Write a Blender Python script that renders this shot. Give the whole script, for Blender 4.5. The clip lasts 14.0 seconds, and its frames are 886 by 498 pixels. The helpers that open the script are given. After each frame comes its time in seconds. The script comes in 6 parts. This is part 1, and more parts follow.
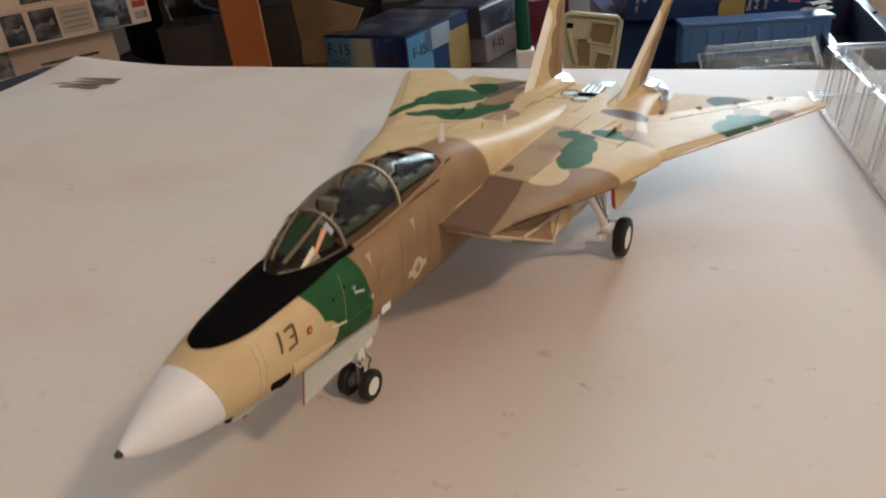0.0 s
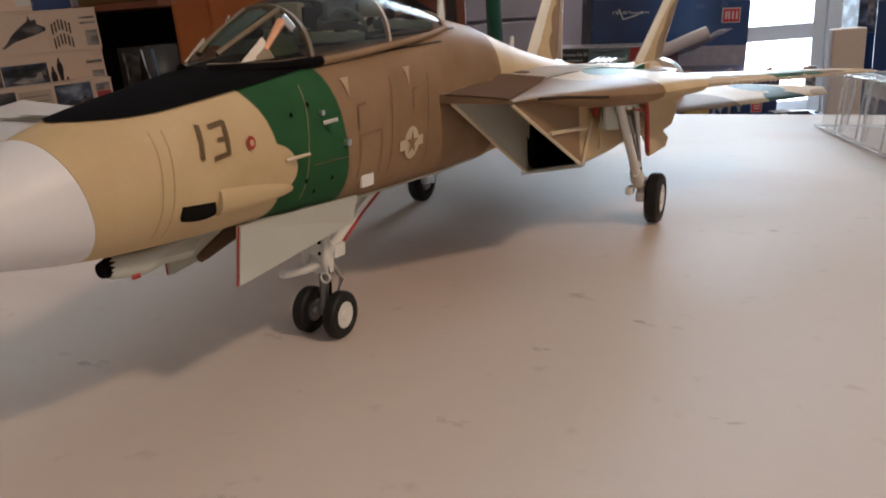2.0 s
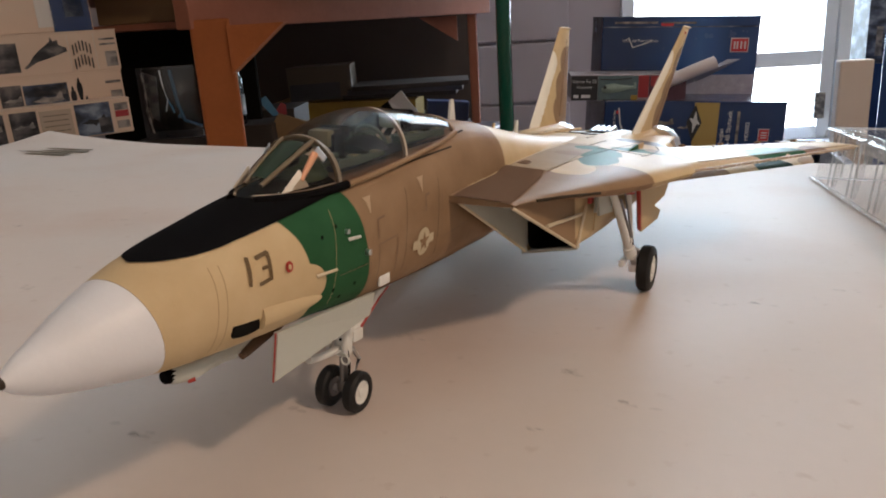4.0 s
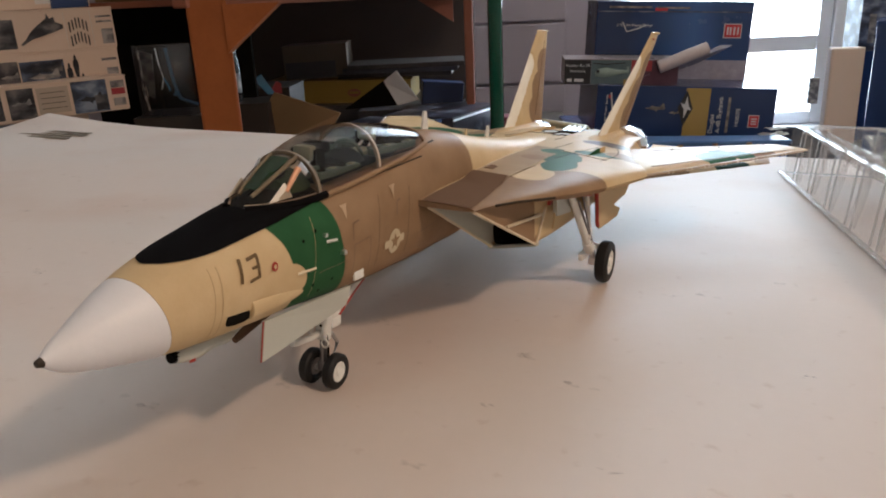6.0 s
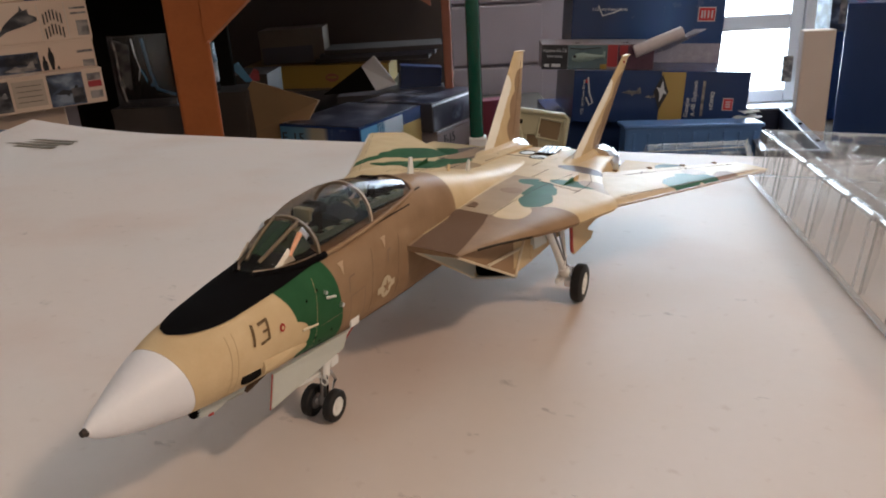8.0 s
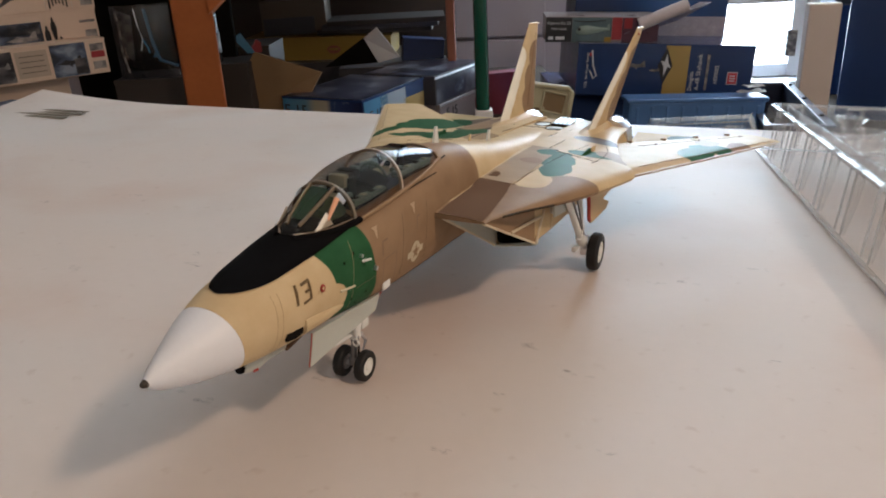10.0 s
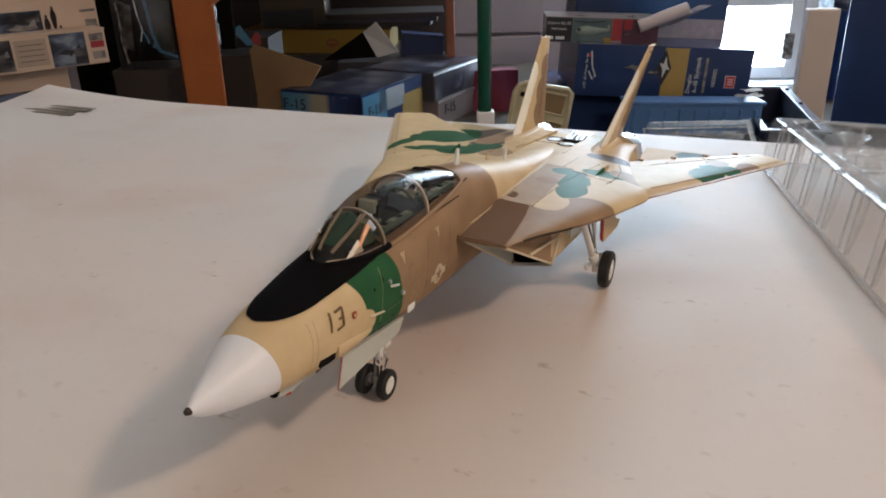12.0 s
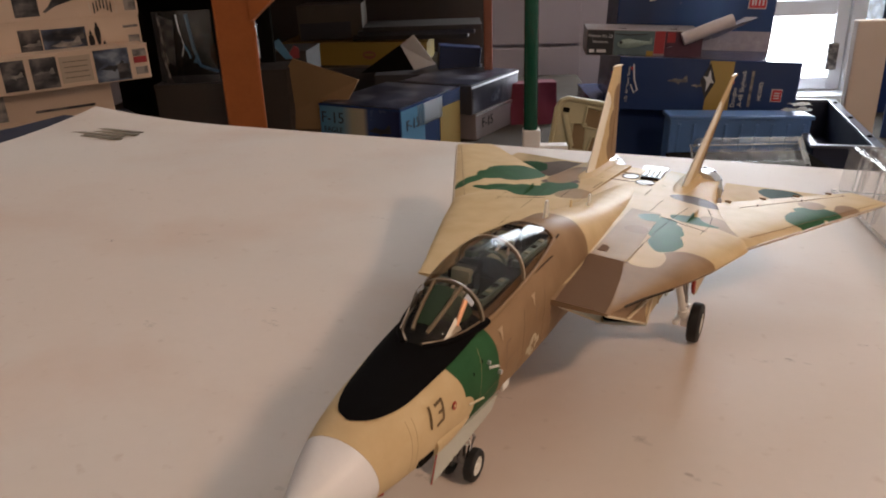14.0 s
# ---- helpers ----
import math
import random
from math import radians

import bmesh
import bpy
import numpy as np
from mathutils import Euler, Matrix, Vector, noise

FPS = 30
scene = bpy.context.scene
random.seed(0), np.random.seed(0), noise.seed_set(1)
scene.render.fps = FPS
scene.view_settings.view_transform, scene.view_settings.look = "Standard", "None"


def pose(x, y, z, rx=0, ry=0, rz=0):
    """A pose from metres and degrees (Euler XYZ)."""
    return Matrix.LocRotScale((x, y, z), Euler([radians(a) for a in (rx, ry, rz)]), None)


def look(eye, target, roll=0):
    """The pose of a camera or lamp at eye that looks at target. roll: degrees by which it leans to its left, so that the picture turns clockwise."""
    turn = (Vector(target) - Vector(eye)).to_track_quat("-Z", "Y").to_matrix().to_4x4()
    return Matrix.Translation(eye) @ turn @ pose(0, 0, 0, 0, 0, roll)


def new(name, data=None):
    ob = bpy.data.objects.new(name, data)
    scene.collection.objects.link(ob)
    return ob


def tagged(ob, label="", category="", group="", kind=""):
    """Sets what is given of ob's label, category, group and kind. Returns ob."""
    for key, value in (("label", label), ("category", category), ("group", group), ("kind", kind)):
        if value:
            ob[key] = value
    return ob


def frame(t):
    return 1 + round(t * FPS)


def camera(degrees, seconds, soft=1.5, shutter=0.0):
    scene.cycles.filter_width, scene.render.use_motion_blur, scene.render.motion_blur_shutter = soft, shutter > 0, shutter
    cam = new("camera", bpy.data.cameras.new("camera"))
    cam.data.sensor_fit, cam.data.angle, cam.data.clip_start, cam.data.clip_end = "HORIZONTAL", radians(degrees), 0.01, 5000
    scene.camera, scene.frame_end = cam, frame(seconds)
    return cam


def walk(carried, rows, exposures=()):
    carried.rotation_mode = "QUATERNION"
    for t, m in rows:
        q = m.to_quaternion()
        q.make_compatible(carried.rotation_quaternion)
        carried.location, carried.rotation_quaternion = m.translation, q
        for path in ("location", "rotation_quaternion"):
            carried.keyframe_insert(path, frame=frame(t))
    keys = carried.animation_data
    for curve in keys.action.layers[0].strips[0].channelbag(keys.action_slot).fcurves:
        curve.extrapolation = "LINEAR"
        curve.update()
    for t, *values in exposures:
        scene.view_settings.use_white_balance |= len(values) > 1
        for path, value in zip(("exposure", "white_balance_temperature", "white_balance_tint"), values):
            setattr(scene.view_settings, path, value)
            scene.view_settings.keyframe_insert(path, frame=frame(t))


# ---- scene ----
cam = camera(61.0, 14.0, soft=1.9, shutter=0.4)
PATH = [
    (0, (0.092, -0.056, 0.109), (-0.797, 1.518, -0.747), -2.4),
    (0.5, (0.081, -0.048, 0.08), (-0.791, 1.558, -0.733), -2.0),
    (1, (0.071, -0.035, 0.053), (-0.815, 1.644, -0.577), -1.5),
    (1.5, (0.068, -0.03, 0.049), (-0.787, 1.676, -0.551), -0.6),
    (2, (0.07, -0.033, 0.048), (-0.784, 1.691, -0.499), -0.7),
    (2.5, (0.07, -0.035, 0.05), (-0.79, 1.698, -0.456), -0.5),
    (2.7, (0.07, -0.039, 0.057), (-0.792, 1.696, -0.44), -0.4),
    (4.8, (0.083, -0.049, 0.066), (-0.798, 1.669, -0.456), 0.5),
    (5, (0.085, -0.052, 0.066), (-0.796, 1.665, -0.459), 0.3),
    (5.5, (0.088, -0.056, 0.075), (-0.782, 1.663, -0.464), 0.7),
    (6, (0.089, -0.058, 0.075), (-0.768, 1.659, -0.489), 1.2),
    (6.5, (0.092, -0.061, 0.076), (-0.753, 1.656, -0.505), 1.5),
    (7, (0.093, -0.068, 0.079), (-0.739, 1.653, -0.51), 1.8),
    (7.5, (0.093, -0.07, 0.083), (-0.725, 1.654, -0.515), 1.7),
    (8, (0.092, -0.068, 0.094), (-0.71, 1.657, -0.524), 0.7),
    (8.5, (0.094, -0.069, 0.092), (-0.694, 1.652, -0.554), 0.4),
    (9, (0.09, -0.075, 0.092), (-0.696, 1.637, -0.58), 0.4),
    (9.2, (0.089, -0.075, 0.093), (-0.698, 1.634, -0.586), 0.5),
    (11.3, (0.088, -0.084, 0.095), (-0.683, 1.627, -0.597), 2.3),
    (11.5, (0.086, -0.085, 0.099), (-0.68, 1.626, -0.598), 2.5),
    (12, (0.082, -0.081, 0.102), (-0.686, 1.629, -0.597), 2.4),
    (12.5, (0.081, -0.082, 0.101), (-0.696, 1.625, -0.594), 2.4),
    (13, (0.073, -0.088, 0.115), (-0.728, 1.618, -0.556), 2.0),
    (13.5, (0.067, -0.08, 0.11), (-0.757, 1.615, -0.56), 2.0),
    (14, (0.06, -0.069, 0.108), (-0.784, 1.611, -0.572), 2.0),
]
walk(cam, [(t, look(eye, target, roll)) for t, eye, target, roll in PATH],
     exposures=[(0.0, 0.22, 6500, 10), (0.5, 0.14, 6300, 10), (1.0, 0.15, 6300, 12), (1.5, -0.06, 6450, 14), (2.0, -0.06, 6400, 14), (2.5, 0.02, 6400, 13),
                (5.0, 0.12, 6400, 13), (8.0, 0.17, 6350, 13), (9.0, 0.17, 6200, 11), (11.5, 0.20, 6150, 11), (12.5, 0.18, 6250, 12), (13.5, 0.03, 6950, 17), (14.0, 0.05, 7150, 19)])

# ---- world and lights ----
world = bpy.data.worlds.new("world")
scene.world = world
world.use_nodes = True
_sky = world.node_tree.nodes.new("ShaderNodeTexSky")
_sky.sky_type, _sky.sun_disc = "NISHITA", False
_sky.sun_elevation, _sky.sun_rotation = radians(40), radians(20)
world.node_tree.links.new(_sky.outputs[0], world.node_tree.nodes["Background"].inputs[0])
world.node_tree.nodes["Background"].inputs[1].default_value = 0.15
scene.view_settings.exposure = 0.0

# The room's uprights lean a little against the sheet on which the model stands.
ROOM = Matrix(((0.90955, -0.41357, -0.041), (0.41068, 0.90953, -0.064), (0.06377, 0.04138, 0.99711))).to_4x4()


def area_lamp(name, m, sx, sy, watts, colour):
    data = bpy.data.lights.new(name, "AREA")
    data.shape, data.size, data.size_y, data.energy, data.color = "RECTANGLE", sx, sy, watts, colour
    ob = new(name, data)
    ob.matrix_world = m
    return ob


# daylight in the window opening, and the warm bulb over the bench
area_lamp("window_daylight", ROOM @ look((1.005, 3.12, 0.495), (1.005, 0.0, 0.495)), 0.79, 1.91, 68, (0.62, 0.85, 1.0))
bulb = bpy.data.lights.new("bench_lamp_light", "POINT")
bulb.shadow_soft_size, bulb.energy, bulb.color = 0.045, 12.0, (1.0, 0.735, 0.505)
new("bench_lamp_light", bulb).location = (0.66, -0.06, 0.68)

# ---- materials ----


def material(name, colour, rough=0.5, metal=0.0, vary=0.12, scale=40.0, bump=0.15, fine=400.0, coat=0.0, transmit=0.0, ior=1.45):
    """A surface with grain at two scales, in metres."""
    m = bpy.data.materials.new(name)
    m.use_nodes = True
    nt = m.node_tree
    n, l = nt.nodes, nt.links
    b = n["Principled BSDF"]
    b.inputs["Metallic"].default_value = metal
    b.inputs["IOR"].default_value = ior
    b.inputs["Coat Weight"].default_value = coat
    b.inputs["Transmission Weight"].default_value = transmit
    tc = n.new("ShaderNodeTexCoord")
    big, small = n.new("ShaderNodeTexNoise"), n.new("ShaderNodeTexNoise")
    big.inputs["Scale"].default_value, big.inputs["Detail"].default_value = scale, 4
    small.inputs["Scale"].default_value, small.inputs["Detail"].default_value = fine, 3
    l.new(tc.outputs["Object"], big.inputs["Vector"])
    l.new(tc.outputs["Object"], small.inputs["Vector"])
    mix = n.new("ShaderNodeMix")
    mix.data_type = "RGBA"
    mix.inputs["A"].default_value = (*[c * (1 - vary) for c in colour], 1)
    mix.inputs["B"].default_value = (*[min(1, c * (1 + vary)) for c in colour], 1)
    avg = n.new("ShaderNodeMath")
    avg.operation = "MULTIPLY_ADD"
    avg.inputs[1].default_value, avg.inputs[2].default_value = 0.4, 0.0
    l.new(small.outputs["Fac"], avg.inputs[0])
    add = n.new("ShaderNodeMath")
    add.operation = "MULTIPLY_ADD"
    add.inputs[1].default_value = 0.6
    l.new(big.outputs["Fac"], add.inputs[0])
    l.new(avg.outputs[0], add.inputs[2])
    l.new(add.outputs[0], mix.inputs["Factor"])
    l.new(mix.outputs["Result"], b.inputs["Base Color"])
    r = n.new("ShaderNodeMapRange")
    r.inputs["To Min"].default_value, r.inputs["To Max"].default_value = max(0.02, rough - 0.08), min(1, rough + 0.08)
    l.new(big.outputs["Fac"], r.inputs["Value"])
    l.new(r.outputs[0], b.inputs["Roughness"])
    if bump:
        bp = n.new("ShaderNodeBump")
        bp.inputs["Strength"].default_value, bp.inputs["Distance"].default_value = bump, 0.0004
        l.new(small.outputs["Fac"], bp.inputs["Height"])
        l.new(bp.outputs[0], b.inputs["Normal"])
    return m


def clear_plastic(name, colour, gloss=0.03, base=0.08, haze=0.0, most=0.6, ripple=0.25):
    """Thin clear plastic: see-through with glints that grow towards grazing views."""
    m = bpy.data.materials.new(name)
    m.use_nodes = True
    n, l = m.node_tree.nodes, m.node_tree.links
    n.remove(n["Principled BSDF"])
    t, g, mix, fr = n.new("ShaderNodeBsdfTransparent"), n.new("ShaderNodeBsdfGlossy"), n.new("ShaderNodeMixShader"), n.new("ShaderNodeFresnel")
    t.inputs[0].default_value = (*colour, 1)
    g.inputs["Roughness"].default_value = gloss
    fr.inputs["IOR"].default_value = 1.5
    mr = n.new("ShaderNodeMapRange")
    mr.inputs["To Min"].default_value, mr.inputs["To Max"].default_value = base, most
    l.new(fr.outputs[0], mr.inputs["Value"])
    nz = n.new("ShaderNodeTexNoise")
    nz.inputs["Scale"].default_value = 60
    bp = n.new("ShaderNodeBump")
    bp.inputs["Strength"].default_value, bp.inputs["Distance"].default_value = ripple, 0.001
    l.new(nz.outputs["Fac"], bp.inputs["Height"])
    l.new(bp.outputs[0], g.inputs["Normal"])
    l.new(mr.outputs[0], mix.inputs[0])
    dull, hz = n.new("ShaderNodeBsdfDiffuse"), n.new("ShaderNodeMixShader")
    dull.inputs[0].default_value, hz.inputs[0].default_value = (0.85, 0.85, 0.85, 1), haze
    milk, both = n.new("ShaderNodeBsdfTranslucent"), n.new("ShaderNodeMixShader")
    milk.inputs[0].default_value = (0.85, 0.85, 0.85, 1)
    l.new(dull.outputs[0], both.inputs[1])
    l.new(milk.outputs[0], both.inputs[2])
    l.new(t.outputs[0], hz.inputs[1])
    l.new(both.outputs[0], hz.inputs[2])
    l.new(hz.outputs[0], mix.inputs[1])
    l.new(g.outputs[0], mix.inputs[2])
    l.new(mix.outputs[0], n["Material Output"].inputs[0])
    return m


def glowing(name, colour, strength):
    m = bpy.data.materials.new(name)
    m.use_nodes = True
    b = m.node_tree.nodes["Principled BSDF"]
    b.inputs["Base Color"].default_value = (*colour, 1)
    b.inputs["Emission Color"].default_value = (*colour, 1)
    b.inputs["Emission Strength"].default_value = strength
    return m


PALE = (0.80, 0.77, 0.69)
DARK_GREEN = (0.022, 0.05, 0.035)
SAND, BROWN, GREEN, BLACK = (0.565, 0.43, 0.255), (0.275, 0.18, 0.108), (0.028, 0.095, 0.042), (0.0035, 0.003, 0.0035)


def camouflage(name, base, blobs, rough=0.42, wobble=0.0034):
    """Painted patches: each blob is (colour, centre, radii) in millimetres (x, y, z), laid one over another, with uneven rims."""
    m = material(name, base, rough, vary=0.05, scale=90, bump=0.06, fine=1500)
    n, l = m.node_tree.nodes, m.node_tree.links
    b = n["Principled BSDF"]
    b.inputs["Specular IOR Level"].default_value = 0.017
    last = b.inputs["Base Color"].links[0].from_socket
    tc, nz = n.new("ShaderNodeTexCoord"), n.new("ShaderNodeTexNoise")
    nz.inputs["Scale"].default_value = 55
    l.new(tc.outputs["Object"], nz.inputs["Vector"])
    off = n.new("ShaderNodeVectorMath")
    off.operation = "MULTIPLY_ADD"
    off.inputs[1].default_value = (wobble * 2,) * 3
    l.new(nz.outputs["Color"], off.inputs[0])
    l.new(tc.outputs["Object"], off.inputs[2])
    for colour, c, r in blobs:
        sub, div, ln, lt, mx = (n.new("ShaderNodeVectorMath"), n.new("ShaderNodeVectorMath"), n.new("ShaderNodeVectorMath"),
                                n.new("ShaderNodeMapRange"), n.new("ShaderNodeMix"))
        sub.operation, div.operation, ln.operation = "SUBTRACT", "DIVIDE", "LENGTH"
        sub.inputs[1].default_value = [q / 1000 + wobble for q in c]
        div.inputs[1].default_value = [q / 1000 for q in r]
        l.new(off.outputs[0], sub.inputs[0])
        l.new(sub.outputs[0], div.inputs[0])
        l.new(div.outputs[0], ln.inputs[0])
        lt.inputs["From Min"].default_value, lt.inputs["From Max"].default_value = 0.99, 1.01
        lt.inputs["To Min"].default_value, lt.inputs["To Max"].default_value = 1, 0
        l.new(ln.outputs["Value"], lt.inputs["Value"])
        mx.data_type = "RGBA"
        l.new(lt.outputs[0], mx.inputs["Factor"])
        l.new(last, mx.inputs["A"])
        mx.inputs["B"].default_value = (*colour, 1)
        last = mx.outputs["Result"]
    worn, tone = n.new("ShaderNodeTexNoise"), n.new("ShaderNodeMix")
    worn.inputs["Scale"].default_value, worn.inputs["Detail"].default_value = 130, 6
    l.new(tc.outputs["Object"], worn.inputs["Vector"])
    tone.data_type, tone.blend_type = "RGBA", "SOFT_LIGHT"
    tone.inputs["Factor"].default_value = 0.35
    l.new(last, tone.inputs["A"])
    l.new(worn.outputs["Fac"], tone.inputs["B"])
    l.new(tone.outputs["Result"], b.inputs["Base Color"])
    return m


DARK_BROWN = (0.10, 0.07, 0.055)
TAUPE = (0.34, 0.245, 0.15)
UMBER = (0.17, 0.13, 0.105)
M_FUSE = camouflage("fuselage_paint", SAND, [
    (BROWN, (0, 82, 38), (60, 35, 40)),
    (GREEN, (0, 43, 27), (60, 15, 22)),
    (SAND, (0, 30, 29), (60, 12.6, 17)),
    (SAND, (0, 36, 31.5), (60, 9.5, 4.5)),
    (BROWN, (2, 215, 36), (9, 12, 9)),
], wobble=0.0012)
# the green patches that run over the far glove and wing
PORT_PATCHES = [(GREEN, c, q) for c, q in (
    ((-45, 201, 37), (11, 14, 9)), ((-51, 192, 37), (6, 8, 9)), ((-53.5, 178, 37), (2.4, 12, 9)),
    ((-36, 175, 37), (9.5, 7.5, 9)), ((-43, 171, 37), (6, 3.2, 9)), ((-27, 172, 37), (8.5, 10, 9)), ((-21, 183, 37), (7, 9, 9)))]
M_GLOVE = camouflage("glove_paint", SAND, [
    (BROWN, (26, 92, 37), (16, 27, 30)),
    (BROWN, (36, 116, 36), (13, 19, 20)),
    (SAND, (24, 124, 38), (5.2, 7.5, 9)),
    (GREEN, (25.5, 138, 38), (4.8, 9, 9)),
    (GREEN, (23.5, 149, 38), (5.2, 10, 9)),
    (GREEN, (20, 159, 38), (4.5, 4, 9)),
    (GREEN, (29, 166, 38), (8.0, 4.5, 9)),
    (TAUPE, (37, 171, 38), (7.5, 5.5, 9)),
    (TAUPE, (41, 165, 38), (4.5, 3.0, 9)),
    (DARK_BROWN, (25, 193, 38), (9, 5.5, 9)),
    (DARK_BROWN, (-23, 192, 38), (6.5, 5.5, 9)),
    *PORT_PATCHES,
    (TAUPE, (-13, 174, 38), (6, 8, 9)),
    (BROWN, (-24, 206, 37), (7, 18, 8)),
])
M_STRIPE = camouflage("deck_stripe_paint", TAUPE, [(BROWN, (16, 144, 40), (4.0, 4.2, 9)), (GREEN, (17.5, 160, 40), (4, 4.5, 9))])
M_WING = camouflage("wing_paint", SAND, [
    (BROWN, (72, 214, 36), (5, 9, 9)),
    (GREEN, (60, 196, 36), (6.0, 11, 9)),
    (GREEN, (62.5, 206, 36), (8, 7, 9)),
    (TAUPE, (60, 216, 36), (4, 6, 9)),
    *PORT_PATCHES,
])
M_TAILPLANE = camouflage("tailplane_paint", SAND, [(BROWN, (36, 222, 27), (13, 14, 14)), (DARK_GREEN, (60, 244, 27), (7.0, 9, 14)), (DARK_GREEN, (50, 256, 30), (10, 8, 14)), (TAUPE, (71, 256, 28), (4.5, 6, 14)), (UMBER, (-41, 238, 27), (17, 24, 14)), (GREEN, (-57, 248, 27), (9, 8, 14)), (DARK_BROWN, (-31, 221, 27), (4, 5, 14))])
M_FIN = camouflage("fin_paint", SAND, [(PALE, (0, 204 + 48.5 * k / 16, 37.5 + 37.4 * k / 16), (40, 5.6, 4.6)) for k in range(2, 12)]
                   + [(BROWN, (x, y, z), (12, ry, rz)) for x in (20, -20) for y, z, ry, rz in ((247, 43, 17, 8), (250, 50, 14, 9), (257, 59, 11.5, 9))], wobble=0.0012)
M_PANEL = material("dark_brown_panel_paint", (0.15, 0.095, 0.065), 0.5, vary=0.08, scale=90, bump=0.05, fine=1500)
M_SAND = material("sand_paint", SAND, 0.45, vary=0.06, scale=90, bump=0.05, fine=1500)
M_SLAT = material("slat_tan_paint", (0.38, 0.28, 0.18), 0.45, vary=0.08, scale=90, bump=0.05, fine=1500)
M_BROWN = material("brown_paint", BROWN, 0.45, vary=0.08, scale=90, bump=0.05, fine=1500)
for _m, _s in ((M_PANEL, 0.0), (M_SAND, 0.03), (M_BROWN, 0.02)):
    _m.node_tree.nodes["Principled BSDF"].inputs["Specular IOR Level"].default_value = _s
M_RADOME = material("white_radome_paint", (0.72, 0.73, 0.765), 0.45, vary=0.04, scale=60, bump=0.04, fine=1200)
M_TIP = material("dark_brown_tip", (0.03, 0.02, 0.014), 0.6, vary=0.2)
M_BLACKP = material("matt_black_paint", BLACK, 0.75, vary=0.2, scale=60, bump=0.04, fine=900)
M_WHITEP = material("white_gear_paint", (0.72, 0.72, 0.69), 0.4, vary=0.08, scale=120, bump=0.05)
M_RED = material("red_paint", (0.36, 0.035, 0.025), 0.45, vary=0.1)
M_BLACKP.node_tree.nodes["Principled BSDF"].inputs["Specular IOR Level"].default_value = 0.06
M_TYRE = material("tyre_rubber", (0.007, 0.007, 0.008), 0.6, vary=0.2, bump=0.2, fine=1500)
M_CHROME = material("bright_metal", (0.70, 0.71, 0.73), 0.34, metal=1.0, vary=0.05)
M_STEEL = material("dark_nozzle_metal", (0.25, 0.25, 0.26), 0.35, metal=0.9, vary=0.15)
# dark brown that carries the shade at the back of the shelf
M_SHELFBACK = material("shade_brown_backing", (0.075, 0.055, 0.045), 0.7, vary=0.25, scale=9)
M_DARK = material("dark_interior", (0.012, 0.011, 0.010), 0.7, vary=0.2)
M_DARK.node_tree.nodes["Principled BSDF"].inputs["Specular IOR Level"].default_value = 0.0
M_COCKPIT = material("cockpit_grey", (0.010, 0.011, 0.010), 0.6, vary=0.3, scale=300)
M_COCKPIT.node_tree.nodes["Principled BSDF"].inputs["Specular IOR Level"].default_value = 0.1
M_SOFTLINE = material("faint_panel_line", (0.36, 0.25, 0.13), 0.6, vary=0.1)
M_LINE = material("panel_line_wash", (0.05, 0.038, 0.028), 0.8, vary=0.1)
M_LINE.node_tree.nodes["Principled BSDF"].inputs["Specular IOR Level"].default_value = 0.05
M_DECAL_W = material("cream_decal", (0.62, 0.53, 0.38), 0.45, vary=0.04)
M_DECAL_N = material("dark_number_decal", (0.12, 0.075, 0.03), 0.5, vary=0.15)
M_DECAL_FAINT = material("faded_cream_decal", (0.44, 0.31, 0.195), 0.5, vary=0.1)
M_INSIGNIA = material("dull_insignia_decal", (0.50, 0.42, 0.28), 0.5, vary=0.1)
M_LINE_FAINT = material("worn_brown_line", (0.18, 0.105, 0.058), 0.6, vary=0.1)
M_GREYDOOR = material("pale_grey_paint", (0.50, 0.52, 0.47), 0.45, vary=0.06, scale=90)
M_CANOPY = clear_plastic("canopy_plastic", (0.66, 0.61, 0.555), 0.015, 0.018, 0.0, 0.5, 0.10)
M_HOOD = material("olive_green_hood", (0.045, 0.085, 0.035), 0.5, vary=0.25, scale=300)
M_GREENGLASS = material("dark_green_armoured_glass", (0.012, 0.032, 0.012), 0.12, vary=0.4, scale=150, bump=0.0)
M_POST = material("tan_windscreen_frame", (0.17, 0.13, 0.08), 0.35, vary=0.15, scale=300)
M_COPPERGLINT = material("copper_glint", (0.95, 0.50, 0.30), 0.38, metal=0.7, vary=0.05)
M_SEAT = material("seat_olive", (0.02, 0.018, 0.018), 0.7, vary=0.3, scale=300)
M_SEATPAD = material("seat_cushion_pale", (0.36, 0.38, 0.27), 0.75, vary=0.15, scale=300)
M_HEADREST = material("pale_headrest", (0.74, 0.69, 0.60), 0.6, vary=0.1, scale=300)
M_CONSOLE = material("console_grey_green", (0.10, 0.15, 0.11), 0.45, vary=0.4, scale=500)
M_BOW = material("pale_canopy_rib", (0.45, 0.36, 0.26), 0.4, vary=0.08, scale=300)
M_PAPER = material("board_paper", (0.60, 0.52, 0.465), 0.62, vary=0.05, scale=7, bump=0.10, fine=260)
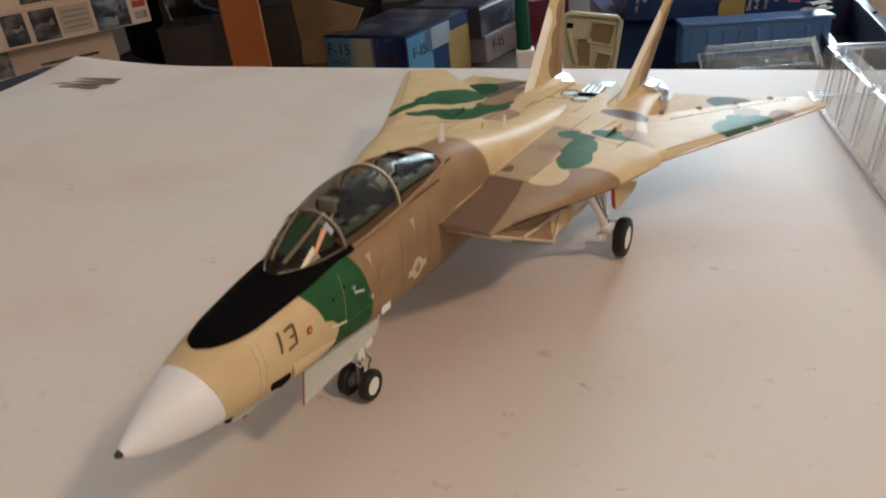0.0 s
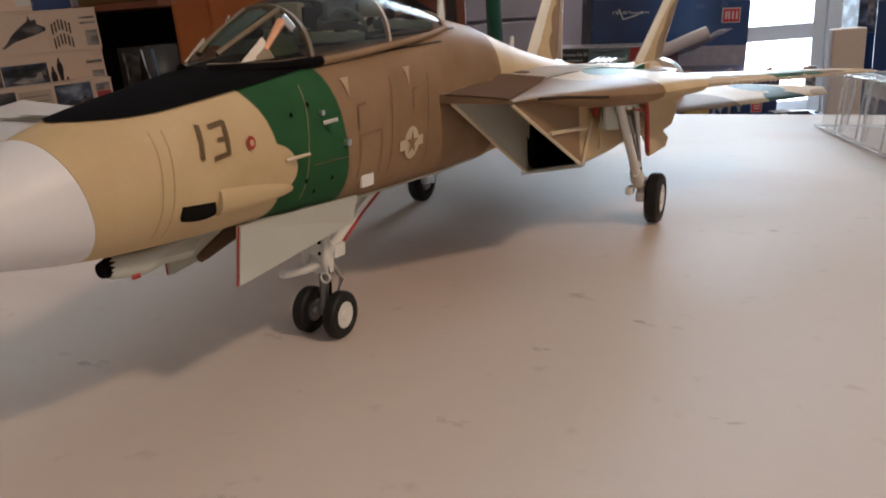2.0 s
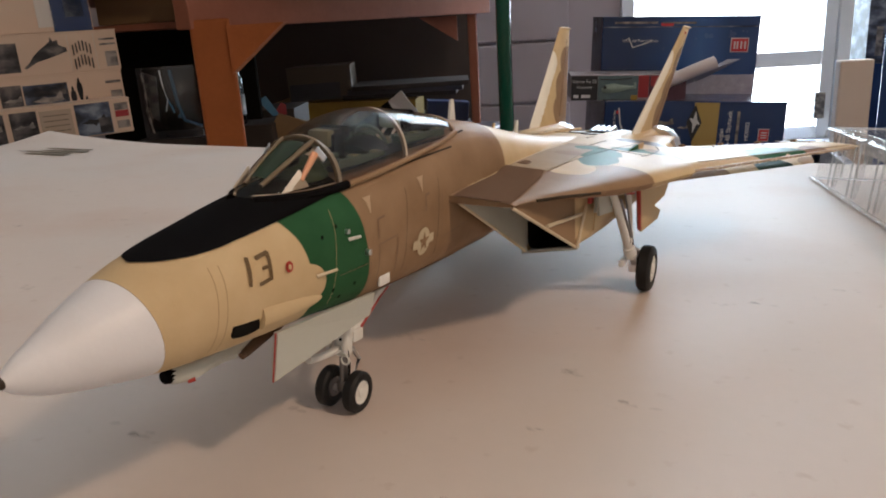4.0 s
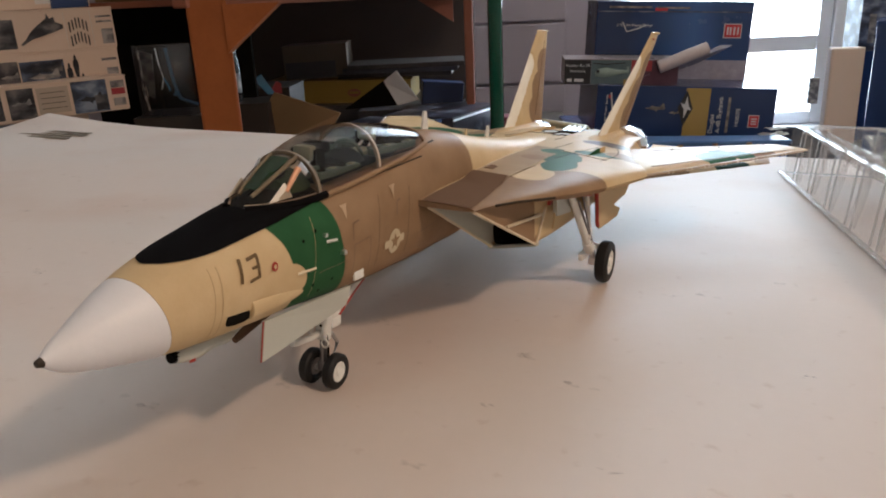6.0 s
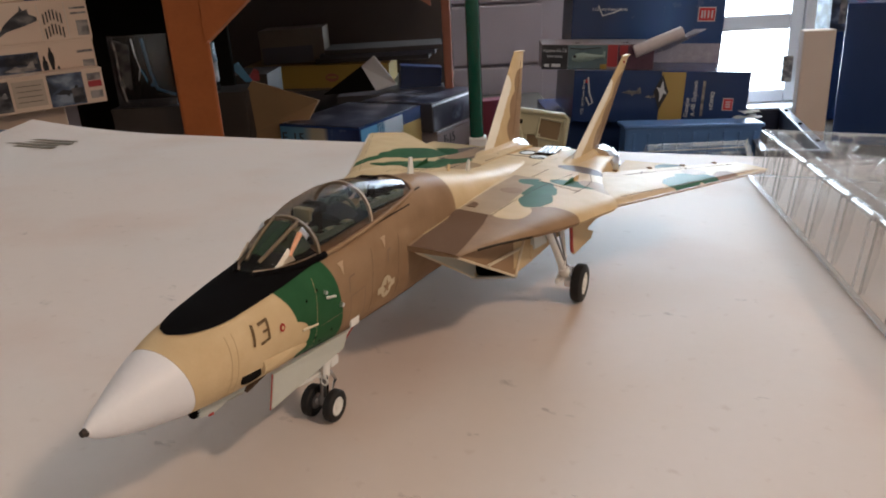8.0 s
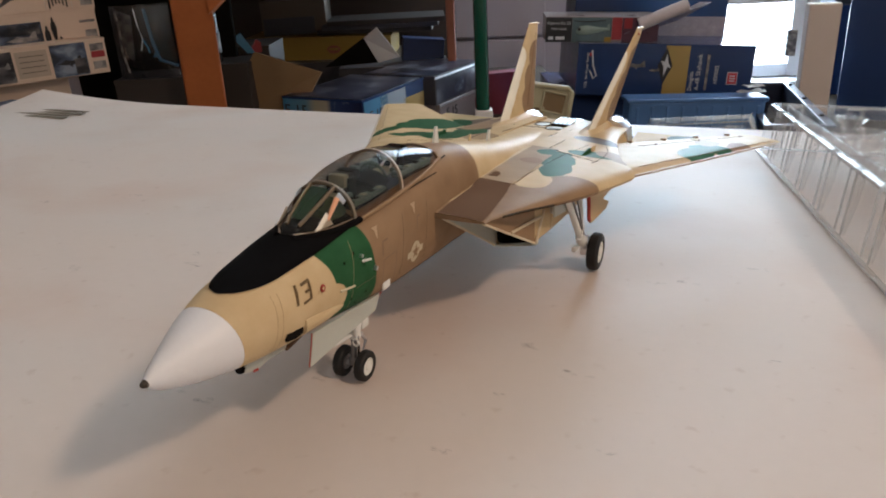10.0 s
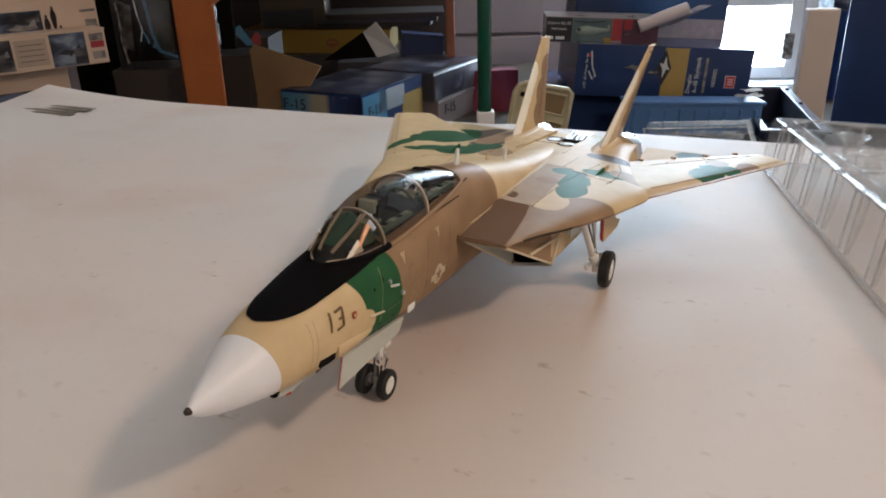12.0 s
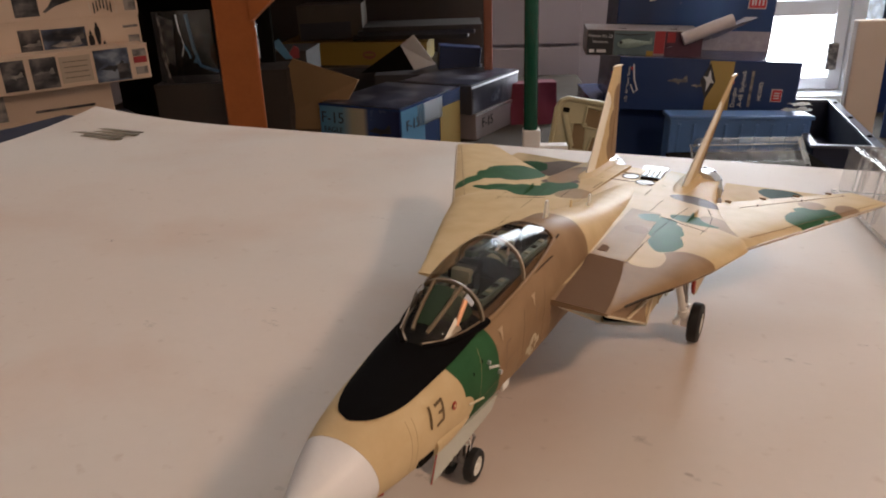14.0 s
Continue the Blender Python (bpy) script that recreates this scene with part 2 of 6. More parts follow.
def mottled_paper(m):
    """Faint pink and grey handling marks over the sheet."""
    n, l = m.node_tree.nodes, m.node_tree.links
    b = n["Principled BSDF"]
    last = b.inputs["Base Color"].links[0].from_socket
    for sc, lo, hi, tint, amount in ((11.0, 0.52, 0.75, (0.52, 0.36, 0.28), 0.5), (5.0, 0.5, 0.8, (0.52, 0.53, 0.51), 0.6), (160.0, 0.64, 0.74, (0.42, 0.31, 0.25), 0.35)):
        tc, nz, r, mx = n.new("ShaderNodeTexCoord"), n.new("ShaderNodeTexNoise"), n.new("ShaderNodeMapRange"), n.new("ShaderNodeMix")
        nz.inputs["Scale"].default_value, nz.inputs["Detail"].default_value = sc, 5
        l.new(tc.outputs["Object"], nz.inputs["Vector"])
        r.inputs["From Min"].default_value, r.inputs["From Max"].default_value, r.inputs["To Max"].default_value = lo, hi, amount
        l.new(nz.outputs["Fac"], r.inputs["Value"])
        mx.data_type = "RGBA"
        l.new(r.outputs[0], mx.inputs["Factor"])
        l.new(last, mx.inputs["A"])
        mx.inputs["B"].default_value = (*tint, 1)
        last = mx.outputs["Result"]
    l.new(last, b.inputs["Base Color"])


mottled_paper(M_PAPER)
M_PAPER.node_tree.nodes["Principled BSDF"].inputs["Specular IOR Level"].default_value = 0.3
M_PRINT = material("faded_print", (0.19, 0.16, 0.12), 0.7, vary=0.35, scale=300)
M_TABLE = material("table_dark_navy", (0.008, 0.012, 0.032), 0.6, vary=0.2, scale=20)
M_BENCH = material("bench_dark_wood", (0.06, 0.045, 0.035), 0.6, vary=0.3, scale=15)
M_BENCH.node_tree.nodes["Principled BSDF"].inputs["Specular IOR Level"].default_value = 0.08
M_ORANGE = material("orange_stained_timber", (0.35, 0.105, 0.034), 0.5, vary=0.22, scale=25, bump=0.3, fine=120)
M_TIMBER = material("brown_stained_timber", (0.34, 0.13, 0.08), 0.55, vary=0.2, scale=25, bump=0.3, fine=120)
for _m in (M_ORANGE, M_TIMBER):
    _m.node_tree.nodes["Principled BSDF"].inputs["Specular IOR Level"].default_value = 0.08
M_WALL = material("lilac_grey_panelling", (0.41, 0.345, 0.36), 0.6, vary=0.10, scale=6)
M_PLASTER = material("plain_room_paint", (0.72, 0.63, 0.56), 0.8, vary=0.06, scale=5)
M_FLOOR = material("floor_dark_brown", (0.10, 0.07, 0.05), 0.6, vary=0.2, scale=8)
M_CEIL = material("ceiling_paint", (0.86, 0.81, 0.75), 0.85, vary=0.05, scale=5)
M_WINFRAME = material("white_window_frame", (0.75, 0.76, 0.80), 0.4, vary=0.04, scale=20)
M_SKYGLOW = glowing("outdoor_glare", (0.93, 0.97, 1.0), 5.0)
M_GREENPOLE = material("green_enamel_pole", (0.003, 0.06, 0.034), 0.14, vary=0.15, scale=60)
M_WHITEPLA = material("white_plastic", (0.72, 0.70, 0.68), 0.4, vary=0.05, scale=60)
M_FOAM = material("beige_foam", (0.74, 0.60, 0.50), 0.8, vary=0.06, scale=20)
M_CARD_CREAM = material("cream_box_card", (0.63, 0.465, 0.35), 0.55, vary=0.06, scale=14)
M_CARD_KRAFT = material("kraft_card", (0.27, 0.16, 0.075), 0.7, vary=0.12, scale=14)
M_CARD_NAVY = material("glossy_navy_card", (0.022, 0.045, 0.13), 0.22, vary=0.15, scale=14, bump=0.05)
M_CARD_PLUM = material("plum_grey_card", (0.30, 0.25, 0.25), 0.3, vary=0.3, scale=20)
M_CARD_TAN = material("dusty_tan_card", (0.15, 0.115, 0.085), 0.7, vary=0.2, scale=14)
M_CARD_BEIGE = material("beige_print", (0.44, 0.34, 0.26), 0.55, vary=0.1, scale=40)
M_CARD_BLUE = material("sky_blue_card", (0.10, 0.26, 0.42), 0.22, vary=0.2, scale=14, bump=0.05)
M_CARD_GREY = material("dark_grey_card", (0.075, 0.07, 0.075), 0.35, vary=0.25, scale=14)
M_CARD_YELLOW = material("mustard_yellow_card", (0.34, 0.215, 0.035), 0.5, vary=0.1, scale=14)
M_CARD_RED = material("red_card", (0.33, 0.03, 0.035), 0.4, vary=0.15, scale=14)
M_CARD_WINE = material("wine_dark_box_card", (0.085, 0.03, 0.05), 0.3, vary=0.4, scale=60)
M_PIC_TEAL = material("teal_box_picture", (0.10, 0.15, 0.165), 0.3, vary=0.5, scale=70)
M_PIC_MINT = material("pale_green_model", (0.26, 0.34, 0.30), 0.4, vary=0.3, scale=150)
M_CARD_MAROON = material("maroon_cloth", (0.16, 0.012, 0.03), 0.7, vary=0.2, scale=20)
M_CARD_WHITE = material("white_card", (0.62, 0.58, 0.54), 0.55, vary=0.06, scale=14)
M_CARD_GOLD = material("gold_band_card", (0.40, 0.27, 0.08), 0.35, vary=0.1, scale=14)


def photo(name, tones, scale, stretch=1.0):
    """A printed photograph: uneven patches in three tones."""
    m = material(name, tones[1], 0.5, vary=0.2, scale=scale)
    n, l = m.node_tree.nodes, m.node_tree.links
    tc, mp, nz, ramp = n.new("ShaderNodeTexCoord"), n.new("ShaderNodeMapping"), n.new("ShaderNodeTexNoise"), n.new("ShaderNodeValToRGB")
    mp.inputs["Scale"].default_value = (1, 1, stretch)
    nz.inputs["Scale"].default_value, nz.inputs["Detail"].default_value, nz.inputs["Roughness"].default_value = scale, 5, 0.45
    l.new(tc.outputs["Object"], mp.inputs["Vector"])
    l.new(mp.outputs[0], nz.inputs["Vector"])
    l.new(nz.outputs["Fac"], ramp.inputs[0])
    e = ramp.color_ramp.elements
    e[0].position, e[0].color = 0.40, (*tones[0], 1)
    e[1].position, e[1].color = 0.62, (*tones[2], 1)
    mid = e.new(0.51)
    mid.color = (*tones[1], 1)
    l.new(ramp.outputs[0], n["Principled BSDF"].inputs["Base Color"])
    return m




def banded(name, stops):
    """Box art or painted glare that runs from colour to colour across the box's front, along x from -0.1 to 0.1."""
    m = material(name, stops[0][1], 0.25, vary=0.1, scale=20)
    n, l = m.node_tree.nodes, m.node_tree.links
    tc, sep, r, ramp = n.new("ShaderNodeTexCoord"), n.new("ShaderNodeSeparateXYZ"), n.new("ShaderNodeMapRange"), n.new("ShaderNodeValToRGB")
    l.new(tc.outputs["Object"], sep.inputs[0])
    r.inputs["From Min"].default_value, r.inputs["From Max"].default_value = -0.1, 0.1
    l.new(sep.outputs[0], r.inputs["Value"])
    l.new(r.outputs[0], ramp.inputs[0])
    e = ramp.color_ramp.elements
    e[0].position, e[0].color = stops[0][0], (*stops[0][1], 1)
    e[1].position, e[1].color = stops[-1][0], (*stops[-1][1], 1)
    for p, c in stops[1:-1]:
        e.new(p).color = (*c, 1)
    l.new(ramp.outputs[0], n["Principled BSDF"].inputs["Base Color"])
    return m


# navy card; the brighter blue right of its middle is painted glare
M_CARD_GLARE = banded("blue_card_with_glare", ((0.0, (0.012, 0.03, 0.095)), (0.30, (0.016, 0.05, 0.16)), (0.72, (0.05, 0.13, 0.34)), (1.0, (0.025, 0.065, 0.19))))
M_JETART = banded("sky_box_art", ((0.0, (0.10, 0.28, 0.46)), (0.30, (0.15, 0.30, 0.42)), (0.42, (0.42, 0.38, 0.28)), (0.56, (0.45, 0.40, 0.30)), (0.62, (0.04, 0.07, 0.18)), (1.0, (0.015, 0.02, 0.07))))
M_PIC_DARK = photo("printed_picture_dark", ((0.012, 0.011, 0.014), (0.05, 0.045, 0.05), (0.15, 0.13, 0.12)), 34, 1.4)
M_PIC_GREY = photo("printed_picture_grey", ((0.09, 0.08, 0.08), (0.20, 0.18, 0.17), (0.32, 0.28, 0.25)), 50, 1.4)
M_PIC_BLUE = photo("printed_picture_blue", ((0.02, 0.025, 0.04), (0.07, 0.09, 0.14), (0.22, 0.25, 0.30)), 26, 1.6)
M_TOPART = photo("printed_dark_sky", ((0.018, 0.02, 0.035), (0.04, 0.04, 0.06), (0.16, 0.16, 0.19)), 14, 1.0)
for _ in M_TOPART.node_tree.nodes["Principled BSDF"].inputs["Roughness"].links[:]:
    M_TOPART.node_tree.links.remove(_)
M_TOPART.node_tree.nodes["Principled BSDF"].inputs["Roughness"].default_value = 0.28
M_DEEPBLUE = material("deep_blue_film", (0.007, 0.022, 0.085), 0.45, vary=0.25, scale=30)
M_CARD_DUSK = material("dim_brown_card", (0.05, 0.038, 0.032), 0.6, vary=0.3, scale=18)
M_LETTER_W = material("white_lettering", (0.62, 0.62, 0.64), 0.5, vary=0.03)
M_LETTER_K = material("black_lettering", (0.02, 0.02, 0.025), 0.5, vary=0.03)
M_BADGE = material("red_badge_print", (0.55, 0.03, 0.04), 0.45, vary=0.05)
M_BLUELID = material("navy_ribbed_plastic", (0.085, 0.19, 0.42), 0.42, vary=0.12, scale=30)
M_BIN = material("navy_plastic_bin", (0.014, 0.02, 0.045), 0.5, vary=0.15, scale=30)
M_RIM = material("pale_bin_rim", (0.10, 0.11, 0.15), 0.3, vary=0.2, scale=30)
M_CREAMPLA = material("cream_moulded_plastic", (0.46, 0.41, 0.26), 0.4, vary=0.06, scale=60)
M_TRAYHOLE = material("recess_shade_brown", (0.20, 0.13, 0.06), 0.6, vary=0.15, scale=60)
M_CLEAR = clear_plastic("clear_blister_plastic", (0.965, 0.96, 0.955), 0.10, 0.03, 0.05, 0.35)
M_CLEAR_EDGE = clear_plastic("clear_plastic_fold", (0.95, 0.95, 0.95), 0.12, 0.10, 0.25, 0.5)
M_FLANGE = clear_plastic("milky_plastic_edge", (0.97, 0.97, 0.97), 0.25, 0.05, 0.30, 0.3)
M_FILM = clear_plastic("dark_bag_film", (0.5, 0.52, 0.55), 0.10, 0.07)
M_BAGFILM = material("lilac_grey_film", (0.36, 0.33, 0.38), 0.25, vary=0.35, scale=60, bump=0.5, fine=150)
M_WRAP = material("bubble_wrap_pale", (0.55, 0.47, 0.46), 0.4, vary=0.15, scale=180, bump=0.8, fine=220)


def smudge_material():
    m = material("graphite_smudge", (0.30, 0.19, 0.13), 0.7, vary=0.2, scale=300)
    n, l = m.node_tree.nodes, m.node_tree.links
    t, mix, nz, r = n.new("ShaderNodeBsdfTransparent"), n.new("ShaderNodeMixShader"), n.new("ShaderNodeTexNoise"), n.new("ShaderNodeMapRange")
    nz.inputs["Scale"].default_value, nz.inputs["Detail"].default_value = 420, 4
    r.inputs["From Min"].default_value, r.inputs["From Max"].default_value, r.inputs["To Max"].default_value = 0.42, 0.75, 0.42
    l.new(nz.outputs["Fac"], r.inputs["Value"])
    l.new(r.outputs[0], mix.inputs[0])
    l.new(t.outputs[0], mix.inputs[1])
    l.new(n["Principled BSDF"].outputs[0], mix.inputs[2])
    l.new(mix.outputs[0], n["Material Output"].inputs[0])
    return m


M_SMUDGE = smudge_material()

# ---- mesh helpers ----
MM = 0.001


def part(name, bm, mat, parent=None, label="", smooth=False, mm=False, m=None):
    """Links a bmesh as one mesh object, under a thing or a part where one is given."""
    if mm:
        bmesh.ops.scale(bm, vec=(MM, MM, MM), verts=bm.verts)
    bmesh.ops.recalc_face_normals(bm, faces=bm.faces)
    me = bpy.data.meshes.new(name)
    bm.to_mesh(me)
    bm.free()
    for f in me.polygons:
        f.use_smooth = smooth
    if smooth:
        me.set_sharp_from_angle(angle=radians(38))
    me.materials.append(mat)
    ob = new(name, me)
    if m is not None:
        ob.matrix_world = m
    if parent:
        ob.parent = parent
    if label:
        ob["label"] = label
    return ob


def thing(name, label, category, m=None, group="", kind=""):
    ob = new(name)
    ob.empty_display_size = 0.02
    if m is not None:
        ob.matrix_world = m
    return tagged(ob, label, category, group, kind)


def block(c, s, bevel=0.0, bm=None, m=None, seg=2):
    """A box by its centre and sizes, with rounded edges."""
    bm = bm or bmesh.new()
    mat = Matrix.Translation(c) @ Matrix.Diagonal((*s, 1))
    if m is not None:
        mat = m @ mat
    made = bmesh.ops.create_cube(bm, size=1, matrix=mat)["verts"]
    if bevel:
        edges = list({e for v in made for e in v.link_edges})
        bmesh.ops.bevel(bm, geom=edges, offset=bevel, segments=seg, affect="EDGES", profile=0.6)
    return bm


def rod(p0, p1, r0, r1=None, n=14, bm=None):
    bm = bm or bmesh.new()
    p0, p1 = Vector(p0), Vector(p1)
    d = p1 - p0
    m = Matrix.Translation((p0 + p1) / 2) @ d.to_track_quat("Z", "Y").to_matrix().to_4x4()
    bmesh.ops.create_cone(bm, cap_ends=True, segments=n, radius1=r0, radius2=r0 if r1 is None else r1, depth=d.length, matrix=m)
    return bm


def tube(points, r, n=8, bm=None):
    """A bent rod through points."""
    bm = bm or bmesh.new()
    points = [Vector(p) for p in points]
    rings = []
    for i, p in enumerate(points):
        d = (points[min(i + 1, len(points) - 1)] - points[max(i - 1, 0)]).normalized()
        q = d.to_track_quat("Z", "Y").to_matrix()
        rings.append([bm.verts.new(p + q @ Vector((r * math.cos(2 * math.pi * k / n), r * math.sin(2 * math.pi * k / n), 0))) for k in range(n)])
    for a, b in zip(rings, rings[1:]):
        for k in range(n):
            bm.faces.new((a[k], a[(k + 1) % n], b[(k + 1) % n], b[k]))
    bm.faces.new(rings[0]), bm.faces.new(rings[-1])
    return bm


def loft(rings, caps=True, bm=None, closed=True):
    """Skins rings of points, all of one count."""
    bm = bm or bmesh.new()
    vs = [[bm.verts.new(p) for p in r] for r in rings]
    n = len(vs[0])
    for a, b in zip(vs, vs[1:]):
        for k in range(n if closed else n - 1):
            bm.faces.new((a[k], a[(k + 1) % n], b[(k + 1) % n], b[k]))
    if caps:
        bm.faces.new(vs[0]), bm.faces.new(vs[-1])
    return bm


def prism(outline, d, bm=None, m=None):
    """A flat outline of 3D points, thickened by the vector d."""
    bm = bm or bmesh.new()
    pts = [Vector(p) for p in outline]
    d = Vector(d)
    a = [bm.verts.new(m @ p if m else p) for p in pts]
    b = [bm.verts.new(m @ (p + d) if m else p + d) for p in pts]
    bm.faces.new(a), bm.faces.new(b)
    for k in range(len(pts)):
        j = (k + 1) % len(pts)
        bm.faces.new((a[k], a[j], b[j], b[k]))
    return bm


def lettering(text, size, depth=0.0004):
    """Letters as a bmesh in the xy plane, centred, size = letter height in metres."""
    cu = bpy.data.curves.new("letters", "FONT")
    cu.body, cu.size, cu.extrude, cu.align_x, cu.align_y, cu.resolution_u = text, size * 1.4, depth, "CENTER", "CENTER", 3
    ob = new("letters", cu)
    me = bpy.data.meshes.new_from_object(ob.evaluated_get(bpy.context.evaluated_depsgraph_get()))
    bpy.data.objects.remove(ob)
    bpy.data.curves.remove(cu)
    bm = bmesh.new()
    bm.from_mesh(me)
    bpy.data.meshes.remove(me)
    return bm

# ---- the room ----


def wall(name, c, s, mat):
    ob = part(name, block((0, 0, 0), s), mat, m=ROOM @ Matrix.Translation(c))
    return tagged(ob, kind="structure")


wall("floor", (0, 0.7, -0.98), (5.0, 5.0, 0.06), M_FLOOR)
wall("ceiling", (0, 0.7, 1.63), (5.0, 5.0, 0.06), M_CEIL)
wall("wall_west", (-2.45, 0.6, 0.325), (0.1, 4.8, 2.55), M_PLASTER)
wall("wall_east", (2.45, 0.6, 0.325), (0.1, 4.8, 2.55), M_PLASTER)
wall("wall_south", (0, -1.75, 0.325), (4.8, 0.1, 2.55), M_PLASTER)
# the north wall round its window: four pieces in one mesh
WX0, WX1, WZ0, WZ1 = 0.60, 1.41, -0.47, 1.46
bm = bmesh.new()
for x0, x1, z0, z1 in ((-2.4, WX0, -0.95, 1.6), (WX1, 2.4, -0.95, 1.6), (WX0, WX1, -0.95, WZ0), (WX0, WX1, WZ1, 1.6)):
    block(((x0 + x1) / 2, 3.05, (z0 + z1) / 2), (x1 - x0, 0.1, z1 - z0), bm=bm)
tagged(part("wall_north", bm, M_WALL, m=ROOM), kind="structure")
panelling = thing("wall_panelling", "lilac-grey grooved panelling on the back wall", "panelling", ROOM, kind="structure")
for k in range(9):
    part("panel", block((-0.35, 2.975, -0.86 + k * 0.235), (1.5, 0.03, 0.225), 0.006), M_WALL, panelling)

window = tagged(new("window_1"), kind="structure")
window.matrix_world = ROOM
fr = bmesh.new()
for x0, x1, z0, z1 in ((WX0, WX0 + 0.05, WZ0, WZ1), (WX1 - 0.05, WX1, WZ0, WZ1), (WX0 + 0.05, WX1 - 0.05, WZ0, WZ0 + 0.05), (WX0 + 0.05, WX1 - 0.05, WZ1 - 0.05, WZ1)):
    block(((x0 + x1) / 2, 3.0, (z0 + z1) / 2), (x1 - x0 - 0.002, 0.07, z1 - z0 - 0.002), 0.004, fr)
part("window_frame", fr, M_WINFRAME, window)
part("sash_bar", block(((WX0 + WX1) / 2, 2.995, -0.16), (WX1 - WX0 - 0.1, 0.05, 0.058), 0.004), M_WINFRAME, window)
part("window_sill", block(((WX0 + WX1) / 2, 2.94, WZ0 - 0.02), (WX1 - WX0 + 0.12, 0.16, 0.035), 0.006), M_WINFRAME, window)
part("jamb_trim", block((WX1 + 0.045, 2.98, 0.49), (0.085, 0.045, WZ1 - WZ0 + 0.18), 0.005), M_WINFRAME, window)
part("window_latch", block((WX1 - 0.055, 2.95, -0.34), (0.040, 0.03, 0.10), 0.004), M_PIC_GREY, window)
tagged(part("backdrop", block((1.0, 3.5, 0.5), (1.8, 0.02, 2.8)), M_SKYGLOW, m=ROOM), kind="structure")

# ---- table and the sheet of board on it ----
BOARD = pose(-0.43, 0.317, 0, 0, 0, 17.0)


def board_height(x, y):
    """How the sheet curls at its far left corner and ripples."""
    c = math.hypot(x, y * 0.9)
    return 0.0075 * max(0.0, 1 - c / 0.11) ** 2 + 0.0006 * max(0.0, 1 - x / 0.2) * max(0, 1 + y / 0.3) * (1 + math.sin(9 * x + 14 * y))


NX, NY, BW, BH = 60, 50, 0.78, 0.70
bm = bmesh.new()
top, low = [], []
for j in range(NY + 1):
    for i in range(NX + 1):
        x, y = BW * i / NX, -BH * j / NY
        z = board_height(x, y)
        top.append(bm.verts.new((x, y, z)))
        low.append(bm.verts.new((x, y, z - 0.0012)))
W = NX + 1
for j in range(NY):
    for i in range(NX):
        a = j * W + i
        bm.faces.new((top[a], top[a + 1], top[a + W + 1], top[a + W]))
        bm.faces.new((low[a], low[a + W], low[a + W + 1], low[a + 1]))
rim = [i for i in range(W)] + [j * W + NX for j in range(1, NY + 1)] + [NY * W + i for i in range(NX - 1, -1, -1)] + [j * W for j in range(NY - 1, 0, -1)]
for a, b in zip(rim, rim[1:] + rim[:1]):
    bm.faces.new((top[a], low[a], low[b], top[b]))
tagged(part("poster_board", bm, M_PAPER, smooth=True, m=BOARD), "large cream white poster board, smudged, one corner curling up", "poster board")

table = thing("table", "dark navy table under the cream board", "table", BOARD)
part("tabletop", block((0.41, -0.36, -0.0195), (0.90, 0.75, 0.034), 0.004), M_TABLE, table)
for x in (0.0, 0.80):
    for y in (-0.05, -0.68):
        part("leg", block((x, y, -0.49), (0.05, 0.05, 0.905), 0.004), M_TABLE, table)

printed = thing("printed_code", "faded dark printed bars on the board's corner", "printed mark", BOARD)
for k, (w, x) in enumerate(((0.042, 0.0), (0.036, 0.004), (0.040, -0.004), (0.030, 0.003))):
    px, py = 0.046 + x, -0.048 - 0.0068 * k
    part("bar", block((0, 0, 0), (w, 0.0046, 0.0003), m=pose(px, py, board_height(px, py) + 0.0004, 0, 0, -6)), M_PRINT, printed)

rng = random.Random(4)
for x, y, r in ((32, 99, 3.2), (47.5, 90.5, 2.6), (32, 45.5, 2.0), (-121, 84, 2.6), (-88, 104, 2.8), (-95, 113, 2.0), (57.5, 161, 2.0), (64, 165.5, 2.8),
                (-197, 132, 2.4), (-172, 158, 2.4), (84, 190, 2.2), (-26, 38.6, 3.0), (-7.4, 100.7, 2.2), (-8.3, 59, 2.4), (35, 72, 1.6), (64, 60, 1.5),
                (-150, 40, 2.0), (-60, 150, 1.8), (-240, 190, 2.2), (18, 20, 1.4), (95, 120, 1.6), (-120, 220, 2.0)):
    bm = bmesh.new()
    for k in range(5):
        cx, cy = x + rng.gauss(0, r * 0.8), y + rng.gauss(0, r * 0.35)
        vs = [bm.verts.new((cx + r * rng.uniform(0.25, 0.6) * math.cos(a * 0.785), cy + 0.55 * r * rng.uniform(0.25, 0.6) * math.sin(a * 0.785), 0.12 + 0.02 * k)) for a in range(8)]
        bm.faces.new(vs)
    loc = BOARD.inverted() @ Vector((x * MM, y * MM, 0))
    tagged(part("smudge", bm, M_SMUDGE, mm=True, m=Matrix.Translation((0, 0, board_height(loc.x, loc.y)))), "small brown graphite smudge on the cream board", "smudge", "smudges on the board")

# ---- the model aircraft, in millimetres: x to its port side, y aft, z up ----
plane = thing("model_aircraft", "die-cast swing-wing jet model in sand, brown and green camouflage", "model aircraft")


def ap(name, bm, mat, parent=None, label="", smooth=True):
    return part(name, bm, mat, parent or plane, label, smooth, mm=True)


